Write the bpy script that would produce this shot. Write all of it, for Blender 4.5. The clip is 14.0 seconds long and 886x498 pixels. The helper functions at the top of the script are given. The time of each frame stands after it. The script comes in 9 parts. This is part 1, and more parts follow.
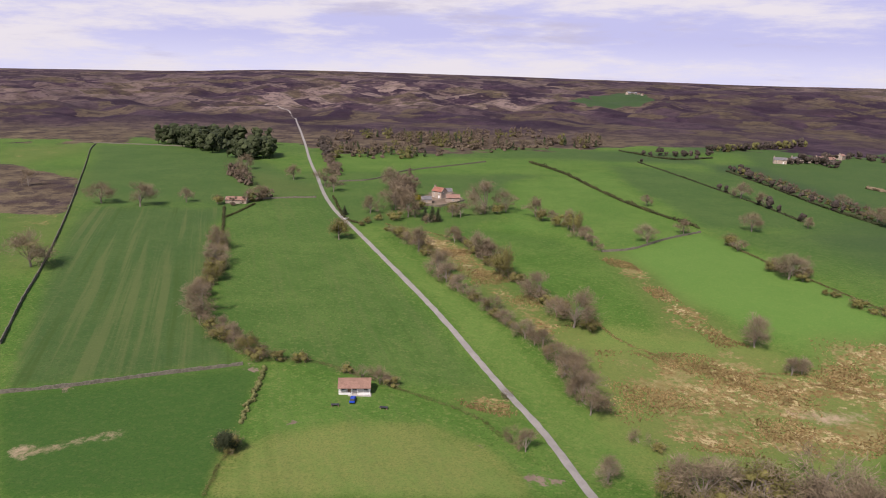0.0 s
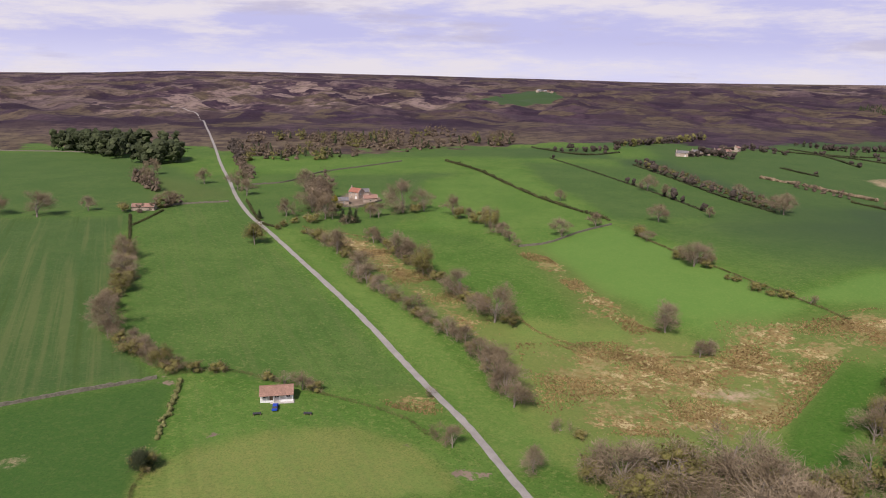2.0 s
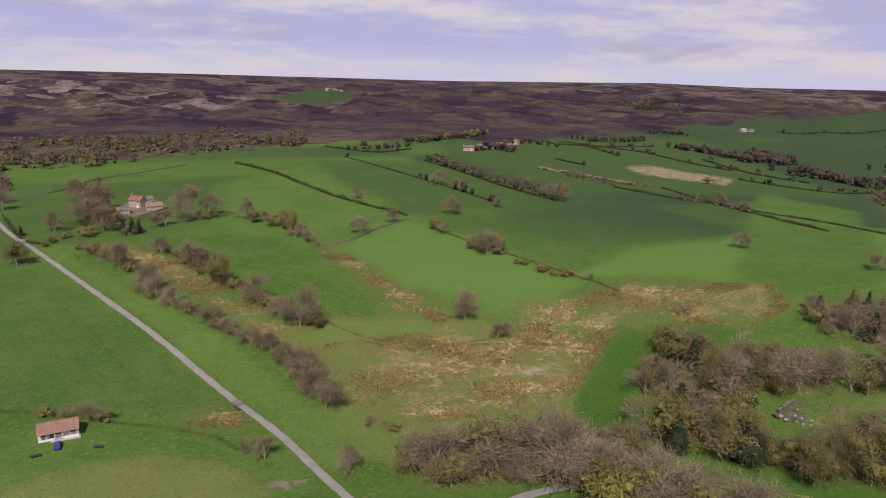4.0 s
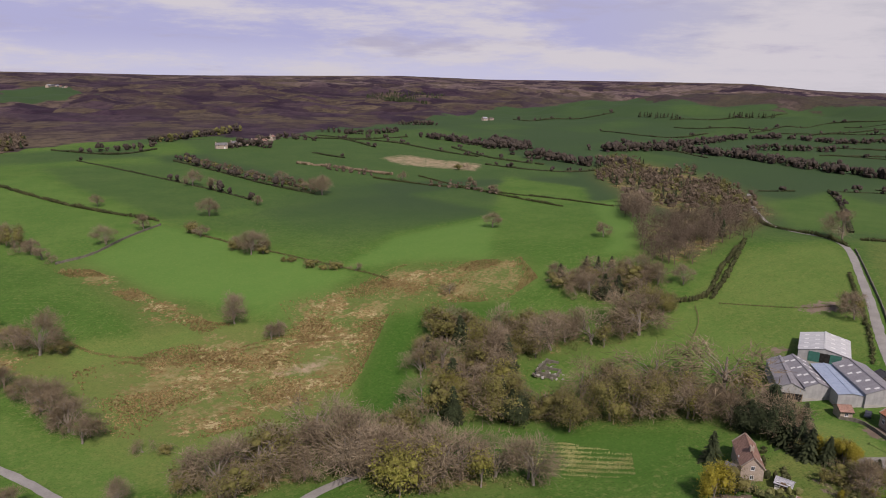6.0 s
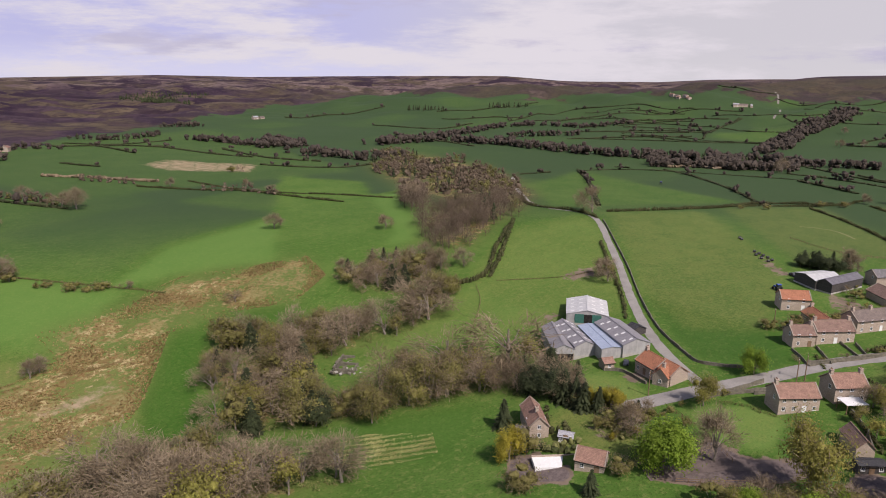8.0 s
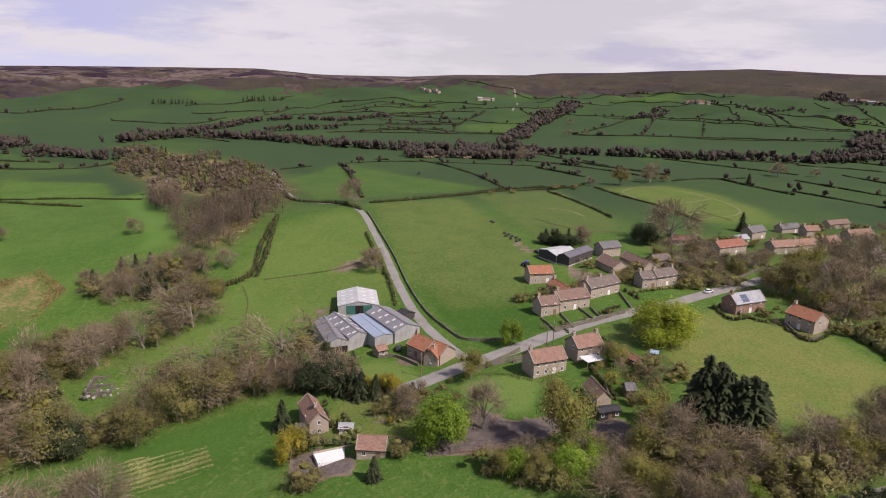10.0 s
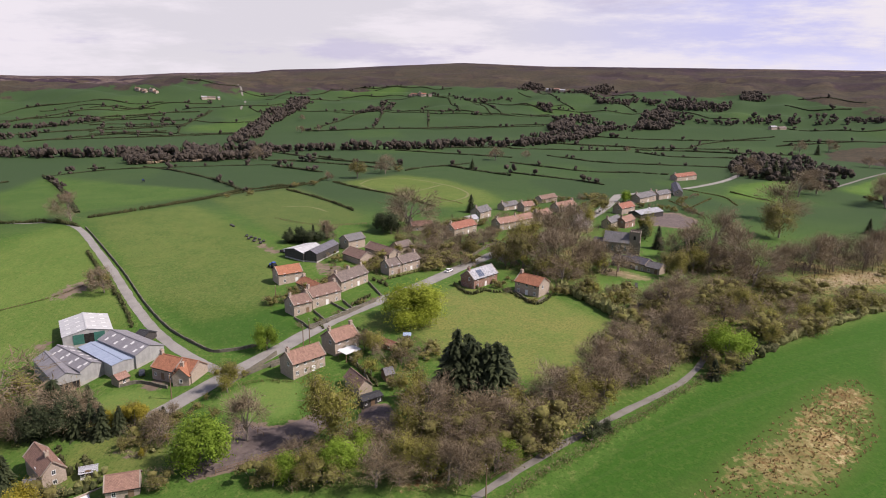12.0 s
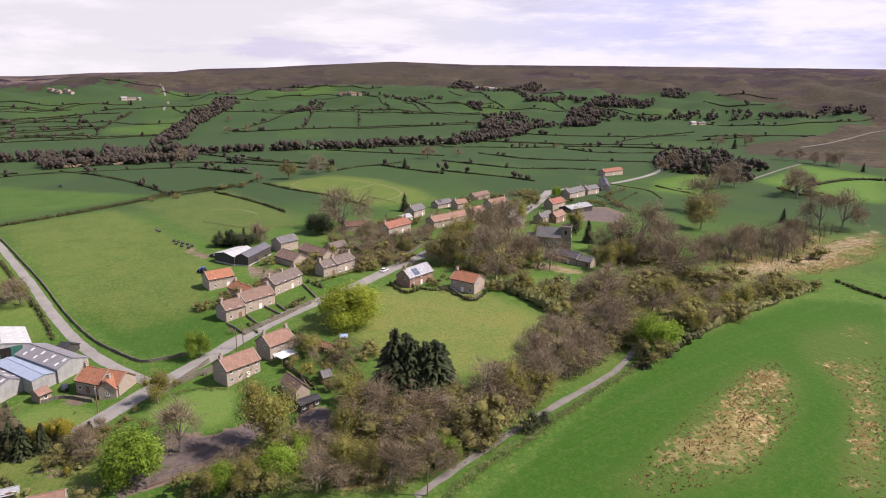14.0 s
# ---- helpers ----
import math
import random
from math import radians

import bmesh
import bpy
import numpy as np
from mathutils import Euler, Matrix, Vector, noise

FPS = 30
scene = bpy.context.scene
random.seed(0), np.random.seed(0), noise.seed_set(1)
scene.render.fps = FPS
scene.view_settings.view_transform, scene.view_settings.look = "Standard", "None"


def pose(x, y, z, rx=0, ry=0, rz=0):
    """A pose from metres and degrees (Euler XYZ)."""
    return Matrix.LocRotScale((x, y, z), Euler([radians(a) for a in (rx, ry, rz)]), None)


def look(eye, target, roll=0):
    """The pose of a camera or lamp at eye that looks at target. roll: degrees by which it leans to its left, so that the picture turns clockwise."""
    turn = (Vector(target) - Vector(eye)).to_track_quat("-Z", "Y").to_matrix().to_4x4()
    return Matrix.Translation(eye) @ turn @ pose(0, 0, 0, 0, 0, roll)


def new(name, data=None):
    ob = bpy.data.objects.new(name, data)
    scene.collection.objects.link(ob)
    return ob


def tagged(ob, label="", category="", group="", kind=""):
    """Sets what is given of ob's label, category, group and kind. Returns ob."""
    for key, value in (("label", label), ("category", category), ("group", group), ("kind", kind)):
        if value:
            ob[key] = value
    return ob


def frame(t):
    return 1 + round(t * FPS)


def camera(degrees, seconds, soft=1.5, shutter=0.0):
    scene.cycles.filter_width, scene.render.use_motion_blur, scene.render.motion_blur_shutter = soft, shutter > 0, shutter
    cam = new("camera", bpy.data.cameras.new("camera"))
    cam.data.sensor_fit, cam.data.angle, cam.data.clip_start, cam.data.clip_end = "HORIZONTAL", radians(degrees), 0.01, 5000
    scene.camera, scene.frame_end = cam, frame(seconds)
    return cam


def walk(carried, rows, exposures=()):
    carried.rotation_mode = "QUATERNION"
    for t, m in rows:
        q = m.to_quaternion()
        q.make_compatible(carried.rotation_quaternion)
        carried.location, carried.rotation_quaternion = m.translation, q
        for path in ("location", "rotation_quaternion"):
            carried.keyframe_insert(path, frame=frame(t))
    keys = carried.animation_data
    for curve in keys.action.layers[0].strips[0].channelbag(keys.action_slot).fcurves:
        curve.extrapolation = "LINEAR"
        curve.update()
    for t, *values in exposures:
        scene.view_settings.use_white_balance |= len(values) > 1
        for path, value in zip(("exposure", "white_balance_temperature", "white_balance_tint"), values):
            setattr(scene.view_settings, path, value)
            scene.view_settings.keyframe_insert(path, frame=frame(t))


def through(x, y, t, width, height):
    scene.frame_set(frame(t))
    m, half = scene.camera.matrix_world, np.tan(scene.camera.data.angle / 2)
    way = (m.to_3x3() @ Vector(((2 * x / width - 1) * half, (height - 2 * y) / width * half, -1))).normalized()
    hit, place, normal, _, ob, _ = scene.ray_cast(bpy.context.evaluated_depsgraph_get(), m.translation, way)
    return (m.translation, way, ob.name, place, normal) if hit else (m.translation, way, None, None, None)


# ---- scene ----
# camera: a hovering drone that turns on the spot, 100 m above the lowest fields
cam = camera(65.54, 14.0, soft=1.0)
TURN = [  # seconds, pitch, roll, yaw
    (0.0, -15.20, 1.39, 0.00),
    (0.5, -15.17, 1.33, -0.66),
    (1.0, -15.14, 1.29, -1.36),
    (1.5, -15.13, 1.28, -1.50),
    (2.0, -15.11, 1.04, -6.94),
    (2.5, -15.07, 0.86, -11.96),
    (2.7, -15.02, 0.88, -13.69),
    (4.8, -14.92, 1.35, -31.42),
    (5.0, -14.94, 1.29, -33.60),
    (5.5, -14.96, 1.35, -38.74),
    (6.0, -14.96, 1.27, -43.87),
    (6.5, -14.95, 1.08, -47.99),
    (7.0, -14.97, 0.84, -52.83),
    (7.5, -14.96, 0.59, -57.32),
    (7.7, -14.98, 0.47, -59.26),
    (9.8, -15.15, 1.56, -79.90),
    (10.0, -15.20, 1.55, -82.08),
    (10.5, -15.12, 1.34, -89.40),
    (11.0, -15.07, 1.11, -96.35),
    (11.5, -15.07, 0.95, -100.58),
    (12.0, -15.07, 0.87, -103.70),
    (12.5, -15.08, 0.79, -106.37),
    (13.0, -15.07, 0.74, -108.28),
    (13.5, -15.08, 0.73, -109.03),
    (14.0, -15.10, 0.71, -109.31),
]
walk(cam, [(t, pose(0, 0, 100, 90 + p, 0, y) @ pose(0, 0, 0, 0, 0, r)) for t, p, r, y in TURN],
     exposures=[(0.0, 0.10, 6700, 19), (2.5, 0.0, 6700, 19), (5.0, -0.30, 6700, 20), (6.5, -0.26, 6700, 19), (7.7, -0.05, 6700, 19),
                (10.0, 0.0, 6700, 19), (11.0, 0.0, 6700, 19), (12.5, 0.28, 6700, 19), (14.0, 0.38, 6700, 19)])

# sun high behind the camera, bright broken cloud
SUN_AZ, SUN_EL = 208.0, 48.0
world = bpy.data.worlds.new("world")
scene.world = world
world.use_nodes = True


def make_sky():
    nt = world.node_tree
    n, l = nt.nodes, nt.links
    n.clear()
    out, bg = n.new("ShaderNodeOutputWorld"), n.new("ShaderNodeBackground")
    sky = n.new("ShaderNodeTexSky")
    sky.sky_type, sky.sun_disc = "NISHITA", False
    sky.sun_elevation, sky.sun_rotation = radians(SUN_EL), radians(SUN_AZ)
    sky.air_density, sky.dust_density, sky.ozone_density = 1.0, 1.5, 1.0
    coord, sep = n.new("ShaderNodeTexCoord"), n.new("ShaderNodeSeparateXYZ")
    l.new(coord.outputs["Generated"], sep.inputs[0])
    # cloud banks seen edge-on: long in the level, thin in height
    wide = n.new("ShaderNodeVectorMath"); wide.operation = "MULTIPLY"
    wide.inputs[1].default_value = (1, 1, 5.5)
    l.new(coord.outputs["Generated"], wide.inputs[0])

    def cloud(scale, detail, lo, hi, shift, rough=0.55):
        off = n.new("ShaderNodeVectorMath"); off.inputs[1].default_value = shift
        l.new(wide.outputs[0], off.inputs[0])
        tex = n.new("ShaderNodeTexNoise")
        tex.inputs["Scale"].default_value, tex.inputs["Detail"].default_value = scale, detail
        tex.inputs["Roughness"].default_value = rough
        l.new(off.outputs[0], tex.inputs["Vector"])
        return span(tex.outputs["Fac"], lo, hi)

    def span(v, lo, hi):
        ramp = n.new("ShaderNodeMapRange")
        ramp.interpolation_type = "SMOOTHSTEP"
        ramp.inputs["From Min"].default_value, ramp.inputs["From Max"].default_value = lo, hi
        l.new(v, ramp.inputs["Value"])
        return ramp.outputs[0]

    def blend(fac, a, b):
        q = n.new("ShaderNodeMixRGB")
        for k, v in zip(("Fac", "Color1", "Color2"), (fac, a, b)):
            if isinstance(v, (int, float)):
                q.inputs[k].default_value = v
            elif isinstance(v, tuple):
                q.inputs[k].default_value = (*v, 1)
            else:
                l.new(v, q.inputs[k])
        return q.outputs[0]

    def times(a, b):
        q = n.new("ShaderNodeMath"); q.operation = "MULTIPLY"
        for k, v in enumerate((a, b)):
            if isinstance(v, (int, float)):
                q.inputs[k].default_value = v
            else:
                l.new(v, q.inputs[k])
        return q.outputs[0]

    east = span(sep.outputs["X"], 0.78, 1.0)
    dome = blend(0.15, sky.outputs[0], (3.0, 3.4, 5.6))
    base = blend(span(sep.outputs["Z"], 0.30, 0.08), dome, (5.0, 5.3, 8.0))
    low = blend(span(sep.outputs["Z"], 0.04, -0.01), base, (6.3, 6.6, 8.6))
    haze = blend(times(east, 0.85), low, (6.3, 6.4, 6.5))
    thick = blend(times(cloud(3.2, 9, 0.42, 0.60, (3.1, 1.7, 0.4), 0.64), span(sep.outputs["Z"], 0.62, 0.16)), haze, (7.3, 7.3, 7.8))
    shade = blend(times(cloud(3.6, 7, 0.54, 0.68, (9.3, 4.2, 2.0), 0.6), 0.8), thick, (5.0, 5.0, 6.5))
    l.new(shade, bg.inputs["Color"])
    bg.inputs["Strength"].default_value = 0.1
    l.new(bg.outputs[0], out.inputs["Surface"])


make_sky()
sun = new("sun", bpy.data.lights.new("sun", "SUN"))
sun.data.energy, sun.data.angle, sun.data.color = 5.0, radians(0.53), (1.0, 0.95, 0.88)
sun.matrix_world = look((0, 0, 0), (-math.sin(radians(SUN_AZ)) * math.cos(radians(SUN_EL)),
                                    -math.cos(radians(SUN_AZ)) * math.cos(radians(SUN_EL)), -math.sin(radians(SUN_EL))))

CAM_Z = 100.0
SKY_AZ = [-180, -60, -40, -22, -14, -7, 5, 14, 22, 30, 40, 47, 57, 67, 73, 79, 83, 95, 98, 105, 112, 121, 141, 165, 180]
SKY_EL = [-0.9, -1.1, -1.15, -1.2, -0.9, -0.9, -1.03, -1.13, -1.2, -1.1, -0.92, -1.06, -0.95, -0.85, -1.25, -1.27, -0.86, -0.5, -0.3, 0.08, -0.1, -0.05, -0.03, -0.4, -0.9]
FOOT_AZ = [-180, -40, 15, 40, 55, 70, 90, 145, 180]
FOOT_R = [700, 950, 1000, 1250, 1400, 1200, 1150, 1150, 700]
FAR_R = [2400, 2500, 2500, 3000, 3300, 2900, 2400, 2400, 2400]
FLAT = [0.3, 0.35, 0.35, 0.3, 0.15, 0.05, 0.0, 0.0, 0.3]
# local rises and hollows: x, y, height, spread
BUMPS = [(295, -52, 11, 190), (375, 137, 9, 110), (-30, 218, -8, 140), (170, 150, -13, 75), (95, 195, -6, 60),
         (150, -125, 9, 90), (60, 480, 3, 200), (620, 420, -5, 180), (800, -250, 6, 220)]


def smooth01(v):
    v = np.clip(v, 0, 1)
    return v * v * (3 - 2 * v)


def waves(x, y):
    return (np.sin(x * 0.0061 + 1.3 + 1.7 * np.sin(y * 0.0043)) + np.sin(y * 0.0073 + 0.4 + 1.9 * np.sin(x * 0.0037))
            + 0.5 * np.sin(x * 0.017 + y * 0.013 + 2.0) + 0.35 * np.sin(y * 0.027 - x * 0.021))


def land(x, y):
    """Height of the ground at x, y: fields and village in a dale, moors rising around."""
    x, y = np.asarray(x, float), np.asarray(y, float)
    r = np.hypot(x, y)
    a = np.degrees(np.arctan2(x, y))
    z = np.zeros_like(r)
    for bx, by, h, s in BUMPS:
        z = z + h * np.exp(-((x - bx) ** 2 + (y - by) ** 2) / (2 * s * s))
    foot, far = np.interp(a, FOOT_AZ, FOOT_R), np.interp(a, FOOT_AZ, FAR_R)
    top = CAM_Z + far * np.tan(np.radians(np.interp(a, SKY_AZ, SKY_EL)))
    z = z - 16 * smooth01((r - 420) / (foot - 420)) * smooth01((a - 20) / 40)
    low = -16 * smooth01((a - 20) / 40)
    up = np.clip((r - foot) / (far - foot), 0, 1)
    flat = np.interp(a, FOOT_AZ, FLAT)
    rise = np.clip((up - flat) / (1 - flat), 0, 1)
    z = z + (top - low) * (0.12 * up + 0.38 * rise + 0.5 * smooth01(rise)) - 45 * smooth01((r - far) / 900)
    # side dales between the near moor edge and the far skyline
    side = smooth01((a - 50) / 12) * (1 - smooth01((a - 82) / 9))
    z = z + side * (36 * np.exp(-((r - 1880 - 60 * np.sin(a * 0.3)) / 260) ** 2) - 42 * np.exp(-((r - 2500) / 290) ** 2))
    gully = np.sin(x * 0.021 + 1.9 * np.sin(y * 0.009)) * np.sin(y * 0.017 + 1.6 * np.sin(x * 0.012 + 1)) + 0.45 * np.sin(x * 0.047 + y * 0.018) * np.sin(y * 0.041 - 1.3)
    z = z + 8 * gully * smooth01((r - foot - 60) / 350) * (1 - smooth01((up - 0.62) / 0.25))
    return z + waves(x, y) * (0.25 + 2.2 * smooth01((r - 700) / 1500) * (1 - smooth01((up - 0.75) / 0.25)))


# ---- materials ----
M = {}


class Nodes:
    """A short hand for node materials."""

    def __init__(self, name, rough=0.9, spec=0.2, metal=0.0):
        self.mat = bpy.data.materials.new(name)
        self.mat.use_nodes = True
        self.n, self.l = self.mat.node_tree.nodes, self.mat.node_tree.links
        self.bsdf = self.n["Principled BSDF"]
        self.bsdf.inputs["Roughness"].default_value = rough
        self.bsdf.inputs["Specular IOR Level"].default_value = spec
        self.bsdf.inputs["Metallic"].default_value = metal
        M[name] = self.mat

    def pos(self, scale=(1, 1, 1), turn=0.0):
        c, m = self.n.new("ShaderNodeTexCoord"), self.n.new("ShaderNodeMapping")
        m.inputs["Scale"].default_value = scale
        m.inputs["Rotation"].default_value = (0, 0, radians(turn))
        self.l.new(c.outputs["Object"], m.inputs["Vector"])
        return m.outputs[0]

    def along(self, turn, scale):
        """The place turned about the upright, then stretched."""
        m = self.n.new("ShaderNodeMapping")
        m.inputs["Scale"].default_value = scale
        self.l.new(self.pos(turn=turn), m.inputs["Vector"])
        return m.outputs[0]

    def noise(self, scale, detail=4, vec=None, rough=0.55):
        t = self.n.new("ShaderNodeTexNoise")
        t.inputs["Scale"].default_value, t.inputs["Detail"].default_value = scale, detail
        t.inputs["Roughness"].default_value = rough
        self.l.new(vec or self.pos(), t.inputs["Vector"])
        return t.outputs["Fac"]

    def cells(self, scale, vec=None, feature="F1"):
        t = self.n.new("ShaderNodeTexVoronoi")
        t.feature = feature
        t.inputs["Scale"].default_value = scale
        self.l.new(vec or self.pos(), t.inputs["Vector"])
        return t

    def attr(self, name):
        a = self.n.new("ShaderNodeAttribute")
        a.attribute_name = name
        return a.outputs["Fac"]

    def rand(self):
        return self.n.new("ShaderNodeObjectInfo").outputs["Random"]

    def island(self):
        return self.n.new("ShaderNodeNewGeometry").outputs["Random Per Island"]

    def math(self, op, a, b=0.0, c=None):
        m = self.n.new("ShaderNodeMath")
        m.operation = op
        for k, v in enumerate((a, b) if c is None else (a, b, c)):
            if isinstance(v, (int, float)):
                m.inputs[k].default_value = v
            else:
                self.l.new(v, m.inputs[k])
        return m.outputs[0]

    def ramp(self, v, lo, hi, to0=0.0, to1=1.0):
        r = self.n.new("ShaderNodeMapRange")
        r.interpolation_type = "SMOOTHSTEP"
        for k, q in (("From Min", lo), ("From Max", hi), ("To Min", to0), ("To Max", to1)):
            r.inputs[k].default_value = q
        self.l.new(v, r.inputs["Value"])
        return r.outputs[0]

    def mix(self, fac, a, b, blend="MIX"):
        m = self.n.new("ShaderNodeMixRGB")
        m.blend_type = blend
        for k, v in zip(("Fac", "Color1", "Color2"), (fac, a, b)):
            if isinstance(v, (int, float)):
                m.inputs[k].default_value = v
            elif isinstance(v, tuple):
                m.inputs[k].default_value = (*v, 1)
            else:
                self.l.new(v, m.inputs[k])
        return m.outputs[0]

    def done(self, colour, bump=None, strength=0.4, dist=0.1):
        self.l.new(colour, self.bsdf.inputs["Base Color"])
        if bump is not None:
            b = self.n.new("ShaderNodeBump")
            b.inputs["Strength"].default_value, b.inputs["Distance"].default_value = strength, dist
            self.l.new(bump, b.inputs["Height"])
            self.l.new(b.outputs[0], self.bsdf.inputs["Normal"])
        return self.mat


def ground_material():
    m = Nodes("ground", 0.95, 0.1)
    p = m.pos()
    grit, fine, mid, big = m.noise(1.5, 4, p, 0.8), m.noise(0.6, 6, p, 0.75), m.noise(0.16, 5, p), m.noise(0.03, 4, p)
    # pasture
    grass = m.mix(m.ramp(big, 0.3, 0.7), (0.056, 0.124, 0.020), (0.088, 0.155, 0.031))
    grass = m.mix(m.ramp(mid, 0.42, 0.68, 0, 0.5), grass, (0.044, 0.106, 0.015))
    grain = m.noise(1.0, 4, m.along(35, (0.045, 0.6, 0.3)), 0.6)
    grass = m.mix(m.ramp(grain, 0.45, 0.7, 0, 0.3), grass, (0.100, 0.148, 0.034))
    grass = m.mix(m.ramp(fine, 0.50, 0.64, 0, 0.8), grass, (0.138, 0.172, 0.048))
    grass = m.mix(m.ramp(grit, 0.50, 0.64, 0, 0.65), grass, (0.026, 0.060, 0.010))
    # tone: greens of separate fields, with sun and cloud shadow mixed in
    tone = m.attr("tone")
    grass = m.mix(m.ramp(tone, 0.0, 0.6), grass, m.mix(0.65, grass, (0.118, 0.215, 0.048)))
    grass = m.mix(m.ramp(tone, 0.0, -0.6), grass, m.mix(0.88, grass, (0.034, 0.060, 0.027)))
    grass = m.mix(m.math("MULTIPLY", m.attr("lush"), 0.9), grass, m.mix(m.ramp(grit, 0.46, 0.62, 0, 0.6), m.mix(m.ramp(fine, 0.45, 0.62, 0, 0.7), (0.030, 0.092, 0.010), (0.048, 0.106, 0.015)), (0.022, 0.066, 0.008)))
    grass = m.mix(m.math("MULTIPLY", m.attr("dry"), m.ramp(m.math("ADD", m.math("MULTIPLY", fine, 0.5), m.math("MULTIPLY", m.noise(0.09, 5, p, 0.6), 0.5)), 0.38, 0.60, 0.45, 1.0)), grass, m.mix(m.ramp(grit, 0.45, 0.62), (0.205, 0.200, 0.062), (0.110, 0.122, 0.034)))
    # mown or drilled lines
    rows = m.noise(1.0, 5, m.along(-18, (0.85, 0.008, 0.1)), 0.6)
    wide = m.noise(1.0, 4, m.along(-18, (0.17, 0.005, 0.1)), 0.55)
    line = m.math("ADD", m.math("MULTIPLY", rows, 0.3), m.math("MULTIPLY", wide, 0.7))
    grass = m.mix(m.math("MULTIPLY", m.attr("stripe"), m.ramp(line, 0.50, 0.62, 0, 0.55)), grass, (0.098, 0.118, 0.042))
    grass = m.mix(m.math("MULTIPLY", m.attr("stripe"), m.ramp(line, 0.46, 0.36, 0, 0.6)), grass, (0.040, 0.074, 0.016))
    # rushes and rank grass in tussocks, thin where the attribute is low
    tuss = m.cells(0.5, p)
    clump, drift = m.noise(0.5, 6, p, 0.7), m.noise(0.055, 5, p, 0.6)
    rush_c = m.mix(m.ramp(m.noise(0.10, 4, p), 0.38, 0.62), (0.177, 0.118, 0.050), (0.295, 0.218, 0.100))
    rush_c = m.mix(m.ramp(tuss.outputs["Distance"], 0.4, 1.0, 0, 0.75), rush_c, (0.100, 0.083, 0.033))
    rush_c = m.mix(m.ramp(m.noise(0.6, 5, p, 0.65), 0.46, 0.60, 0, 0.7), rush_c, (0.106, 0.132, 0.035))
    rush_c = m.mix(m.ramp(m.noise(0.24, 6, p, 0.7), 0.53, 0.60, 0, 0.85), rush_c, (0.40, 0.325, 0.17))
    rush_c = m.mix(m.ramp(m.noise(0.9, 4, m.pos((1, 1, 1), 40), 0.65), 0.52, 0.60, 0, 0.85), rush_c, (0.135, 0.068, 0.028))
    rush_c = m.mix(m.ramp(fine, 0.5, 0.75, 0, 0.5), rush_c, (0.354, 0.271, 0.142))
    rush_c = m.mix(m.ramp(m.noise(0.03, 5, p, 0.6), 0.50, 0.58, 0, 0.75), rush_c, m.mix(m.ramp(fine, 0.42, 0.6), (0.165, 0.150, 0.055), (0.225, 0.185, 0.085)))
    rush = m.attr("rush")
    patch = m.math("ADD", m.math("MULTIPLY", rush, 0.62), m.math("ADD", m.math("MULTIPLY", clump, 0.9), m.math("MULTIPLY", drift, 0.9)))
    col = m.mix(m.ramp(patch, 1.36, 1.49, 0, 0.95), m.mix(m.math("MULTIPLY", rush, 0.55), grass, (0.115, 0.125, 0.040)), rush_c)
    # straw coloured grass
    straw_c = m.mix(m.ramp(mid, 0.3, 0.7), (0.335, 0.255, 0.170), (0.23, 0.185, 0.105))
    patch = m.math("ADD", m.math("MULTIPLY", m.attr("straw"), 0.62), m.math("ADD", m.math("MULTIPLY", clump, 0.45), m.math("MULTIPLY", m.noise(0.12, 5, p, 0.65), 0.55)))
    col = m.mix(m.ramp(patch, 0.82, 1.05), col, straw_c)
    # bare earth
    earth_c = m.mix(m.ramp(mid, 0.3, 0.7), (0.215, 0.165, 0.125), (0.135, 0.102, 0.078))
    earth_c = m.mix(m.ramp(m.attr("earth"), 0.95, 1.15), earth_c, m.mix(m.ramp(fine, 0.4, 0.6), (0.160, 0.128, 0.120), (0.105, 0.084, 0.080)))
    patch = m.math("ADD", m.attr("earth"), m.ramp(m.noise(0.35, 5, p, 0.7), 0.3, 0.7, -0.35, 0.35))
    col = m.mix(m.ramp(patch, 0.4, 0.65), col, earth_c)
    # moor: heather, bracken, pale grass
    blot, spot = m.noise(0.0042, 8, p, 0.62), m.noise(0.03, 9, m.pos((1, 0.8, 1)), 0.72)
    heath = m.mix(m.ramp(spot, 0.40, 0.60), (0.036, 0.021, 0.033), (0.080, 0.050, 0.058))
    heath = m.mix(m.ramp(blot, 0.50, 0.60, 0, 0.8), heath, m.mix(m.ramp(spot, 0.42, 0.58), (0.115, 0.090, 0.046), (0.080, 0.055, 0.042)))
    warp = m.n.new("ShaderNodeMixRGB")
    warp.blend_type = "ADD"
    warp.inputs[0].default_value = 1.0
    shift = m.n.new("ShaderNodeTexNoise")
    shift.inputs["Scale"].default_value, shift.inputs["Detail"].default_value = 0.02, 5
    m.l.new(p, shift.inputs["Vector"])
    wide_shift = m.n.new("ShaderNodeVectorMath")
    wide_shift.operation = "SCALE"
    wide_shift.inputs["Scale"].default_value = 90
    m.l.new(shift.outputs["Color"], wide_shift.inputs[0])
    m.l.new(p, warp.inputs[1])
    m.l.new(wide_shift.outputs[0], warp.inputs[2])
    burn = m.n.new("ShaderNodeSeparateColor")
    m.l.new(m.cells(0.014, warp.outputs[0]).outputs["Color"], burn.inputs[0])
    heath = m.mix(m.ramp(burn.outputs[0], 0.55, 0.60, 0, 0.75), heath, (0.030, 0.017, 0.027))
    heath = m.mix(m.ramp(burn.outputs[1], 0.66, 0.70, 0, 0.75), heath, m.mix(m.ramp(spot, 0.42, 0.58), (0.150, 0.118, 0.060), (0.092, 0.070, 0.040)))
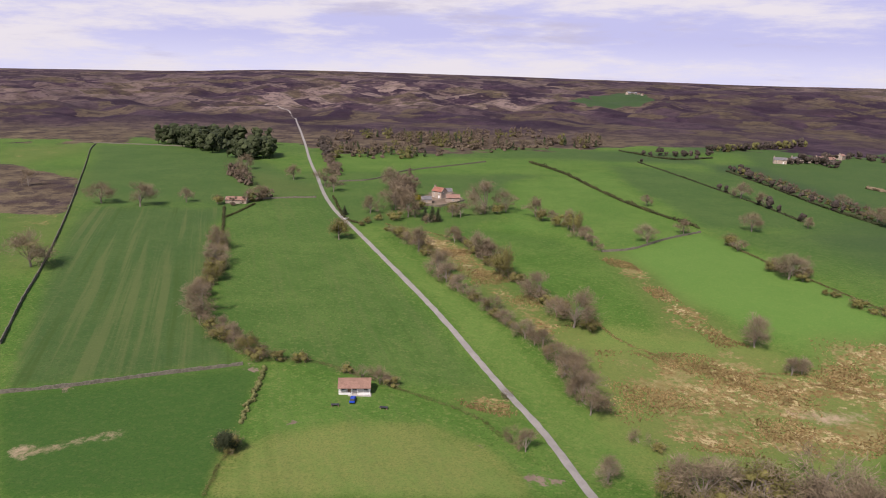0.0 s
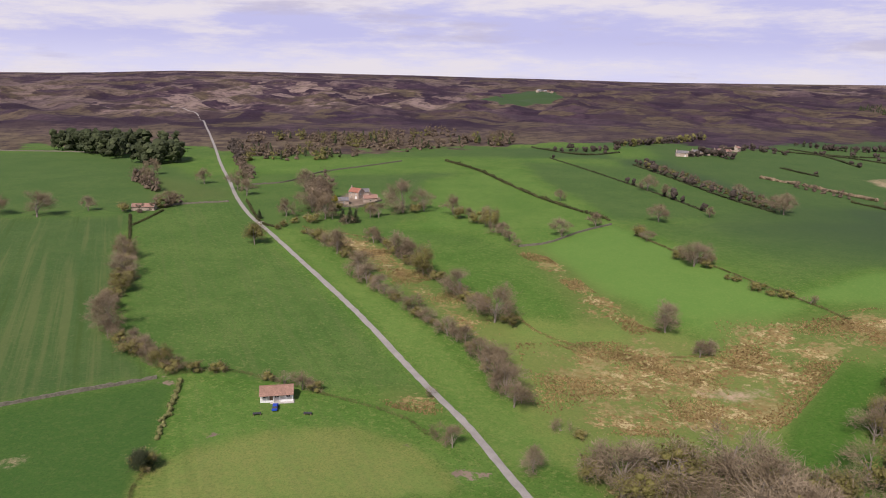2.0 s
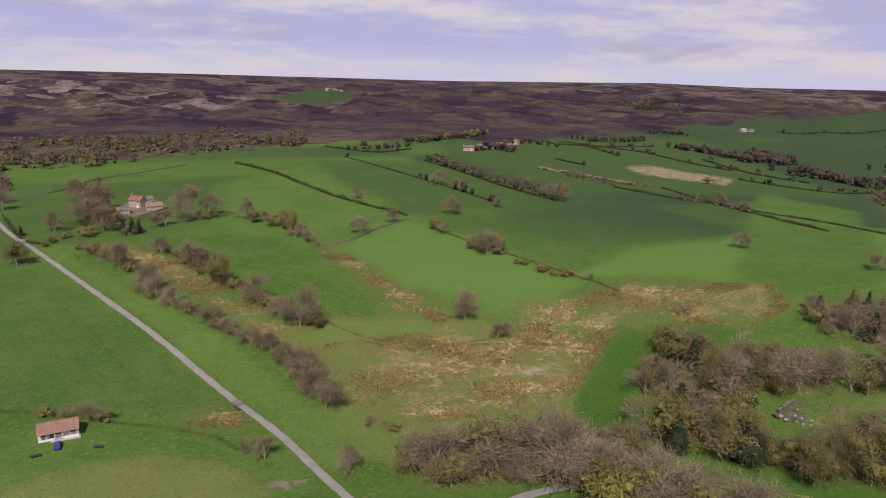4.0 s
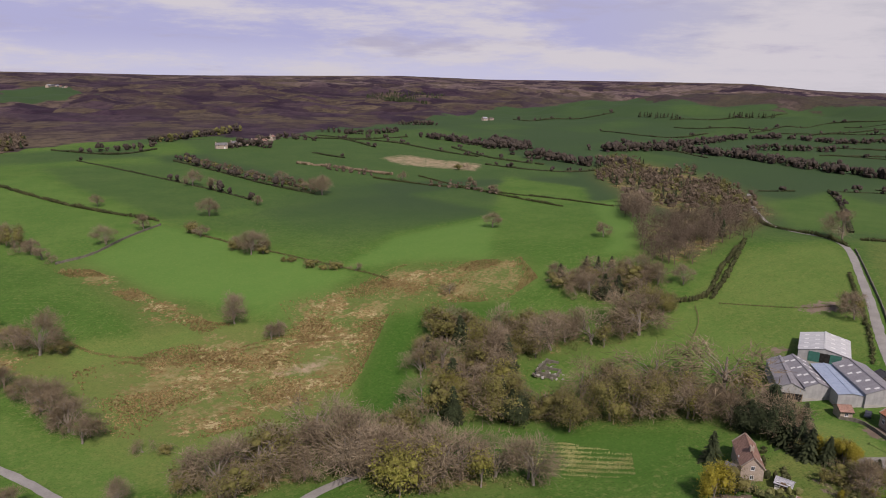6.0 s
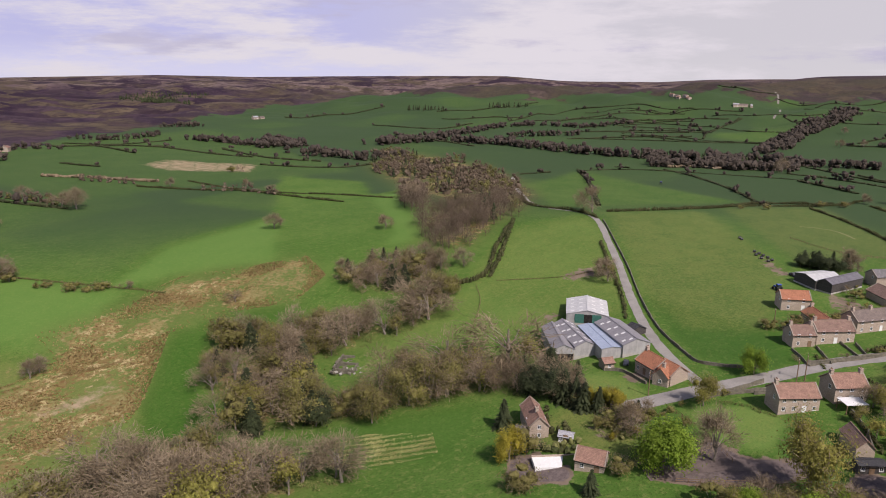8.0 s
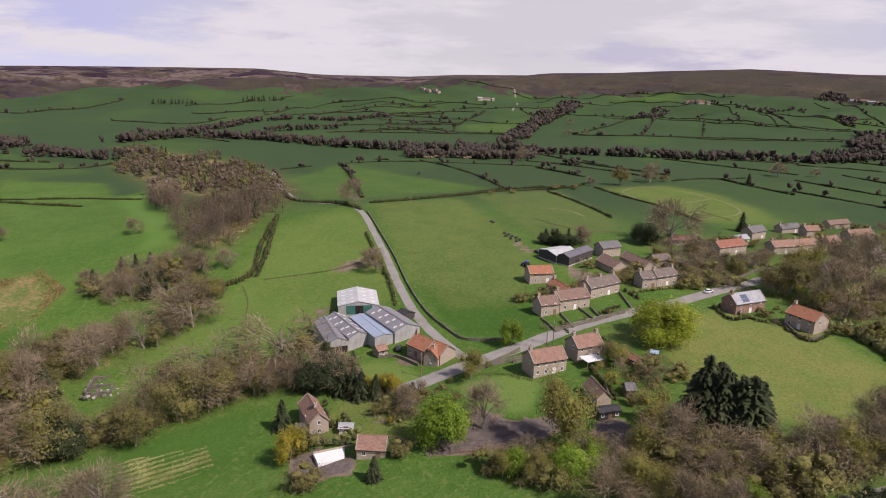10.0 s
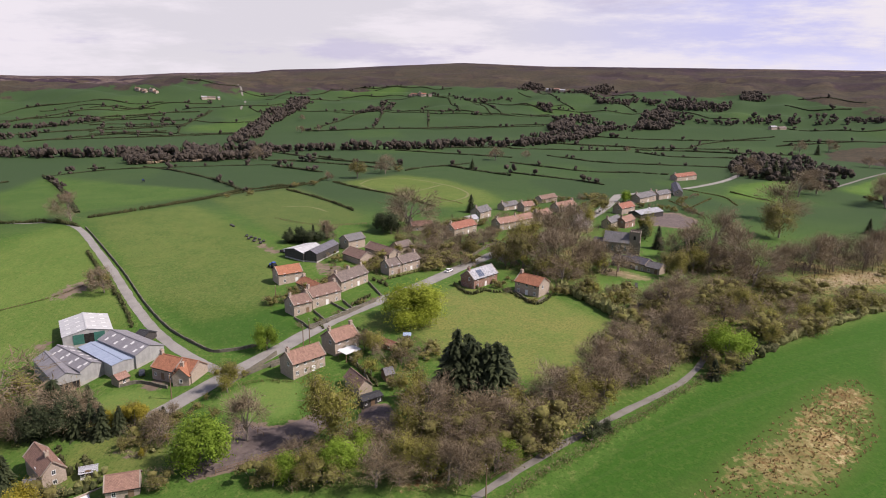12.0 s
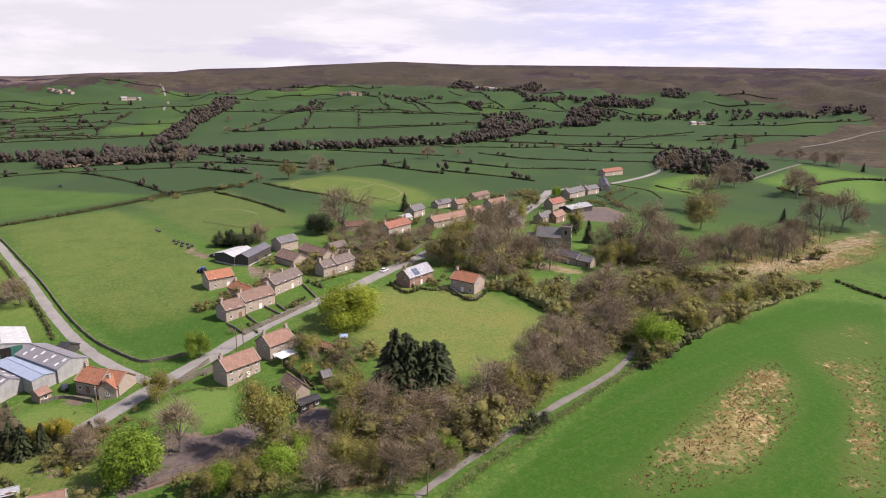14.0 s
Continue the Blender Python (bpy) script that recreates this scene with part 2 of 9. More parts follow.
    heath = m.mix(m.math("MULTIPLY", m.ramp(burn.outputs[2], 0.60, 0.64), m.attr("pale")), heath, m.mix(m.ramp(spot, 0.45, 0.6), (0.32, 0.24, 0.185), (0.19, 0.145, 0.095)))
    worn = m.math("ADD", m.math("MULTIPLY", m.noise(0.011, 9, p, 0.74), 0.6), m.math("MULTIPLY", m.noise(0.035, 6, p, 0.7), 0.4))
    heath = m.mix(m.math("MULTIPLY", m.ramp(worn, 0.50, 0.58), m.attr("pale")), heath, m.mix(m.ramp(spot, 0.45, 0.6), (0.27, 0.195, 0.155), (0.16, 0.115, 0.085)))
    heath = m.mix(m.math("MULTIPLY", m.attr("fringe"), m.ramp(worn, 0.40, 0.52, 0.35, 1.0)), heath, m.mix(m.ramp(spot, 0.40, 0.60), (0.088, 0.064, 0.042), (0.20, 0.160, 0.085)))
    heath = m.mix(m.ramp(m.noise(0.05, 6, p, 0.75), 0.50, 0.58, 0.0, 0.6), heath, (0.030, 0.019, 0.025))
    brack = m.math("MULTIPLY", m.attr("bracken"), m.ramp(m.noise(0.008, 6, p, 0.6), 0.35, 0.6, 0.3, 0.95))
    heath = m.mix(brack, heath, m.mix(m.ramp(mid, 0.35, 0.65), (0.096, 0.078, 0.044), (0.060, 0.055, 0.034)))
    heath = m.mix(1.0, heath, (0.70, 0.69, 0.80), "MULTIPLY")
    edge = m.math("ADD", m.attr("moor"), m.ramp(m.noise(0.02, 5, p), 0.3, 0.7, -0.3, 0.3))
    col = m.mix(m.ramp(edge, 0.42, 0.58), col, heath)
    rough_land = m.math("ADD", rush, m.attr("moor"))
    bump = m.math("ADD", m.math("MULTIPLY", fine, 0.3), m.math("MULTIPLY", rough_land, m.math("SUBTRACT", 1.0, tuss.outputs["Distance"])))
    m.done(col, bump, 0.7, 0.4)


def plain_pair(name, a, b, scale, rough=0.9, spec=0.2, metal=0.0, bump=0.02, fine=None, c=None):
    m = Nodes(name, rough, spec, metal)
    v = m.noise(scale, 6)
    col = m.mix(m.ramp(v, 0.3, 0.7), a, b)
    f = m.noise(fine or scale * 9, 4)
    col = m.mix(m.ramp(f, 0.35, 0.75, 0, 0.5), col, c or tuple(0.7 * q for q in a))
    m.done(col, f, 0.4, bump)


def masonry(name, a, b, mortar, sx, sz):
    """Coursed stones or bricks, by cells flattened along the wall."""
    m = Nodes(name, 0.9, 0.2)
    br = m.n.new("ShaderNodeTexBrick")
    for k, v in (("Scale", 1.0), ("Mortar Size", 0.02), ("Brick Width", sx), ("Row Height", sz)):
        br.inputs[k].default_value = v
    for k, v in (("Color1", a), ("Color2", b), ("Mortar", mortar)):
        br.inputs[k].default_value = (*v, 1)
    geo, sep, comb = m.n.new("ShaderNodeTexCoord"), m.n.new("ShaderNodeSeparateXYZ"), m.n.new("ShaderNodeCombineXYZ")
    m.l.new(geo.outputs["Object"], sep.inputs[0])
    m.l.new(m.math("ADD", sep.outputs[0], sep.outputs[1]), comb.inputs[0])
    m.l.new(sep.outputs[2], comb.inputs[1])
    m.l.new(comb.outputs[0], br.inputs["Vector"])
    col = m.mix(m.ramp(m.noise(0.6, 5), 0.3, 0.75, 0, 0.5), br.outputs["Color"], tuple(0.6 * q for q in a))
    col = m.mix(m.ramp(m.rand(), 0, 1, 0, 0.25), col, tuple(0.8 * q for q in b))
    m.done(col, br.outputs["Fac"], 0.4, -0.02)


def roofing(name, a, b, row=0.35, rough=0.85, moss=0.25):
    """Pantiles or slates: rows down the slope, each tile a little different, stained."""
    m = Nodes(name, rough, 0.25)
    br = m.n.new("ShaderNodeTexBrick")
    for k, v in (("Scale", 1.0), ("Mortar Size", 0.03), ("Brick Width", 0.3), ("Row Height", row)):
        br.inputs[k].default_value = v
    for k, v in (("Color1", a), ("Color2", b), ("Mortar", tuple(0.45 * q for q in a))):
        br.inputs[k].default_value = (*v, 1)
    m.l.new(m.pos(), br.inputs["Vector"])
    col = m.mix(m.ramp(m.noise(0.45, 6, None, 0.65), 0.4, 0.75, 0, 0.7), br.outputs["Color"], tuple(0.55 * q for q in b))
    col = m.mix(m.ramp(m.noise(1.3, 5), 0.55, 0.8, 0, moss), col, (0.13, 0.12, 0.06))
    m.done(col, br.outputs["Fac"], 0.5, -0.03)


def sheeting(name, a, b, rough=0.55, metal=0.0):
    """Corrugated sheets with rain streaks."""
    m = Nodes(name, rough, 0.3, metal)
    w = m.n.new("ShaderNodeTexWave")
    w.inputs["Scale"].default_value = 1.6
    m.l.new(m.pos(), w.inputs["Vector"])
    col = m.mix(m.ramp(m.noise(0.25, 5, m.pos((3, 0.4, 1))), 0.3, 0.7), a, b)
    col = m.mix(m.ramp(m.noise(1.2, 5), 0.45, 0.8, 0, 0.5), col, tuple(0.6 * q for q in a))
    m.done(col, w.outputs["Fac"], 0.5, 0.05)


def leaf_material(name, a, b, c, through=0.25):
    """Leaves or twigs: each a little different, and whole crowns differing too."""
    m = Nodes(name, 0.75, 0.15)
    col = m.mix(m.island(), a, b)
    col = m.mix(m.ramp(m.rand(), 0.1, 0.9, 0, 0.6), col, c)
    place = m.n.new("ShaderNodeNewGeometry").outputs["Position"]
    v = m.noise(0.11, 2, place)
    col = m.mix(m.ramp(v, 0.35, 0.68, 0, 0.75), col, tuple(0.62 * q for q in c))
    col = m.mix(m.ramp(m.noise(0.07, 1, place), 0.52, 0.7, 0, 0.5), col, tuple(1.15 * q for q in b))
    col = m.mix(m.ramp(m.noise(0.9, 3, place), 0.42, 0.62, 0, 0.55), col, tuple(0.42 * q for q in a))
    m.done(col)
    if through:
        tr, mixer, out = m.n.new("ShaderNodeBsdfTranslucent"), m.n.new("ShaderNodeMixShader"), m.n["Material Output"]
        m.l.new(col, tr.inputs["Color"])
        mixer.inputs[0].default_value = through
        m.l.new(m.bsdf.outputs[0], mixer.inputs[1])
        m.l.new(tr.outputs[0], mixer.inputs[2])
        m.l.new(mixer.outputs[0], out.inputs["Surface"])


ground_material()
plain_pair("asphalt", (0.285, 0.268, 0.248), (0.225, 0.210, 0.196), 0.25, 0.9, 0.3, fine=2.0)
plain_pair("lane", (0.22, 0.205, 0.185), (0.155, 0.142, 0.122), 0.3, 0.95, fine=2.0)
plain_pair("coping", (0.34, 0.29, 0.24), (0.25, 0.215, 0.18), 0.8, 0.9)
plain_pair("mud", (0.165, 0.130, 0.118), (0.105, 0.082, 0.076), 0.35, 0.95, fine=2.5)
plain_pair("drystone", (0.19, 0.172, 0.135), (0.105, 0.098, 0.075), 1.1, 0.95, bump=0.08, c=(0.07, 0.062, 0.052))
masonry("stone", (0.47, 0.385, 0.315), (0.36, 0.29, 0.235), (0.24, 0.20, 0.17), 0.45, 0.22)
plain_pair("worn", (0.19, 0.185, 0.085), (0.14, 0.155, 0.062), 0.3, 0.95, fine=1.5)
masonry("churchstone", (0.32, 0.265, 0.215), (0.23, 0.19, 0.155), (0.14, 0.12, 0.10), 0.6, 0.3)
masonry("brick", (0.30, 0.12, 0.08), (0.23, 0.09, 0.065), (0.30, 0.27, 0.23), 0.23, 0.08)
plain_pair("whitewash", (0.72, 0.70, 0.66), (0.60, 0.58, 0.54), 0.5, 0.85)
roofing("orange", (0.43, 0.19, 0.11), (0.33, 0.14, 0.085), moss=0.3)
roofing("red", (0.36, 0.155, 0.11), (0.28, 0.12, 0.085))
roofing("pink", (0.36, 0.215, 0.165), (0.28, 0.165, 0.13))
roofing("redbrown", (0.34, 0.205, 0.155), (0.25, 0.145, 0.112), moss=0.4)
roofing("brown", (0.27, 0.175, 0.14), (0.20, 0.13, 0.108), moss=0.5)
roofing("greybrown", (0.21, 0.165, 0.145), (0.16, 0.13, 0.12))
roofing("grey", (0.20, 0.19, 0.195), (0.15, 0.145, 0.15))
roofing("slate", (0.13, 0.125, 0.155), (0.10, 0.095, 0.12), moss=0.1)
roofing("palegrey", (0.42, 0.42, 0.45), (0.36, 0.36, 0.39), moss=0.1)
roofing("felt", (0.06, 0.06, 0.065), (0.045, 0.045, 0.05), moss=0.05)
plain_pair("blue", (0.30, 0.40, 0.55), (0.36, 0.45, 0.6), 0.8, 0.5)
plain_pair("timber", (0.24, 0.16, 0.10), (0.17, 0.115, 0.075), 1.5, 0.85)
plain_pair("blacktimber", (0.075, 0.068, 0.065), (0.05, 0.046, 0.045), 1.5, 0.85)
sheeting("sheet", (0.38, 0.375, 0.37), (0.29, 0.285, 0.285))
sheeting("sheetpale", (0.50, 0.50, 0.50), (0.40, 0.40, 0.41))
sheeting("sheetgrey", (0.24, 0.23, 0.245), (0.19, 0.18, 0.195))
sheeting("sheetdark", (0.15, 0.145, 0.165), (0.11, 0.105, 0.12))
sheeting("sheetblue", (0.27, 0.32, 0.42), (0.31, 0.36, 0.46))
sheeting("rooflight", (0.66, 0.66, 0.64), (0.56, 0.56, 0.55))
plain_pair("white", (0.76, 0.76, 0.75), (0.68, 0.68, 0.68), 1.0, 0.5)
plain_pair("concrete", (0.42, 0.40, 0.37), (0.33, 0.31, 0.29), 0.6, 0.9)
plain_pair("green_door", (0.05, 0.16, 0.13), (0.04, 0.12, 0.10), 0.8, 0.6)
plain_pair("bark", (0.25, 0.215, 0.18), (0.16, 0.135, 0.11), 2.0, 0.95)
glass = Nodes("glass", 0.08, 0.6)
glass.bsdf.inputs["Base Color"].default_value = (0.03, 0.035, 0.045, 1)
dark = Nodes("void", 0.95, 0.05)
dark.done(dark.mix(dark.ramp(dark.noise(1.0), 0.3, 0.7), (0.02, 0.019, 0.018), (0.035, 0.032, 0.03)))
solar = Nodes("solar_cell", 0.15, 0.6)
solar.bsdf.inputs["Base Color"].default_value = (0.10, 0.12, 0.17, 1)
carblue = Nodes("car_blue", 0.25, 0.5)
carblue.bsdf.inputs["Base Color"].default_value = (0.02, 0.06, 0.36, 1)
carwhite = Nodes("car_white", 0.25, 0.5)
carwhite.bsdf.inputs["Base Color"].default_value = (0.78, 0.78, 0.78, 1)
wrap = Nodes("wrap", 0.3, 0.5)
wrap.bsdf.inputs["Base Color"].default_value = (0.015, 0.015, 0.018, 1)
cardark = Nodes("car_dark", 0.25, 0.5)
cardark.bsdf.inputs["Base Color"].default_value = (0.03, 0.035, 0.05, 1)
rubber = Nodes("rubber", 0.8, 0.2)
rubber.bsdf.inputs["Base Color"].default_value = (0.02, 0.02, 0.02, 1)
leaf_material("twig", (0.215, 0.165, 0.108), (0.320, 0.255, 0.175), (0.235, 0.178, 0.110), 0.1)
# farwood, midwood, farleaf and farhedge: darker colours used with distance
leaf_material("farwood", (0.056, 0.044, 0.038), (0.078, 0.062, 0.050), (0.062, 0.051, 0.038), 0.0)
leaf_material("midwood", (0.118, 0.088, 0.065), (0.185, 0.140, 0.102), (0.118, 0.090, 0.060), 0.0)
leaf_material("farleaf", (0.115, 0.115, 0.038), (0.165, 0.155, 0.052), (0.12, 0.11, 0.04), 0.0)
leaf_material("olive", (0.230, 0.222, 0.068), (0.325, 0.300, 0.100), (0.24, 0.212, 0.082), 0.45)
leaf_material("bud", (0.29, 0.285, 0.060), (0.40, 0.38, 0.10), (0.29, 0.26, 0.080), 0.45)
leaf_material("green", (0.22, 0.34, 0.038), (0.31, 0.44, 0.065), (0.24, 0.35, 0.045), 0.45)
leaf_material("biggreen", (0.30, 0.36, 0.040), (0.41, 0.47, 0.066), (0.32, 0.37, 0.045), 0.45)
leaf_material("blossom", (0.55, 0.48, 0.42), (0.68, 0.62, 0.56), (0.5, 0.42, 0.34), 0.4)
leaf_material("needle", (0.030, 0.044, 0.020), (0.078, 0.095, 0.042), (0.050, 0.060, 0.028), 0.05)
leaf_material("gold", (0.40, 0.33, 0.04), (0.27, 0.25, 0.045), (0.33, 0.28, 0.035))
leaf_material("hedge", (0.060, 0.078, 0.026), (0.11, 0.11, 0.045), (0.08, 0.078, 0.035), 0.15)
leaf_material("scrub", (0.205, 0.210, 0.082), (0.31, 0.295, 0.130), (0.205, 0.215, 0.078), 0.3)
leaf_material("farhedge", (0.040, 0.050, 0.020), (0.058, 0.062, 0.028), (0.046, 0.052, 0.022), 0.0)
leaf_material("rushes", (0.34, 0.225, 0.095), (0.48, 0.36, 0.18), (0.36, 0.26, 0.12), 0.4)
leaf_material("bloom", (0.50, 0.47, 0.20), (0.62, 0.58, 0.30), (0.48, 0.47, 0.18), 0.2)
leaf_material("rough", (0.14, 0.13, 0.05), (0.22, 0.19, 0.09), (0.12, 0.13, 0.04), 0.15)


# ---- small builders ----
def part(name, bm, material, parent=None, label="", smooth=False):
    me = bpy.data.meshes.new(name)
    bm.to_mesh(me)
    bm.free()
    return mesh_part(name, me, material, parent, label)


def mesh_part(name, me, material, parent=None, label=""):
    ob = new(name, me)
    if material and not me.materials:
        me.materials.append(material)
    if parent:
        ob.parent = parent
    return tagged(ob, label)


def empty(name, m, label, category, group=""):
    ob = new(name)
    ob.empty_display_size = 0.5
    ob.matrix_basis = m
    return tagged(ob, label, category, group)


def pydata(name, verts, faces):
    me = bpy.data.meshes.new(name)
    me.from_pydata([tuple(v) for v in verts], [], [tuple(q) for q in faces])
    me.update()
    return me


def box(bm, x0, x1, y0, y1, z0, z1):
    v = [bm.verts.new(c) for c in ((x0, y0, z0), (x1, y0, z0), (x1, y1, z0), (x0, y1, z0), (x0, y0, z1), (x1, y0, z1), (x1, y1, z1), (x0, y1, z1))]
    for q in ((3, 2, 1, 0), (4, 5, 6, 7), (0, 1, 5, 4), (1, 2, 6, 5), (2, 3, 7, 6), (3, 0, 4, 7)):
        bm.faces.new([v[i] for i in q])


def boxes(*dims):
    bm = bmesh.new()
    for d in dims:
        box(bm, *d)
    return bm


def prism(bm, outline, y0, y1):
    """An outline in x, z pushed from y0 to y1."""
    a = [bm.verts.new((x, y0, z)) for x, z in outline]
    b = [bm.verts.new((x, y1, z)) for x, z in outline]
    k = len(outline)
    bm.faces.new(a)
    bm.faces.new(b[::-1])
    for i in range(k):
        bm.faces.new((a[(i + 1) % k], a[i], b[i], b[(i + 1) % k]))


def ground_at(x, y):
    return float(land(x, y))


# ---- ground: one sheet out to the skyline ----
COVER = []


def region(kind, value, outline):
    COVER.append((kind, value, np.array(outline)))


def inside(x, y, poly):
    hit = np.zeros(x.shape, bool)
    k = len(poly)
    for i in range(k):
        (x0, y0), (x1, y1) = poly[i], poly[(i + 1) % k]
        if y0 == y1:
            continue
        hit ^= ((y0 > y) != (y1 > y)) & (x < (x1 - x0) * (y - y0) / (y1 - y0) + x0)
    return hit


# land cover: outlines on the plan; some tone values hold sun and cloud shadow
region("tone", -0.35, [(-138.5, 199.4), (-165.1, 261.0), (-199.3, 338.0), (-235.4, 437.0), (-231.4, 455.1), (-152.2, 458.5), (-131.1, 374.0), (-112.0, 327.1), (-111.9, 295.1), (-103.8, 268.7), (-85.2, 247.1), (-70.3, 225.7)])
region("stripe", 1, [(-138.5, 199.4), (-165.1, 261.0), (-199.3, 338.0), (-235.4, 437.0), (-231.4, 455.1), (-152.2, 458.5), (-131.1, 374.0), (-112.0, 327.1), (-111.9, 295.1), (-103.8, 268.7), (-85.2, 247.1), (-70.3, 225.7)])
region("tone", -0.2, [(-150.1, 464.1), (-94.1, 498.2), (-65.2, 417.8), (-29.6, 334.4), (-5.1, 277.2), (10.7, 236.4), (20.7, 214.3), (-15.0, 213.4), (-35.5, 222.0), (-53.0, 229.6), (-76.7, 247.9), (-92.4, 269.9), (-106.8, 311.0), (-124.1, 374.9)])
region("tone", -0.35, [(-137.9, 195.6), (-69.9, 224.3), (-63.8, 223.9), (-59.5, 188.0), (-57.8, 165.9), (-57.6, 147.3), (-105.8, 144.4)])
region("tone", 0.15, [(-61.9, 224.1), (-35.0, 218.5), (-14.6, 207.4), (4.1, 194.7), (20.4, 177.0), (34.7, 164.4), (34.8, 155.9), (-56.9, 147.4), (-55.8, 175.1)])
region("rush", 0.3, [(-51.0, 169.3), (-36.3, 183.2), (-13.2, 188.9), (7.3, 178.2), (24.9, 160.1), (27.2, 154.8), (-54.8, 147.5)])
region("tone", -0.3, [(-401.7, 792.5), (-256.4, 765.7), (-178.7, 683.1), (-102.4, 543.5), (-96.0, 508.7), (-141.7, 489.8), (-160.5, 472.3), (-243.0, 463.1), (-282.0, 523.5)])
region("rush", 0.62, [(-367.7, 562.7), (-317.5, 601.9), (-246.6, 444.2), (-207.2, 352.4), (-195.1, 315.4), (-206.4, 305.2)])
region("rush", 0.6, [(-481.1, 743.1), (-418.2, 812.5), (-377.2, 721.3), (-389.8, 597.8)])
region("rush", 0.5, [(-184.1, 623.6), (-102.4, 543.5), (-96.0, 508.7), (-141.7, 489.8)])
region("straw", 0.85, [(-120.0, 167.0), (-112.2, 169.5), (-102.6, 175.2), (-91.7, 179.6), (-88.5, 173.8), (-97.5, 168.2), (-108.0, 162.3), (-115.3, 159.5)])
region("earth", 0.8, [(-123.2, 201.0), (-123.5, 206.7), (-117.5, 201.5)])
region("earth", 0.6, [(-70.0, 221.1), (-69.0, 228.1), (-62.3, 221.8), (-66.3, 218.3)])
region("earth", 0.8, [(-47.0, 185.6), (-39.7, 187.6), (-39.4, 186.3), (-46.7, 184.3)])
region("earth", 0.6, [(7.4, 184.1), (9.2, 185.0), (16.3, 177.0), (15.4, 175.6)])
region("earth", 0.7, [(23.1, 164.0), (26.5, 166.6), (35.5, 164.6), (34.4, 162.4), (24.9, 159.6)])
region("rush", 0.9, [(2.3, 209.5), (14.0, 216.1), (23.3, 210.8), (26.8, 198.3), (20.3, 197.2), (7.9, 202.6)])
region("tone", 0.25, [(-55.6, 425.5), (-30.7, 383.8), (2.1, 315.4), (27.7, 263.0), (37.5, 231.3), (51.5, 199.1), (65.6, 184.9), (54.2, 167.7), (43.7, 163.1), (37.3, 179.9), (23.8, 216.8), (4.6, 272.0), (-24.5, 343.6)])
region("straw", 0.55, [(-33.7, 420.5), (-1.4, 385.5), (25.1, 336.7), (42.5, 289.8), (36.5, 280.4), (18.6, 320.0), (-7.6, 374.1)])
# next two: pasture in sun, its brightness painted in by a higher tone
region("tone", 0.3, [(16.1, 424.2), (73.0, 400.8), (110.3, 322.6), (125.2, 275.8), (158.9, 224.6), (191.7, 280.3), (171.2, 322.9), (154.9, 393.0), (125.4, 432.0), (61.2, 442.2)])
region("tone", 0.3, [(43.9, 281.0), (67.6, 277.0), (120.5, 263.7), (156.9, 221.2), (124.5, 167.2), (58.1, 159.7), (50.7, 195.5)])
region("rush", 0.95, [(-37.8, 427.1), (5.2, 397.6), (25.6, 345.6), (45.4, 293.1), (63.1, 266.3), (48.8, 250.5), (29.1, 279.9), (10.5, 327.7), (-14.5, 384.8)])
region("rush", 0.85, [(85.3, 377.6), (98.5, 372.5), (111.3, 308.3), (124.2, 273.3), (120.5, 263.7), (92.6, 263.3), (90.8, 322.3)])
region("tone", 0.2, [(55.4, 581.6), (153.1, 671.5), (162.7, 428.7), (101.8, 367.8), (83.6, 373.7), (39.6, 447.0)])
# fresh green field, its tone raised further for the sun on it
region("tone", 0.5, [(101.8, 367.8), (159.7, 421.0), (176.7, 375.4), (195.7, 263.3), (150.9, 263.8), (110.2, 295.9)])
# cloud shadow over this field, put into its tone
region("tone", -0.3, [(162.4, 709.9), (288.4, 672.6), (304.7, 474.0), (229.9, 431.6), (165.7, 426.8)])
# sunlit side of a cloud shadow's edge, painted as lighter grass
region("tone", 0.5, [(251.2, 304.9), (499.7, 290.1), (325.5, 170.1), (285.6, 191.8), (227.8, 261.9), (191.0, 276.3)])
# wide cloud shadow across the farther fields, painted as darker grass
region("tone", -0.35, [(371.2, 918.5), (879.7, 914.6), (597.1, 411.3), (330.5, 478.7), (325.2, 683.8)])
region("rush", 0.9, [(82.4, 368.8), (99.8, 352.0), (110.2, 295.9), (117.8, 264.6), (142.8, 240.3), (150.9, 263.8), (179.1, 259.0), (222.9, 260.6), (270.4, 222.0), (253.3, 196.9), (225.2, 192.6), (204.4, 214.5), (180.6, 221.6), (164.8, 209.3), (143.7, 192.4), (122.4, 180.1), (97.0, 185.8), (67.4, 188.5), (56.3, 206.9), (60.4, 251.7), (77.4, 253.1), (111.3, 250.9)])
region("straw", 0.7, [(107.0, 217.5), (124.8, 219.0), (148.0, 213.8), (150.9, 206.0), (130.0, 202.7), (111.4, 212.4)])
region("straw", 0.1, [(516.7, 652.8), (522.3, 577.1), (564.9, 538.9), (537.3, 479.7), (515.1, 532.6), (475.4, 590.2)])
region("rush", 0.6, [(60.4, 251.7), (72.3, 226.8), (71.0, 188.4), (57.9, 195.9), (58.3, 225.0), (39.6, 290.0), (24.2, 318.6), (25.9, 332.0), (45.3, 299.0)])
region("tone", 0.2, [(385.3, 112.7), (378.7, 100.7), (266.1, 56.5), (243.9, 53.9), (244.5, 74.3), (235.4, 80.4), (250.4, 111.5), (265.5, 125.5), (339.8, 139.8)])
region("tone", 0.3, [(265.5, 125.5), (220.3, 131.9), (201.9, 136.5), (167.2, 131.7), (188.2, 114.2), (235.4, 80.4)])
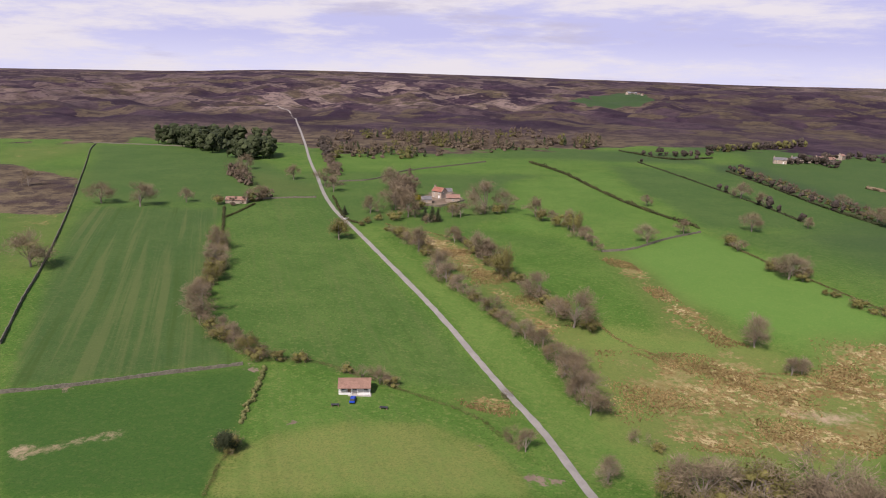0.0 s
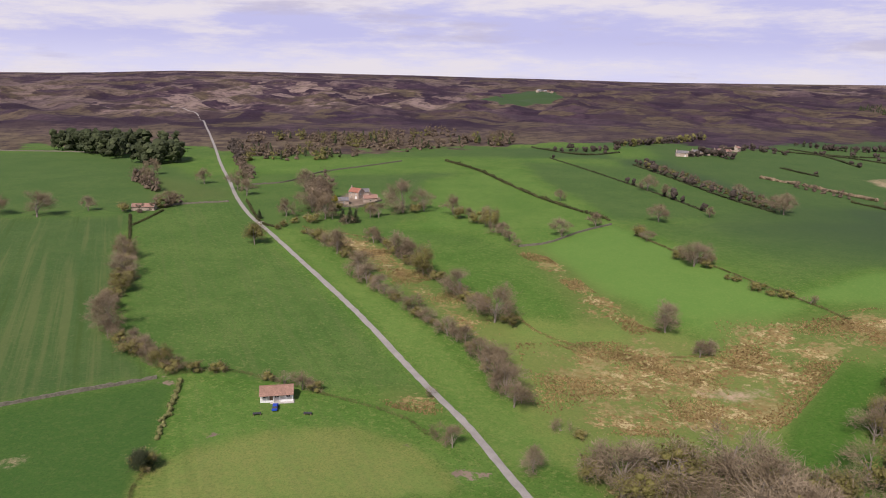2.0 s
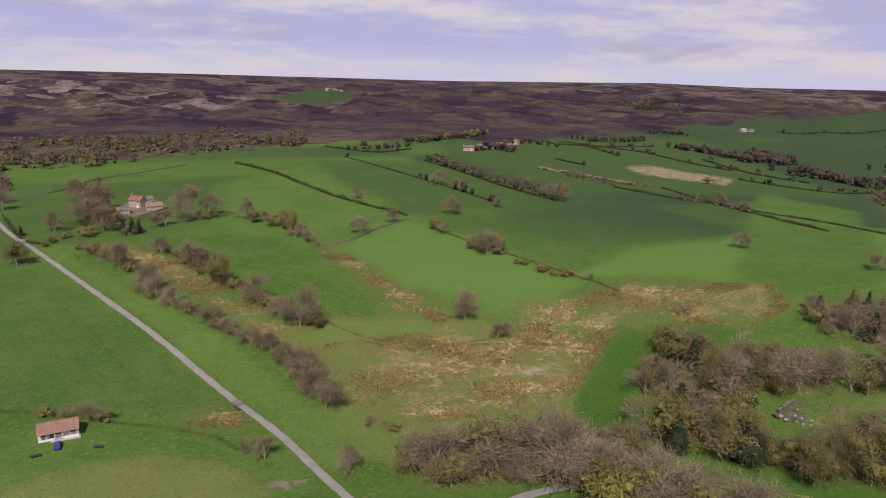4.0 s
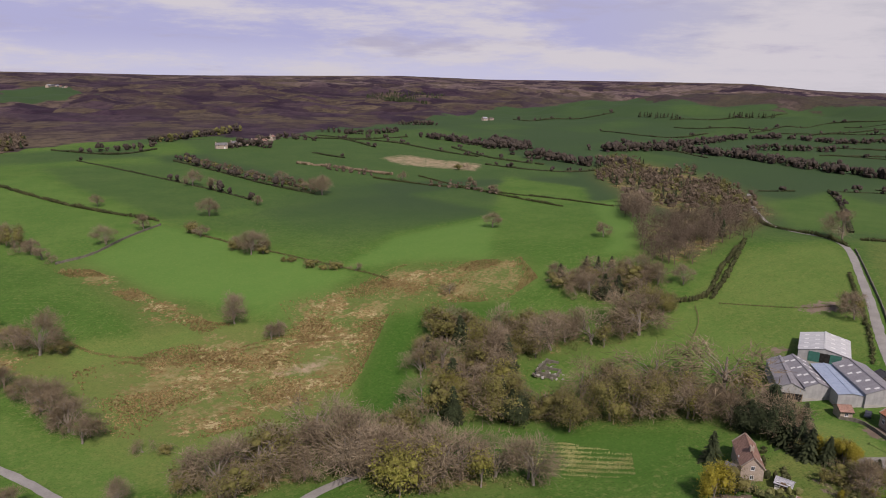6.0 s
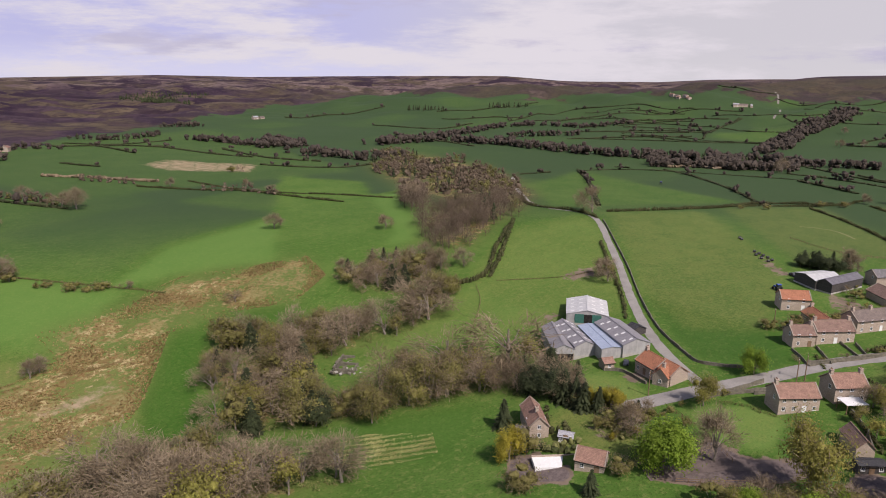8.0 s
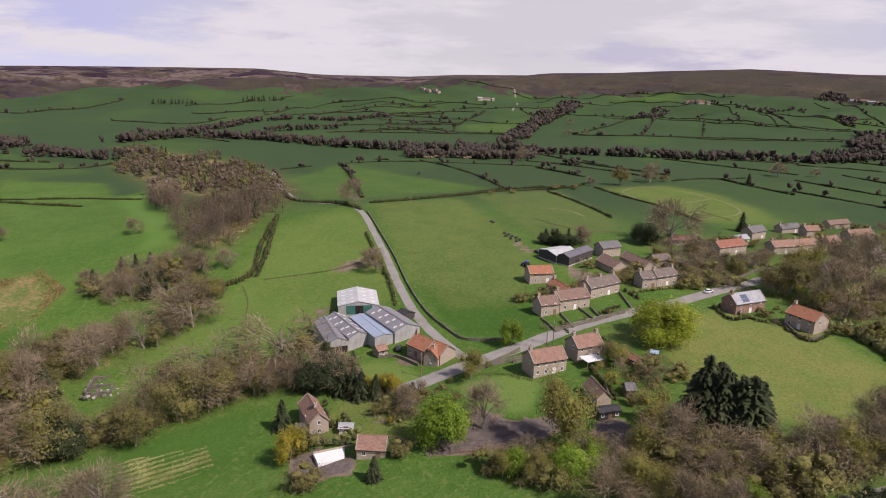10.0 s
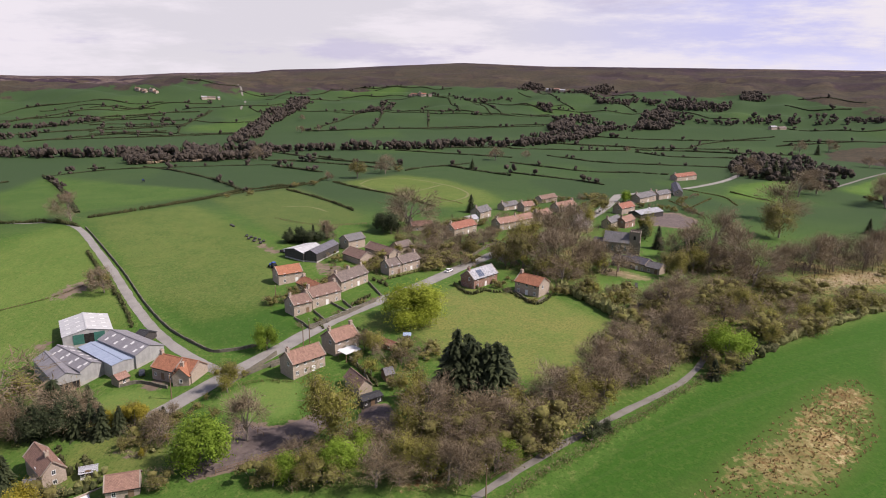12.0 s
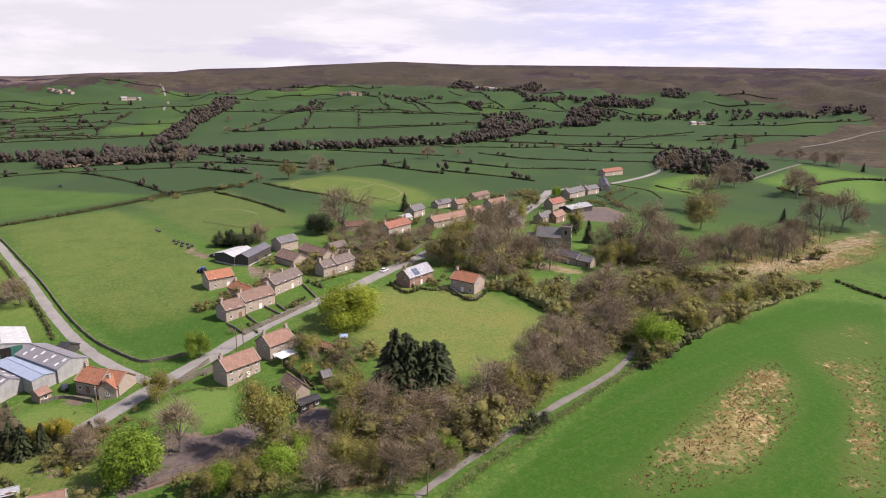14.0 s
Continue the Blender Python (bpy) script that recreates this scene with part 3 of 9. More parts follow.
# field by the lane, toned down a little for passing cloud shadow
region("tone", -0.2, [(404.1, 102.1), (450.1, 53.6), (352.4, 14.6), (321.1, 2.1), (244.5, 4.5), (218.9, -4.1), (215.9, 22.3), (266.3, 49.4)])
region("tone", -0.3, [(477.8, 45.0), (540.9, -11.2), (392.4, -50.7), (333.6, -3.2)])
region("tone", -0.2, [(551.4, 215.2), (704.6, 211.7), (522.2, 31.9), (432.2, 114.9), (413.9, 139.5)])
region("tone", 0.25, [(219.0, -24.4), (248.6, -67.6), (226.0, -96.5), (193.2, -105.5), (174.5, -93.8), (163.4, -70.5), (167.3, -45.3), (206.4, -40.8)])
region("straw", 0.35, [(191.4, -43.0), (205.1, -67.4), (195.2, -91.8), (176.3, -88.9), (166.2, -68.2), (176.3, -58.0)])
region("straw", 1.0, [(262.9, -131.3), (267.3, -141.4), (253.0, -147.7), (246.0, -152.5), (239.5, -145.5), (247.3, -136.4), (253.4, -127.5)])
region("tone", 0.4, [(254.5, -116.1), (243.3, -129.0), (236.4, -151.7), (224.5, -144.3), (231.8, -115.7)])
region("tone", 0.0, [(115.8, -53.4), (142.5, -99.2), (168.5, -149.8), (196.6, -219.8), (187.2, -253.4), (88.3, -130.2)])
region("rush", 0.84, [(142.9, -140.6), (145.6, -155.6), (131.9, -152.3), (117.7, -135.9), (107.6, -119.0), (101.3, -105.3), (102.8, -83.4), (108.2, -78.7), (116.1, -91.3), (128.6, -115.3)])
region("rush", 0.95, [(138.5, -139.7), (140.8, -150.9), (130.4, -143.8), (120.2, -125.8), (110.5, -108.7), (109.4, -98.5), (121.6, -111.5)])
region("rush", 0.86, [(139.7, -168.0), (143.6, -198.6), (85.8, -127.2), (94.2, -123.1), (119.1, -154.5)])
region("rush", 0.6, [(111.4, -75.2), (114.1, -97.5), (104.3, -101.9), (101.7, -81.3)])
region("rush", 0.6, [(159.6, -176.3), (171.4, -214.7), (165.0, -225.4), (140.0, -194.1), (137.0, -161.8)])
region("rush", 0.95, [(237.5, -207.3), (263.8, -257.0), (286.5, -326.4), (300.1, -394.4), (256.0, -339.6), (235.3, -288.8), (225.8, -243.9), (224.4, -196.3)])
region("straw", 0.75, [(239.7, -204.4), (265.9, -284.8), (295.4, -349.1), (316.7, -415.1), (278.6, -367.6), (261.5, -319.0), (239.3, -278.8), (228.4, -230.4), (223.8, -192.9)])
region("earth", 1.3, [(148.1, 22.6), (148.7, 9.0), (153.9, -3.8), (163.0, -14.9), (166.6, -10.3), (162.8, 2.4), (170.1, 13.2), (162.0, 14.9), (152.5, 18.8)])
region("earth", 1.3, [(154.3, -15.9), (164.0, -18.7), (165.2, -25.5), (151.9, -26.7), (150.7, -20.9)])
region("earth", 1.3, [(392.4, -222.2), (401.1, -257.7), (373.0, -257.0), (348.7, -232.8), (359.2, -215.5)])
region("earth", 0.8, [(350.7, 18.5), (331.2, 6.8), (314.0, -1.6), (311.3, 5.6), (326.9, 10.5)])
region("earth", 0.5, [(277.6, 87.9), (291.3, 80.2), (284.6, 74.5), (275.2, 83.4)])
region("earth", 0.45, [(166.8, 44.7), (172.2, 37.9), (165.9, 31.8), (160.7, 36.8)])
region("straw", 0.25, [(166.2, 63.3), (172.3, 43.1), (159.5, 28.3), (151.3, 43.7)])
region("tone", 0.35, [(137.9, 136.9), (148.1, 122.8), (166.8, 96.5), (175.4, 79.3), (159.1, 75.1), (146.4, 76.9), (126.4, 103.6), (131.8, 116.8)])
region("moor", 1, [(766.3, -702.5), (848.3, -874.4), (920.2, -1160.5), (626.7, -801.8), (669.8, -731.9)])
region("rush", 0.85, [(177.2, 198.6), (192.1, 194.1), (206.1, 175.2), (191.7, 156.4), (173.2, 145.3), (154.1, 148.4), (153.0, 167.3), (163.8, 186.4)])
region("rush", 0.85, [(140.7, 159.2), (154.4, 154.2), (165.5, 138.4), (161.5, 127.6), (155.6, 122.6), (141.9, 141.1)])
region("rush", 0.85, [(163.0, 128.9), (171.6, 117.8), (166.0, 109.5), (156.7, 121.3)])
region("rush", 0.85, [(178.4, 118.5), (187.0, 109.7), (201.3, 98.8), (210.2, 78.5), (197.0, 66.4), (181.3, 82.4), (171.2, 99.4), (165.4, 109.0)])
region("rush", 0.85, [(59.5, 160.2), (73.8, 170.1), (95.5, 168.4), (114.4, 158.7), (131.7, 143.2), (130.1, 128.9), (109.5, 111.7), (99.7, 138.1), (88.1, 143.3), (64.2, 149.3)])
region("rush", 0.85, [(94.3, 125.5), (104.5, 133.9), (122.8, 121.3), (128.7, 105.7), (130.8, 92.4), (111.6, 109.6)])
region("rush", 0.85, [(202.6, 172.0), (219.9, 157.5), (228.0, 137.2), (240.5, 140.5), (254.0, 133.9), (224.6, 125.3), (204.1, 140.0), (191.0, 150.3), (195.7, 165.7)])
region("rush", 0.85, [(333.9, 197.6), (392.4, 211.1), (437.5, 194.7), (423.9, 162.3), (361.4, 147.6), (329.3, 149.1), (299.9, 144.7), (315.0, 167.2)])
region("rush", 0.85, [(667.8, 424.9), (722.8, 396.7), (699.5, 316.9), (646.8, 261.8), (484.0, 190.0), (420.2, 190.1), (419.1, 222.2), (527.5, 317.1)])
region("rush", 0.85, [(309.7, 181.1), (365.6, 177.5), (381.5, 156.5), (339.6, 146.1), (303.0, 142.3), (295.1, 155.8)])
region("rush", 0.85, [(134.7, -21.7), (145.4, -35.3), (150.9, -55.0), (152.5, -73.8), (163.7, -86.6), (136.1, -74.8)])
region("rush", 0.85, [(146.1, -28.3), (152.4, -50.3), (152.3, -72.4), (160.6, -97.6), (165.3, -107.9), (149.7, -87.9), (139.8, -66.8), (131.1, -51.5), (124.8, -36.2), (128.7, -27.1)])
region("rush", 0.85, [(230.1, -107.7), (228.4, -121.4), (222.3, -142.9), (243.9, -164.7), (286.6, -189.2), (283.7, -220.8), (222.2, -191.6), (227.4, -217.0), (214.7, -238.9), (202.1, -224.2), (168.8, -147.9), (167.9, -121.6), (177.9, -111.5), (194.8, -109.5)])
region("rush", 0.85, [(271.5, -218.4), (292.2, -271.7), (311.6, -340.0), (301.6, -356.0), (255.5, -274.3), (239.2, -211.7)])
region("rush", 0.85, [(186.8, -100.1), (185.8, -120.5), (169.8, -122.9), (154.3, -104.9), (149.7, -87.9), (163.9, -88.4)])
region("rush", 0.85, [(272.6, -89.4), (277.3, -109.6), (262.3, -125.0), (257.8, -144.8), (237.4, -111.0), (260.7, -95.5)])
region("rush", 0.85, [(285.4, -49.8), (321.8, -76.1), (306.1, -88.9), (286.6, -78.0), (272.1, -61.7)])
region("rush", 0.85, [(181.7, 73.3), (183.9, 63.3), (182.6, 48.8), (193.1, 51.6), (192.7, 66.2), (188.3, 74.0)])
region("rush", 0.85, [(142.1, 9.5), (150.9, -3.6), (153.1, -15.8), (140.5, -29.8), (146.2, -48.2), (129.2, -48.1), (125.6, -39.0), (122.3, -33.0)])
region("rush", 0.85, [(336.1, -139.1), (378.3, -175.1), (349.6, -178.2), (304.2, -141.4)])
region("rush", 0.85, [(392.8, -128.6), (407.7, -164.3), (385.5, -178.4), (353.5, -149.7), (357.8, -123.9)])
region("rush", 0.85, [(365.8, -83.4), (384.5, -101.3), (332.8, -85.2), (320.8, -70.2)])
region("rush", 0.85, [(284.2, -21.1), (283.0, -35.0), (266.5, -30.5), (269.6, -22.0)])
region("rush", 0.85, [(320.7, -142.4), (289.6, -149.8), (270.4, -137.3), (285.7, -121.4)])
region("rush", 0.85, [(289.9, -35.9), (278.3, -43.7), (267.1, -39.6), (272.9, -34.7)])
region("rush", 0.85, [(325.3, -88.6), (344.1, -112.7), (327.1, -110.2), (308.4, -89.6)])
region("rush", 0.85, [(288.4, -174.1), (286.7, -187.6), (246.4, -162.0), (257.0, -161.5)])
region("rush", 0.85, [(368.6, -55.7), (371.2, -81.4), (348.9, -76.5), (333.9, -53.0)])
region("rush", 0.85, [(168.3, 45.0), (173.4, 33.3), (167.2, 28.9), (160.6, 35.3)])
region("earth", 0.75, [(296.4, -15.1), (282.1, -32.5), (268.1, -26.2), (277.8, -16.0), (288.7, -12.2)])
region("earth", 0.8, [(200.3, 43.9), (205.3, 37.6), (196.3, 32.1), (195.3, 37.7)])
region("earth", 1.3, [(233.6, 65.7), (237.3, 52.8), (231.6, 47.5), (228.0, 59.9)])
region("earth", 0.8, [(298.5, -95.0), (300.7, -110.0), (274.1, -101.7), (281.5, -94.9)])
region("earth", 1.3, [(147.4, 59.3), (152.4, 52.9), (146.9, 40.9), (140.9, 40.2), (137.4, 52.8)])
region("tone", 0.9, [(193.1, 56.4), (195.8, 54.3), (199.0, 49.4), (197.6, 42.1), (185.4, 28.6), (182.1, 33.1), (186.8, 47.1)])
region("straw", 1.1, [(203.9, 43.8), (204.5, 37.2), (199.0, 32.7), (195.4, 32.9), (198.1, 40.7)])
region("tone", 0.75, [(183.1, 20.2), (187.1, 9.3), (188.3, 2.5), (183.8, -3.9), (168.3, -1.1), (169.7, 13.6)])
region("tone", 0.4, [(301.8, -173.7), (299.7, -190.8), (269.7, -175.3), (272.2, -158.6)])
region("tone", 0.4, [(325.9, -85.8), (341.6, -110.3), (315.1, -103.2), (313.2, -85.3)])
region("tone", 0.45, [(-52.6, 169.2), (-36.0, 181.5), (-13.1, 187.2), (8.9, 175.3), (21.6, 157.0), (22.8, 154.2), (-54.2, 147.5)])
region("rush", 0.85, [(255.5, 188.7), (264.3, 182.6), (271.3, 163.5), (282.7, 156.5), (269.8, 140.8), (248.2, 142.9), (245.0, 162.3), (247.2, 178.9)])
region("stripe", 0.45, [(-150.1, 464.1), (-94.1, 498.2), (-65.2, 417.8), (-29.6, 334.4), (-5.1, 277.2), (10.7, 236.4), (20.7, 214.3), (-15.0, 213.4), (-35.5, 222.0), (-53.0, 229.6), (-76.7, 247.9), (-92.4, 269.9), (-106.8, 311.0), (-124.1, 374.9)])
region("stripe", 0.3, [(-61.9, 224.1), (-35.0, 218.5), (-14.6, 207.4), (4.1, 194.7), (20.4, 177.0), (34.7, 164.4), (34.8, 155.9), (-56.9, 147.4), (-55.8, 175.1)])
region("stripe", 0.35, [(115.8, -53.4), (142.5, -99.2), (168.5, -149.8), (196.6, -219.8), (187.2, -253.4), (88.3, -130.2)])
region("tone", -0.12, [(114.8, -50.4), (142.5, -99.2), (168.5, -149.8), (196.6, -219.8), (187.2, -253.4), (78.6, -118.4), (103.4, -45.7)])
region("lush", 0.9, [(114.8, -50.4), (142.5, -99.2), (168.5, -149.8), (196.6, -219.8), (187.2, -253.4), (78.6, -118.4), (103.4, -45.7)])
region("lush", 0.15, [(38.9, 440.5), (82.4, 368.8), (117.8, 264.6), (90.0, 257.1), (65.5, 269.8), (24.2, 318.6)])
region("lush", 0.1, [(101.8, 367.8), (159.7, 421.0), (176.7, 375.4), (195.7, 263.3), (150.9, 263.8), (110.2, 295.9)])
region("lush", 0.1, [(225.2, 325.8), (354.4, 308.9), (499.7, 290.1), (325.5, 170.1), (285.6, 191.8), (227.8, 261.9), (200.1, 269.3)])
region("lush", 0.7, [(180.6, 221.6), (202.6, 212.5), (223.1, 190.7), (200.4, 189.0), (180.3, 202.1), (151.2, 174.7), (143.4, 159.4), (127.0, 163.5), (116.8, 171.8), (143.7, 192.4)])
region("lush", 0.6, [(266.3, 49.4), (244.8, 0.3), (219.0, -7.8), (215.5, 22.2)])
region("lush", 0.5, [(-137.9, 195.6), (-69.9, 224.3), (-63.8, 223.9), (-59.5, 188.0), (-57.8, 165.9), (-57.6, 147.3), (-105.8, 144.4)])
region("tone", -0.6, [(281.4, 1756.4), (420.2, 1950.3), (605.6, 2110.6), (569.3, 1731.5), (407.9, 1633.8), (305.8, 1582.4)])
region("moor", 0, [(295.0, 1753.2), (413.1, 1914.1), (551.3, 1972.7), (554.3, 1728.2), (411.3, 1649.2), (322.0, 1601.7)])
region("tone", -0.1, [(563.5, -49.1), (604.9, -102.7), (563.9, -136.7), (492.6, -152.2), (440.6, -149.2), (427.0, -115.4), (424.5, -96.7), (477.1, -80.6)])
region("tone", -0.25, [(1722.3, -161.1), (1840.8, -211.0), (1796.9, -335.7), (1622.7, -302.5)])
region("tone", -0.25, [(1228.2, 153.0), (1337.2, 155.5), (1327.1, 41.4), (1170.9, 47.1)])
region("tone", 0.25, [(521.1, -392.2), (571.4, -484.5), (482.7, -420.7), (438.2, -371.1), (470.4, -349.0)])
region("tone", 0.3, [(505.6, -488.8), (629.7, -673.7), (547.0, -671.7), (522.8, -673.1), (382.5, -497.8), (412.6, -481.5), (458.7, -491.4)])
region("moor", 1, [(821.2, -751.5), (856.3, -853.2), (880.5, -952.0), (917.3, -1043.7), (942.8, -1187.7), (590.6, -757.8), (619.9, -753.7), (662.9, -763.2), (719.8, -720.7)])
region("fringe", 1, [(821.2, -751.5), (856.3, -853.2), (880.5, -952.0), (917.3, -1043.7), (942.8, -1187.7), (590.6, -757.8), (619.9, -753.7), (662.9, -763.2), (719.8, -720.7)])
region("rush", 0.85, [(647.4, 443.2), (790.6, 482.1), (764.1, 416.0), (709.8, 321.4), (599.2, 233.7), (481.0, 170.6), (390.9, 149.6), (351.4, 157.5), (431.0, 208.5), (436.2, 239.8), (472.4, 282.0), (593.5, 398.5)])
region("earth", 0.85, [(-17.1, 497.4), (-11.6, 526.1), (6.0, 535.3), (15.9, 505.2), (5.7, 484.3), (-14.3, 476.7)])
region("tone", 0.12, [(516.6, 451.4), (520.6, 360.7), (318.3, 198.4), (262.7, 176.2), (231.9, 186.2), (213.2, 195.8)])
region("pale", 0.85, [(-512.7, 1399.7), (-578.4, 1695.6), (-471.5, 1810.2), (-289.1, 2054.7), (37.4, 1966.5), (251.9, 1801.7), (262.9, 1596.0), (94.4, 1572.2), (-92.7, 1524.2), (-209.4, 1482.0), (-342.9, 1308.5)])
region("pale", 0.45, [(1460.9, 831.5), (1644.0, 800.2), (1705.8, 691.4), (1698.4, 482.6), (1627.2, 200.5), (1545.7, 253.1), (1481.0, 603.2), (1428.1, 814.8)])
region("straw", 0.8, [(493.0, 631.5), (549.7, 648.8), (559.6, 595.2), (584.1, 535.7), (516.4, 487.3), (497.6, 529.0), (483.1, 545.1), (478.1, 581.4)])
region("moor", 1, [(-240, 425), (-262, 475), (-300, 560), (-420, 640), (-420, 470), (-330, 420)])
region("fringe", 1, [(-240, 425), (-262, 475), (-300, 560), (-420, 640), (-420, 470), (-330, 420)])
region("dry", 0.85, [(219.0, -24.4), (248.6, -67.6), (226.0, -96.5), (193.2, -105.5), (174.5, -93.8), (163.4, -70.5), (167.3, -45.3), (206.4, -40.8)])
region("dry", 0.28, [(385.3, 112.7), (378.7, 100.7), (266.1, 56.5), (243.9, 53.9), (244.5, 74.3), (235.4, 80.4), (167.2, 131.7), (201.9, 136.5), (265.5, 125.5), (339.8, 139.8)])
region("dry", 0.65, [(-60.3, 168.8), (-48.5, 178.3), (-26.9, 188.2), (-2.9, 189.6), (14.0, 179.2), (23.7, 162.9), (22.8, 154.7), (-57.0, 147.6)])
region("lush", 0.6, [(137.9, 136.9), (148.1, 122.8), (166.8, 96.5), (175.4, 79.3), (159.1, 75.1), (146.4, 76.9), (126.4, 103.6), (131.8, 116.8)])
region("dry", 0.15, [(-55.6, 425.5), (-30.7, 383.8), (2.1, 315.4), (27.7, 263.0), (37.5, 231.3), (51.5, 199.1), (65.6, 184.9), (54.2, 167.7), (43.7, 163.1), (37.3, 179.9), (23.8, 216.8), (4.6, 272.0), (-24.5, 343.6)])
region("dry", 0.45, [(43.9, 281.0), (67.6, 277.0), (120.5, 263.7), (156.9, 221.2), (124.5, 167.2), (58.1, 159.7), (50.7, 195.5)])
region("dry", 0.6, [(193.1, 56.4), (199.0, 49.4), (197.6, 42.1), (185.4, 28.6), (176.1, 33.1), (160, 28), (150, 42), (166, 60), (180, 50)])
region("dry", 0.35, [(183.1, 20.2), (187.1, 9.3), (188.3, 2.5), (183.8, -3.9), (168.3, -1.1), (169.7, 13.6)])
region("dry", 0.35, [(404.1, 102.1), (450.1, 53.6), (352.4, 14.6), (321.1, 2.1), (244.5, 4.5), (240, 30), (266.3, 49.4)])
region("earth", 0.85, [(276.6, 88.7), (288.8, 85.8), (293.4, 78.5), (284.4, 74.8), (275.7, 81.0)])
region("earth", 0.8, [(235.3, 83.3), (234.2, 77.3), (244.0, 76.4), (242.9, 82.3)])
region("dry", 0.4, [(563.5, -49.1), (604.9, -102.7), (563.9, -136.7), (492.6, -152.2), (440.6, -149.2), (427.0, -115.4), (424.5, -96.7), (477.1, -80.6)])
region("dry", 0.3, [(477.8, 45.0), (540.9, -11.2), (392.4, -50.7), (333.6, -3.2)])
# how far from the centre the moor begins, round the compass
MOOR_AZ = [-180, -60, -33, -27, -23, -14, -11, -9, 1, 10, 13, 21, 27, 28, 31, 35, 40, 44, 48, 57, 60, 69, 78, 82, 83, 86, 88, 93, 101, 109, 114, 119, 126, 130, 134, 138, 141, 165, 180]
MOOR_R = [900, 900, 965, 914, 921, 890, 817, 764, 796, 854, 898, 963, 996, 960, 1009, 1169, 1309, 1547, 1832, 2150, 1805, 1770, 1788, 1675, 1819, 1739, 1742, 1753, 1902, 1754, 1737, 1742, 1789, 1753, 1626, 1576, 1536, 900, 900]


def build_ground():
    az = np.radians(np.concatenate([np.arange(-42, 150, 0.34), np.arange(152, 315, 4.0)]))
    rr = np.concatenate([[0.02, 15], 30 * (4950 / 30) ** np.linspace(0, 1, 420)])
    R, A = np.meshgrid(rr, az, indexing="ij")
    X, Y = R * np.sin(A), R * np.cos(A)
    Z = land(X, Y)
    nr, na = X.shape
    i = np.arange(nr * na).reshape(nr, na)
    j = np.roll(i, -1, axis=1)
    quads = np.stack([i[:-1], i[1:], j[1:], j[:-1]], -1).reshape(-1, 4)
    me = bpy.data.meshes.new("ground")
    me.vertices.add(nr * na)
    me.vertices.foreach_set("co", np.stack([X, Y, Z], -1).ravel())
    me.loops.add(quads.size)
    me.loops.foreach_set("vertex_index", quads[:, ::-1].ravel())
    me.polygons.add(len(quads))
    me.polygons.foreach_set("loop_start", np.arange(0, quads.size, 4))
    me.polygons.foreach_set("use_smooth", np.ones(len(quads), bool))
    me.update(calc_edges=True)
    x, y, r = X.ravel(), Y.ravel(), R.ravel()
    layers = {k: np.zeros(x.size, np.float32) for k in ("tone", "stripe", "rush", "straw", "earth", "moor", "pale", "bracken", "lush", "fringe", "dry")}
    deg = (np.degrees(A.ravel()) + 180) % 360 - 180
    edge = np.interp(deg, MOOR_AZ, MOOR_R)
    layers["moor"][:] = np.clip(0.5 + (r - edge) / 120, 0, 1)
    # pale share grows with distance: past the moor edge, more beyond 2300 m
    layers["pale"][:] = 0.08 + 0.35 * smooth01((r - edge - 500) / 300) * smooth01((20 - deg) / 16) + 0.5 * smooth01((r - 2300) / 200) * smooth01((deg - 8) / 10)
    layers["bracken"][:] = smooth01((deg - 40) / 25) * smooth01((edge + 650 - r) / 300)
    layers["fringe"][:] = smooth01((edge + 330 - r) / 260) * smooth01((28 - deg) / 20)
    # fields of several greens beyond the near ones, darkened with distance for cloud shadow
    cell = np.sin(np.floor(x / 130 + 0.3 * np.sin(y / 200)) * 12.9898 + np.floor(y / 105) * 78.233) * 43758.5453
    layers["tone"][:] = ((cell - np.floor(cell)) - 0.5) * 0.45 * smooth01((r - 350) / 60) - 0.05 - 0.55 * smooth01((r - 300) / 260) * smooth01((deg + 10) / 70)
    for kind, value, poly in COVER:
        layers[kind][inside(x, y, poly)] = value
    for k in ("rush", "straw", "tone", "earth", "lush", "fringe", "moor", "pale", "dry"):
        g = layers[k].reshape(nr, na)
        for turn in range(9 if k == "rush" else 4 if k == "straw" else 5 if k == "tone" else 3 if k in ("moor", "fringe", "pale", "dry") else 1):
            g = (np.roll(g, 1, 0) + np.roll(g, -1, 0) + np.roll(g, 1, 1) + np.roll(g, -1, 1) + 2 * g) / 6
        layers[k] = g.ravel().astype(np.float32)
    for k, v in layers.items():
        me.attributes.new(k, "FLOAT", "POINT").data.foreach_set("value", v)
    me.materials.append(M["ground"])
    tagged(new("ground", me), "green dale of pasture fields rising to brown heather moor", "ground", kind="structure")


build_ground()


# ---- roads, walls, hedges ----
def resample(points, step):
    """Even steps along a smooth line through the points."""
    p = np.array(points, float)
    if len(p) > 2:
        out = []
        q = np.vstack([2 * p[0] - p[1], p, 2 * p[-1] - p[-2]])
        for a, b, c, d in zip(q[:-3], q[1:-2], q[2:-1], q[3:]):
            for t in np.linspace(0, 1, 8, endpoint=False):
                out.append(0.5 * (2 * b + (c - a) * t + (2 * a - 5 * b + 4 * c - d) * t * t + (3 * b - a - 3 * c + d) * t ** 3))
        p = np.vstack([out, p[-1:]])
    s = np.concatenate([[0], np.cumsum(np.hypot(*np.diff(p, axis=0).T))])
    k = max(2, int(s[-1] / step) + 1)
    u = np.linspace(0, s[-1], k)
    return np.stack([np.interp(u, s, p[:, 0]), np.interp(u, s, p[:, 1])], -1)


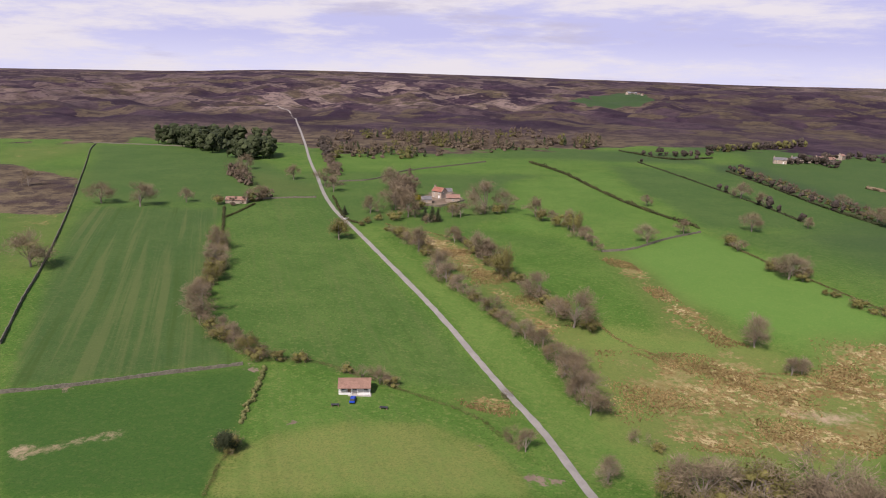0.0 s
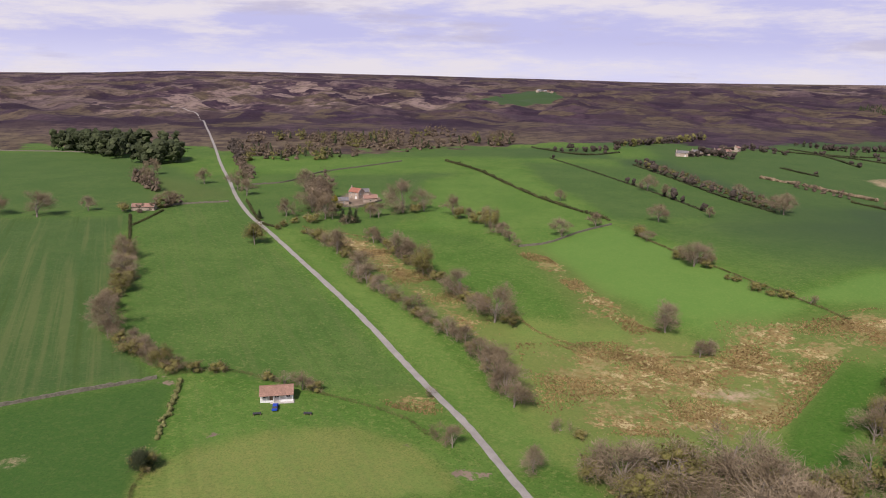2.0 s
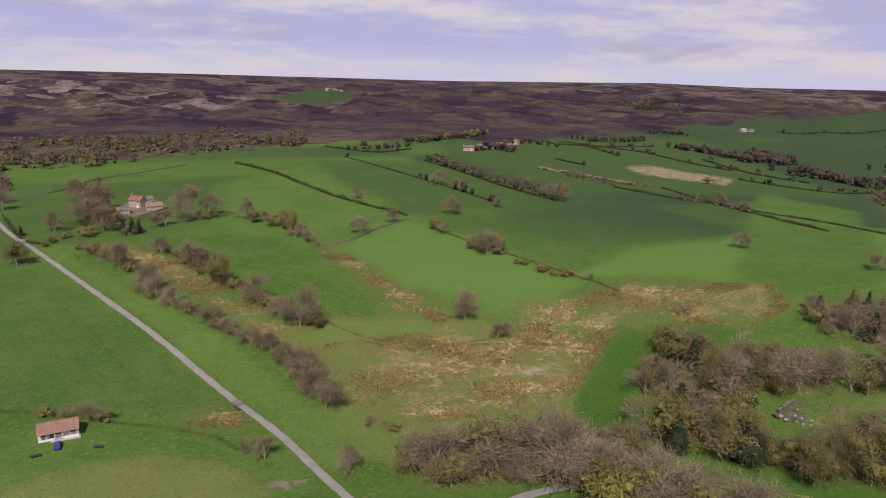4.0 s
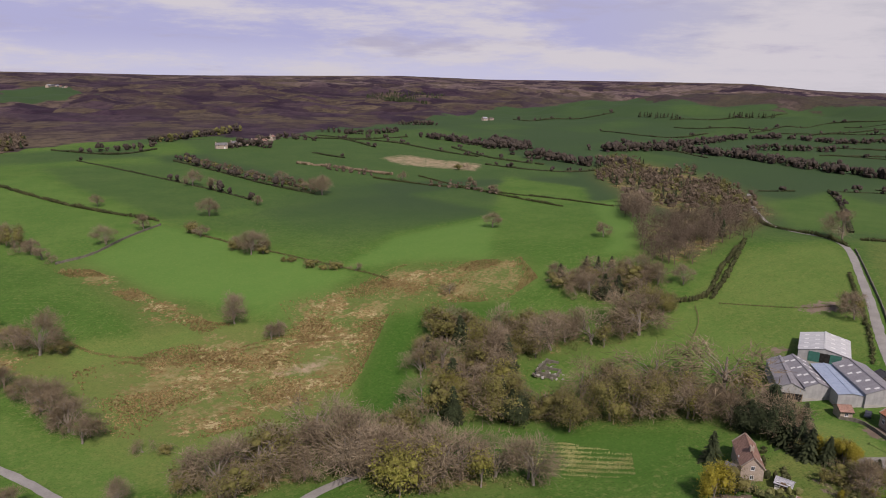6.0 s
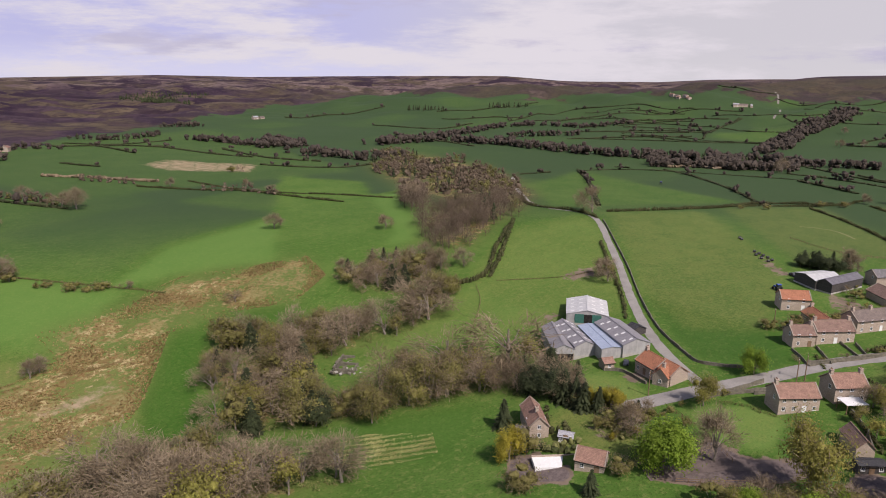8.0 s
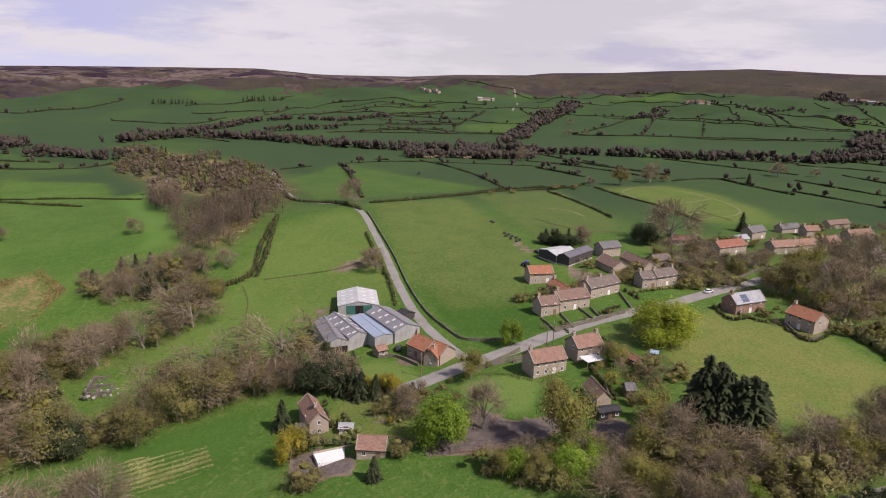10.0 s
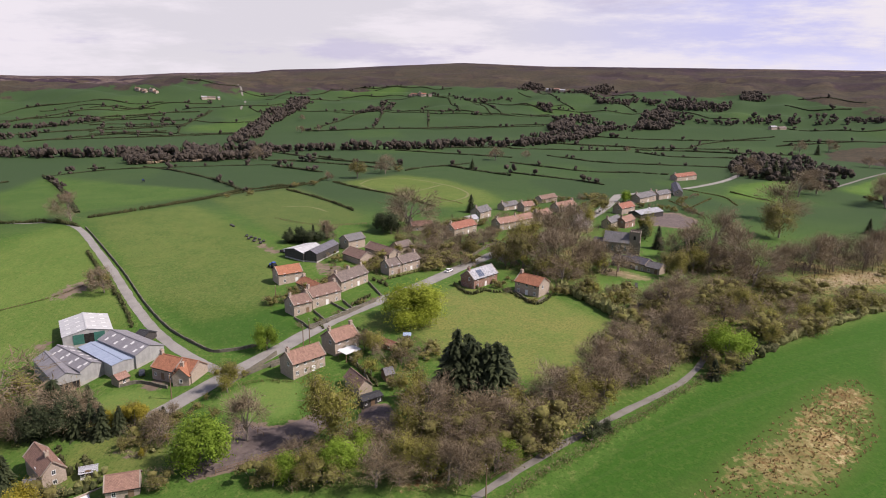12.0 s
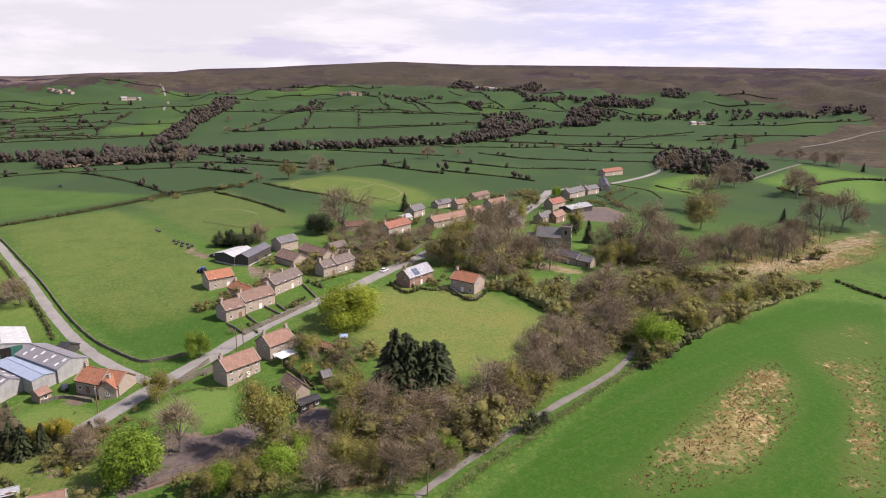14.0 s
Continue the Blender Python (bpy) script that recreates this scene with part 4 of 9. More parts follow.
def sideways(line):
    d = np.gradient(line, axis=0)
    d /= np.maximum(np.hypot(d[:, 0], d[:, 1]), 1e-6)[:, None]
    return np.stack([d[:, 1], -d[:, 0]], -1)


def road(name, label, width, material, points):
    line = resample(points, 3.0)
    for turn in range(12):
        line[1:-1] = (line[:-2] + line[2:] + 2 * line[1:-1]) / 4
    side = sideways(line)
    rng = np.random.default_rng(int(abs(line.sum())) % 9999)
    verts, faces, cols = [], [], 6
    for k, (p, s) in enumerate(zip(line, side)):
        wob = 0.10 * rng.standard_normal(2)
        for c in range(cols):
            f = c / (cols - 1) - 0.5
            q = p + s * (f * width + (wob[0] if c == 0 else wob[1] if c == cols - 1 else 0))
            verts.append((q[0], q[1], ground_at(*q) + 0.07 + 0.05 * (1 - 4 * f * f)))
    for k in range(len(line) - 1):
        for c in range(cols - 1):
            a = k * cols + c
            faces.append((a, a + 1, a + cols + 1, a + cols))
    ob = mesh_part(name, pydata(name, verts, faces), material)
    tagged(ob, label, "road", kind="structure")


def clumps(rng, verts, faces, centre, size, count, leaf, ruffle=0.5):
    """Small sprays of twig and leaf scattered through an ellipsoid, mostly facing out and up."""
    k = len(verts)
    d = rng.standard_normal((count, 3))
    d /= np.linalg.norm(d, axis=1)[:, None]
    c = np.array(centre) + d * (rng.random((count, 1)) ** 0.4) * np.array(size)
    n = d * 0.8 + np.array((0, 0, 0.35)) + rng.standard_normal((count, 3)) * ruffle
    u = np.cross(n, rng.standard_normal((count, 3)))
    u /= np.linalg.norm(u, axis=1)[:, None]
    v = np.cross(n, u)
    v /= np.linalg.norm(v, axis=1)[:, None]
    q = leaf * (0.6 + 0.8 * rng.random((count, 1)))
    u, v = u * q, v * q * 1.5
    for i in range(count):
        verts += [c[i] - u[i], c[i] + u[i], c[i] + v[i]]
        faces.append((k, k + 1, k + 2))
        k += 3


ICO_V = np.array([(0, 0, 1)] + [(0.894 * math.cos(q * 1.2566), 0.894 * math.sin(q * 1.2566), 0.447) for q in range(5)]
                 + [(0.894 * math.cos(q * 1.2566 + 0.6283), 0.894 * math.sin(q * 1.2566 + 0.6283), -0.447) for q in range(5)] + [(0, 0, -1)])
ICO_F = [f for q in range(5) for f in ((0, 1 + q, 1 + (q + 1) % 5), (1 + q, 6 + q, 1 + (q + 1) % 5), (1 + (q + 1) % 5, 6 + q, 6 + (q + 1) % 5), (11, 6 + (q + 1) % 5, 6 + q))]


def lump(rng, verts, faces, centre, size, ruffle=0.22):
    """One dense, uneven mass of foliage."""
    k, a = len(verts), rng.random() * 6.283
    v = ICO_V * (1 + ruffle * rng.standard_normal((12, 1)))
    x, y = v[:, 0] * math.cos(a) - v[:, 1] * math.sin(a), v[:, 0] * math.sin(a) + v[:, 1] * math.cos(a)
    verts += list(np.stack([x, y, v[:, 2]], -1) * np.array(size) + np.array(centre))
    faces += [(k + p, k + q, k + r) for p, q, r in ICO_F]


HEDGEROW = []  # far hedgerow trees: x, y, height
HEDGE_LOOK = {"hedge": ("hedge", "dark clipped field hedge of thorn in first leaf"), "bare": ("twig", "leafless brown thorn hedge along a field"),
              "rough": ("rough", "low line of rough grass and thorn along a boundary"), "ditch": ("rushes", "rush-lined boggy ditch winding through rough pasture"), "budding": ("scrub", "tall overgrown hedge in olive-green bud")}


def hedge(kind, height, width, points):
    far = np.hypot(*np.mean(points, axis=0)) > 600
    line = resample(points, 2.2 if far else 1.1)
    if far:
        height, width = height * 1.1, width * 1.1
    rng = np.random.default_rng(int(abs(line.sum())) % 9999)
    verts, faces = [], []
    grow = 1 + 0.25 * np.interp(np.arange(len(line)), np.arange(0, len(line) + 6, 5), rng.standard_normal(len(np.arange(0, len(line) + 6, 5))))
    for p, g in zip(line, grow):
        if rng.random() < 0.03:
            continue
        q = p + rng.standard_normal(2) * 0.15 * width
        h = height * max(0.4, g)
        z = ground_at(*q)
        wide = width * 0.5 + (1.0 if far else 0.15)
        if far:
            lump(rng, verts, faces, (q[0], q[1], z + h * 0.4), (wide * 0.85, wide * 0.85, h * 0.52))
        elif kind in ("hedge", "budding"):
            lump(rng, verts, faces, (q[0], q[1], z + h * 0.35), (wide * 0.6, wide * 0.6, h * 0.42))
        clumps(rng, verts, faces, (q[0], q[1], z + h * 0.45), (wide + 0.15, wide + 0.15, h * 0.58), 7 if far else 34, 0.5 if far else 0.13 * max(1.0, np.hypot(*p) / 220))
        if far and rng.random() < 0.045:
            HEDGEROW.append((q[0], q[1], 4 + 5 * rng.random()))
    look_mat, label = HEDGE_LOOK[kind]
    # beyond 600 m the darker farhedge colour
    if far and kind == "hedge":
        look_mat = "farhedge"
    tagged(mesh_part("hedge", pydata("hedge", verts, faces), M[look_mat]), label, "hedge", "field hedges", "stuff")


def stone_wall(height, points):
    line = resample(points, 1.6)
    side = sideways(line)
    rng = np.random.default_rng(int(abs(line.sum())) % 9999)
    verts, faces = [], []
    for p, s in zip(line, side):
        z, h = ground_at(*p), height * (1 + 0.12 * rng.standard_normal())
        for f, up in ((-0.29, -0.3), (-0.18, h), (0.18, h + 0.05 * rng.standard_normal()), (0.29, -0.3)):
            q = p + s * (f + 0.05 * rng.standard_normal())
            verts.append((q[0], q[1], z + up))
    for k in range(len(line) - 1):
        for c in range(3):
            a = 4 * k + c
            faces.append((a, a + 1, a + 5, a + 4))
    faces += [(0, 1, 2, 3), (len(verts) - 4, len(verts) - 3, len(verts) - 2, len(verts) - 1)]
    tagged(mesh_part("dry_stone_wall", pydata("dry_stone_wall", verts, faces), M["drystone"]), "weathered dark grey dry stone field wall", "wall", "field walls")


def post_fence(height, points):
    line = resample(points, 2.4)
    root = empty("wooden_fence", pose(line[0][0], line[0][1], ground_at(*line[0])), "weathered timber post and rail fence", "fence")
    base = np.array([line[0][0], line[0][1], ground_at(*line[0])])
    bm = bmesh.new()
    box(bm, -0.07, 0.07, -0.07, 0.07, -0.3, height)
    me = bpy.data.meshes.new("post")
    bm.to_mesh(me)
    bm.free()
    for p in line:
        mesh_part("post", me, M["timber"], root).location = np.array([p[0], p[1], ground_at(*p)]) - base
    for up in (0.45, 0.95):
        verts, faces = [], []
        for p in line:
            z = ground_at(*p)
            for dz in (-0.06, 0.06):
                for o in (-0.03, 0.03):
                    verts.append(np.array([p[0] + o, p[1] + o, z + up * height + dz]) - base)
        for k in range(len(line) - 1):
            a = 4 * k
            faces += [(a, a + 1, a + 5, a + 4), (a + 1, a + 3, a + 7, a + 5), (a + 3, a + 2, a + 6, a + 7), (a + 2, a, a + 4, a + 6)]
        mesh_part("rail", pydata("rail", verts, faces), M["timber"], root)


road("road", "grey asphalt country road running straight to the moor", 2.75, M['asphalt'], [(44.8, 140.5), (40.8, 157.4), (37.4, 170.7), (32.2, 191.5), (23.5, 213.1), (14.9, 235.6), (4.5, 264.6), (-5.5, 290.6), (-18.9, 323.9), (-35.3, 364.2), (-56.0, 414.7), (-73.3, 455.7), (-91.7, 515.7), (-109.4, 587.1), (-135.4, 688.9), (-175.1, 858.6), (-222.7, 1053.2), (-294.0, 1323.0), (-326.8, 1368.2), (-398.7, 1545.3)])
road("road", "grey asphalt road between the trees of the wood", 3.5, M['asphalt'], [(73.8, 133.6), (86.6, 138.0), (97.9, 137.8), (109.5, 137.8)])
road("road", "grey asphalt lane climbing out of the village past the barns", 3.5, M['asphalt'], [(197.3, 17.9), (207.1, 24.9), (216.7, 31.7), (235.6, 42.5), (262.6, 54.3), (295.9, 67.1), (336.7, 83.6), (378.7, 100.7), (400.8, 116.5), (402.5, 133.9), (415.7, 152.1), (445.6, 170.2), (551.0, 221.1), (617.0, 249.5)])
road("road", "wide grey village street between stone walls", 6.4, M['asphalt'], [(180.9, 36.9), (185.8, 29.4), (193.6, 22.1), (198.9, 14.1), (206.0, 4.5), (216.1, -6.0), (227.2, -17.8), (240.0, -35.2), (250.7, -50.0), (264.8, -64.8), (281.2, -81.7), (298.6, -99.3), (336.1, -139.1), (381.0, -184.1), (419.0, -215.0), (471.1, -251.9)])
road("road", "grey road leaving the far end of the village", 5.0, M['asphalt'], [(471.1, -251.9), (486.1, -289.6), (516.4, -347.1), (558.1, -406.3), (601.0, -452.3)])
road("lane", "narrow pale lane below the hedge of the near field", 2.05, M['lane'], [(120.7, -36.8), (124.7, -45.1), (129.6, -55.1), (133.8, -64.8), (138.6, -75.5), (143.3, -86.1), (148.4, -99.4), (155.5, -110.9), (165.6, -121.6), (173.4, -127.4)])
road("track", "dark muddy track leading to the tree-shaded yard", 5.0, M["mud"], [(149.3, 24.0), (153.3, 17.9), (157.9, 12.3), (159.9, 4.5), (161.8, -4.3)])
road("footpath", "pale stony track crossing the far hillside", 4, M['lane'], [(1831.8, 85.0), (1718.4, 71.7), (1598.5, 61.3), (1472.2, 65.8)])
road("footpath", "pale worn ring trodden in the pasture", 1.8, M['worn'], [(547.2, -63.9), (578.2, -77.7), (581.6, -103.8), (535.3, -129.7), (488.0, -136.7), (458.7, -126.2), (439.9, -102.3), (460.5, -86.0), (515.5, -69.0), (543.0, -63.9)])
road("footpath", "pale worn line across the pasture", 2.2, M['worn'], [(483.9, -86.1), (504.3, -105.8), (535.3, -129.7)])
road("footpath", "faint pale line marked on the field", 1.6, M['worn'], [(431.7, -1.1), (434.7, -17.1), (411.5, -27.9)])
road("footpath", "pale gravel track over the rough moor edge", 4, M['lane'], [(800.1, -844.9), (811.2, -915.6), (844.3, -1015.2), (861.3, -1089.4)])
road("footpath", "pale gravel farm track between pastures", 3, M['lane'], [(525.5, -500.2), (553.4, -541.7), (592.2, -599.9), (643.9, -683.8)])

# ---- buildings ----
ROOF_WORDS = {"orange": "bright orange pantile", "red": "red pantile", "pink": "faded pink pantile", "redbrown": "red-brown pantile", "brown": "dark brown pantile",
              "greybrown": "grey-brown stone slate", "grey": "grey slate", "slate": "blue-black slate", "palegrey": "pale grey", "felt": "black felt", "blue": "pale blue sheet",
              "sheetpale": "pale grey corrugated", "sheetgrey": "grey corrugated", "sheetdark": "dark grey corrugated", "sheetblue": "blue-grey corrugated"}
WALL_WORDS = {"stone": "brown sandstone", "whitewash": "whitewashed", "brick": "red brick", "timber": "brown timber", "blacktimber": "black timber", "sheet": "grey sheet-clad"}


def frame_of(a, b, depth):
    """Base pose with x along the wall a-b and y away from the middle of the dale; size along x."""
    ax, ay, bx, by = *a, *b
    n = (-(by - ay), bx - ax)
    if n[0] * (ax + bx) + n[1] * (ay + by) < 0:
        ax, ay, bx, by = bx, by, ax, ay
    ang = math.degrees(math.atan2(by - ay, bx - ax))
    m0 = pose(ax, ay, 0, 0, 0, ang)
    long = math.hypot(bx - ax, by - ay)
    zs = [ground_at(*(m0 @ Vector((u, v, 0)))[:2]) for u in (0, long) for v in (0, depth)]
    return pose(ax, ay, 0.5 * (min(zs) + max(zs)) - 0.1, 0, 0, ang), long


def gable_walls(long, depth, eaves, rise, ridge):
    bm = bmesh.new()
    if ridge == "x":
        prism(bm, [(0, -1.5), (depth, -1.5), (depth, eaves), (depth / 2, eaves + rise), (0, eaves)], 0, long)
        bmesh.ops.transform(bm, matrix=Matrix(((0, 1, 0, 0), (1, 0, 0, 0), (0, 0, 1, 0), (0, 0, 0, 1))), verts=bm.verts)
    else:
        prism(bm, [(0, -1.5), (long, -1.5), (long, eaves), (long / 2, eaves + rise), (0, eaves)], 0, depth)
    bmesh.ops.recalc_face_normals(bm, faces=bm.faces)
    return bm


def roof_slope(root, span, run, eaves, rise, ridge, far_side, material, over=0.3, thick=0.16, long=0, depth=0):
    """One slope of a gable roof, a slab of its own whose rows run along the ridge."""
    half = span / 2
    slope = math.atan2(rise, half)
    size = math.hypot(half, rise) + over
    bm = boxes((-over, run + over, 0, size, 0, thick))
    ob = part("roof_slope", bm, M[material], root)
    m = Matrix.Translation((0, -over * math.cos(slope), eaves - over * math.sin(slope) + 0.02)) @ pose(0, 0, 0, math.degrees(slope))
    if far_side:
        m = Matrix.Translation((run, span, 0)) @ pose(0, 0, 0, 0, 0, 180) @ m
    if ridge == "y":
        m = Matrix.Translation((long, 0, 0)) @ pose(0, 0, 0, 0, 0, 90) @ m
    ob.matrix_basis = m
    return ob


def add_window(root, m, w=0.95, h=1.15, name="window", material="glass"):
    fr = part(name, boxes((-w / 2, -w / 2 + 0.09, -0.05, 0.1, 0, h), (w / 2 - 0.09, w / 2, -0.05, 0.1, 0, h), (-w / 2, w / 2, -0.05, 0.1, h - 0.09, h),
                           (-w / 2, w / 2, -0.1, 0.1, -0.08, 0.06), (-0.03, 0.03, -0.04, 0.1, 0, h)), M["white"], root)
    fr.matrix_basis = m
    part("pane", boxes((-w / 2 + 0.09, w / 2 - 0.09, -0.012, 0.05, 0.06, h - 0.09)), M[material], fr)
    return fr


def chimney(root, x, y, top, wall):
    st = part("chimney", boxes((-0.42, 0.42, -0.5, 0.5, -1.4, 1.2), (-0.5, 0.5, -0.58, 0.58, 1.2, 1.36)), M[wall], root)
    st.location = (x, y, top)
    for dx in (-0.18, 0.18):
        bm = bmesh.new()
        bmesh.ops.create_cone(bm, cap_ends=True, segments=8, radius1=0.13, radius2=0.1, depth=0.45)
        part("chimney_pot", bm, M["redbrown"], st).location = (0, dx * 1.4, 1.56)


def house(a, b, depth, eaves, rise, walls="stone", roof="redbrown", chimneys=1, windows=2, fn_kind="cottage", ridge="x", solar=False):
    m, long = frame_of(a, b, depth)
    word = fn_kind.replace("_", " ")
    root = empty(fn_kind, m, f"{WALL_WORDS[walls]} {word} with a {ROOF_WORDS[roof]} roof", "barn" if "barn" in fn_kind else "shed" if "shed" in fn_kind else "house", "buildings of the dale")
    part("wall", gable_walls(long, depth, eaves, rise, ridge), M[walls], root)
    span, run = (depth, long) if ridge == "x" else (long, depth)
    for side in (False, True):
        sl = roof_slope(root, span, run, eaves, rise, ridge, side, roof, long=long, depth=depth)
        if solar and not side:
            for k in range(6):
                pn = part("solar_panel", boxes((0, 0.95, 0, 1.5, 0.16, 0.2)), M["solar_cell"], sl)
                pn.location = (long * 0.25 + (k % 3) * 1.05, 0.7 + (k // 3) * 1.6, 0.03)
    cap = part("ridge_tiles", boxes((-0.3, run + 0.3, -0.14, 0.14, 0, 0.16)), M[roof], root)
    cap.matrix_basis = Matrix.Translation((0, span / 2, eaves + rise + 0.1)) if ridge == "x" else Matrix.Translation((span / 2, 0, eaves + rise + 0.1)) @ pose(0, 0, 0, 0, 0, 90)
    if walls in ("stone", "brick") and long > 5 and depth > 4:
        slope, half = math.atan2(rise, span / 2), math.hypot(span / 2, rise) + 0.25
        for end in (-0.3, run + 0.02):
            for far_side in (False, True):
                cp = part("gable_coping", boxes((0, 0.28, 0, half, 0.1, 0.3)), M["coping"], root)
                m2 = Matrix.Translation((end, -0.22 * math.cos(slope), eaves - 0.22 * math.sin(slope) + 0.02)) @ pose(0, 0, 0, math.degrees(slope))
                if far_side:
                    m2 = Matrix.Translation((run, span, 0)) @ pose(0, 0, 0, 0, 0, 180) @ m2
                cp.matrix_basis = Matrix.Translation((long, 0, 0)) @ pose(0, 0, 0, 0, 0, 90) @ m2 if ridge == "y" else m2
    storeys = 2 if eaves > 4 else 1
    for s in range(storeys):
        for k in range(windows):
            x = long * (k + 0.5) / windows
            if s == 0 and k == windows // 2 and windows > 1:
                dr = part("door", boxes((-0.5, 0.5, -0.05, 0.08, 0, 2.0), (-0.6, -0.5, -0.08, 0.08, 0, 2.1), (0.5, 0.6, -0.08, 0.08, 0, 2.1), (-0.6, 0.6, -0.08, 0.08, 2.0, 2.12)), M["white"] if long > 9 else M["timber"], root)
                dr.location = (x, -0.012, 0.05)
            else:
                add_window(root, Matrix.Translation((x, -0.012, 0.85 + 2.5 * s)))
    if windows and storeys == 2:
        for side in (0, 1):
            add_window(root, pose(long * side + (0.012 if side else -0.012), depth * 0.35, 3.3, 0, 0, 90 if side else -90))
    spots = {0: [], 1: [0.05], 2: [0.05, 0.95], 3: [0.04, 0.5, 0.96]}[chimneys]
    for q in spots:
        xy = (long * q, depth / 2) if ridge == "x" else (long / 2, depth * min(max(q, 0.3), 0.9))
        chimney(root, *xy, eaves + rise, walls if walls != "whitewash" else "stone")
    gut = part("gutter", boxes((-0.3, run + 0.3, -0.42, -0.30, eaves - 0.28, eaves - 0.18)), M["void"], root)
    if ridge == "y":
        gut.matrix_basis = Matrix.Translation((long, 0, 0)) @ pose(0, 0, 0, 0, 0, 90)
    return root


def pavilion(a, b, depth, eaves, rise):
    """A cricket pavilion with a deep veranda along its front."""
    m, long = frame_of(a, b, depth)
    root = empty("pavilion", m, "white sports pavilion with a red-brown roof and veranda", "pavilion")
    bm = gable_walls(long, depth - 1.6, eaves, rise * 0.8, "x")
    part("wall", bm, M["whitewash"], root).location = (0, 1.6, 0)
    for side in (False, True):
        roof_slope(root, depth, long, eaves - 0.1, rise, "x", side, "redbrown", long=long, depth=depth)
    part("ridge_tiles", boxes((-0.3, long + 0.3, depth / 2 - 0.14, depth / 2 + 0.14, eaves + rise, eaves + rise + 0.16)), M["redbrown"], root)
    part("veranda_floor", boxes((-0.4, long + 0.4, -0.9, 1.6, -0.8, 0.15)), M["concrete"], root)
    for k in range(6):
        part("post", boxes((-0.07, 0.07, 0.0, 0.14, 0.15, eaves - 0.15)), M["white"], root).location = (0.1 + (long - 0.2) * k / 5, 0.05, 0)
    part("rail", boxes((0, long * 0.38, 0.06, 0.12, 0.85, 0.95), (0, long * 0.38, 0.06, 0.12, 0.2, 0.75)), M["white"], root)
    part("rail", boxes((long * 0.62, long, 0.06, 0.12, 0.85, 0.95), (long * 0.62, long, 0.06, 0.12, 0.2, 0.75)), M["white"], root)
    for k in range(3):
        add_window(root, Matrix.Translation((long * (0.15 + 0.35 * k), 1.59, 1.0)), 1.6, 1.0)
    dr = part("door", boxes((-0.55, 0.55, -0.04, 0.06, 0.15, 2.15)), M["timber"], root)
    dr.location = (long * 0.33, 1.585, 0)


def shed(a, b, depth, eaves, rise, walls="sheet", roof="sheetgrey", door=0, lights=1, open_front=0):
    """A portal-frame farm shed, gable to the front."""
    m, long = frame_of(a, b, depth)
    root = empty("farm_shed", m, f"{WALL_WORDS[walls]} farm shed with a {ROOF_WORDS[roof]} roof", "shed", "farm sheds")
    part("wall", gable_walls(long, depth, eaves, rise, "y"), M[walls], root)
    for side in (False, True):
        sl = roof_slope(root, long, depth, eaves, rise, "y", side, roof, 0.25, 0.1, long, depth)
        if lights == 2 or (lights == 1 and side):
            for k in range(4):
                for row in (0.3, 0.72):
                    rl = part("rooflight", boxes((0, 0.9, 0, 1.3, 0.1, 0.13)), M["rooflight"], sl)
                    rl.location = (depth * (k + 0.5) / 4 + (0.8 if row > 0.5 else 0), row * math.hypot(long / 2, rise) - 0.6, 0)
    part("ridge_cap", boxes((long / 2 - 0.35, long / 2 + 0.35, -0.25, depth + 0.25, eaves + rise + 0.08, eaves + rise + 0.2)), M[roof], root)
    part("plinth", boxes((-0.06, long + 0.06, -0.06, depth + 0.06, -1.4, 0.7)), M["concrete"], root)
    if open_front:
        # dark panel on the solid wall imitates the shade inside an open front
        part("opening", boxes((0.4, long - 0.4, -0.09, -0.062, 0.1, 2.6)), M["void"], root)
        for k in range(4):
            part("stall_post", boxes((-0.1, 0.1, -0.16, -0.09, -0.5, 2.7)), M["timber"], root).location = (0.5 + (long - 1) * k / 3, 0, 0)
            part("straw_bale", boxes((0, 1.2, -0.5, -0.17, 0, 0.6)), M["timber"], root).location = (0.6 + (long - 2) * k / 4, 0, 0)
    if door:
        # dark panel between the doors in place of a shaded interior
        part("opening", boxes((long * 0.42, long * 0.62, -0.09, -0.065, 0.1, 3.4)), M["void"], root)
        for x0 in (0.2, 0.62):
            part("door", boxes((long * x0, long * (x0 + 0.22), -0.16, -0.07, 0.1, 3.5)), M["green_door"], root)
    return root


def farmstead(a, b, roof):
    """A far farm: a house and several lower barns along the line a-b."""
    rng = random.Random(int(abs(a[0] + b[1])))
    p, q = Vector(a), Vector(b)
    d = (q - p).normalized()
    side = Vector((d.y, -d.x))
    if side.dot(p) < 0:
        side = -side
    at, end, k = 0.0, (q - p).length, 0
    while at < end - 5:
        long = min(rng.uniform(9, 18), end - at)
        c = p + d * at + side * rng.uniform(-5, 9)
        house(tuple(c), tuple(c + d * long), rng.uniform(6, 8), 4.6 if k % 3 == 0 else rng.uniform(2.6, 3.6), 2.2, walls="stone", roof=roof if k % 2 == 0 else rng.choice(["greybrown", "pink", "grey"]),
              chimneys=1 if k % 3 == 0 else 0, windows=2 if k % 3 == 0 else 0, fn_kind="farmhouse" if k % 3 == 0 else "barn")
        at, k = at + long + rng.uniform(1, 5), k + 1


pavilion((-33.2, 205.8), (-22.9, 206.4), 6.5, 2.7, 1.9)
house((-153.2, 473.0), (-138.4, 472.5), 6, 2.6, 1.8, fn_kind='field_barn', walls='stone', roof='pink', chimneys=0, windows=0)
house((-9.4, 508.6), (-2.2, 503.1), 7, 5, 2.5, fn_kind='farmhouse', walls='stone', roof='red', chimneys=1, windows=2)
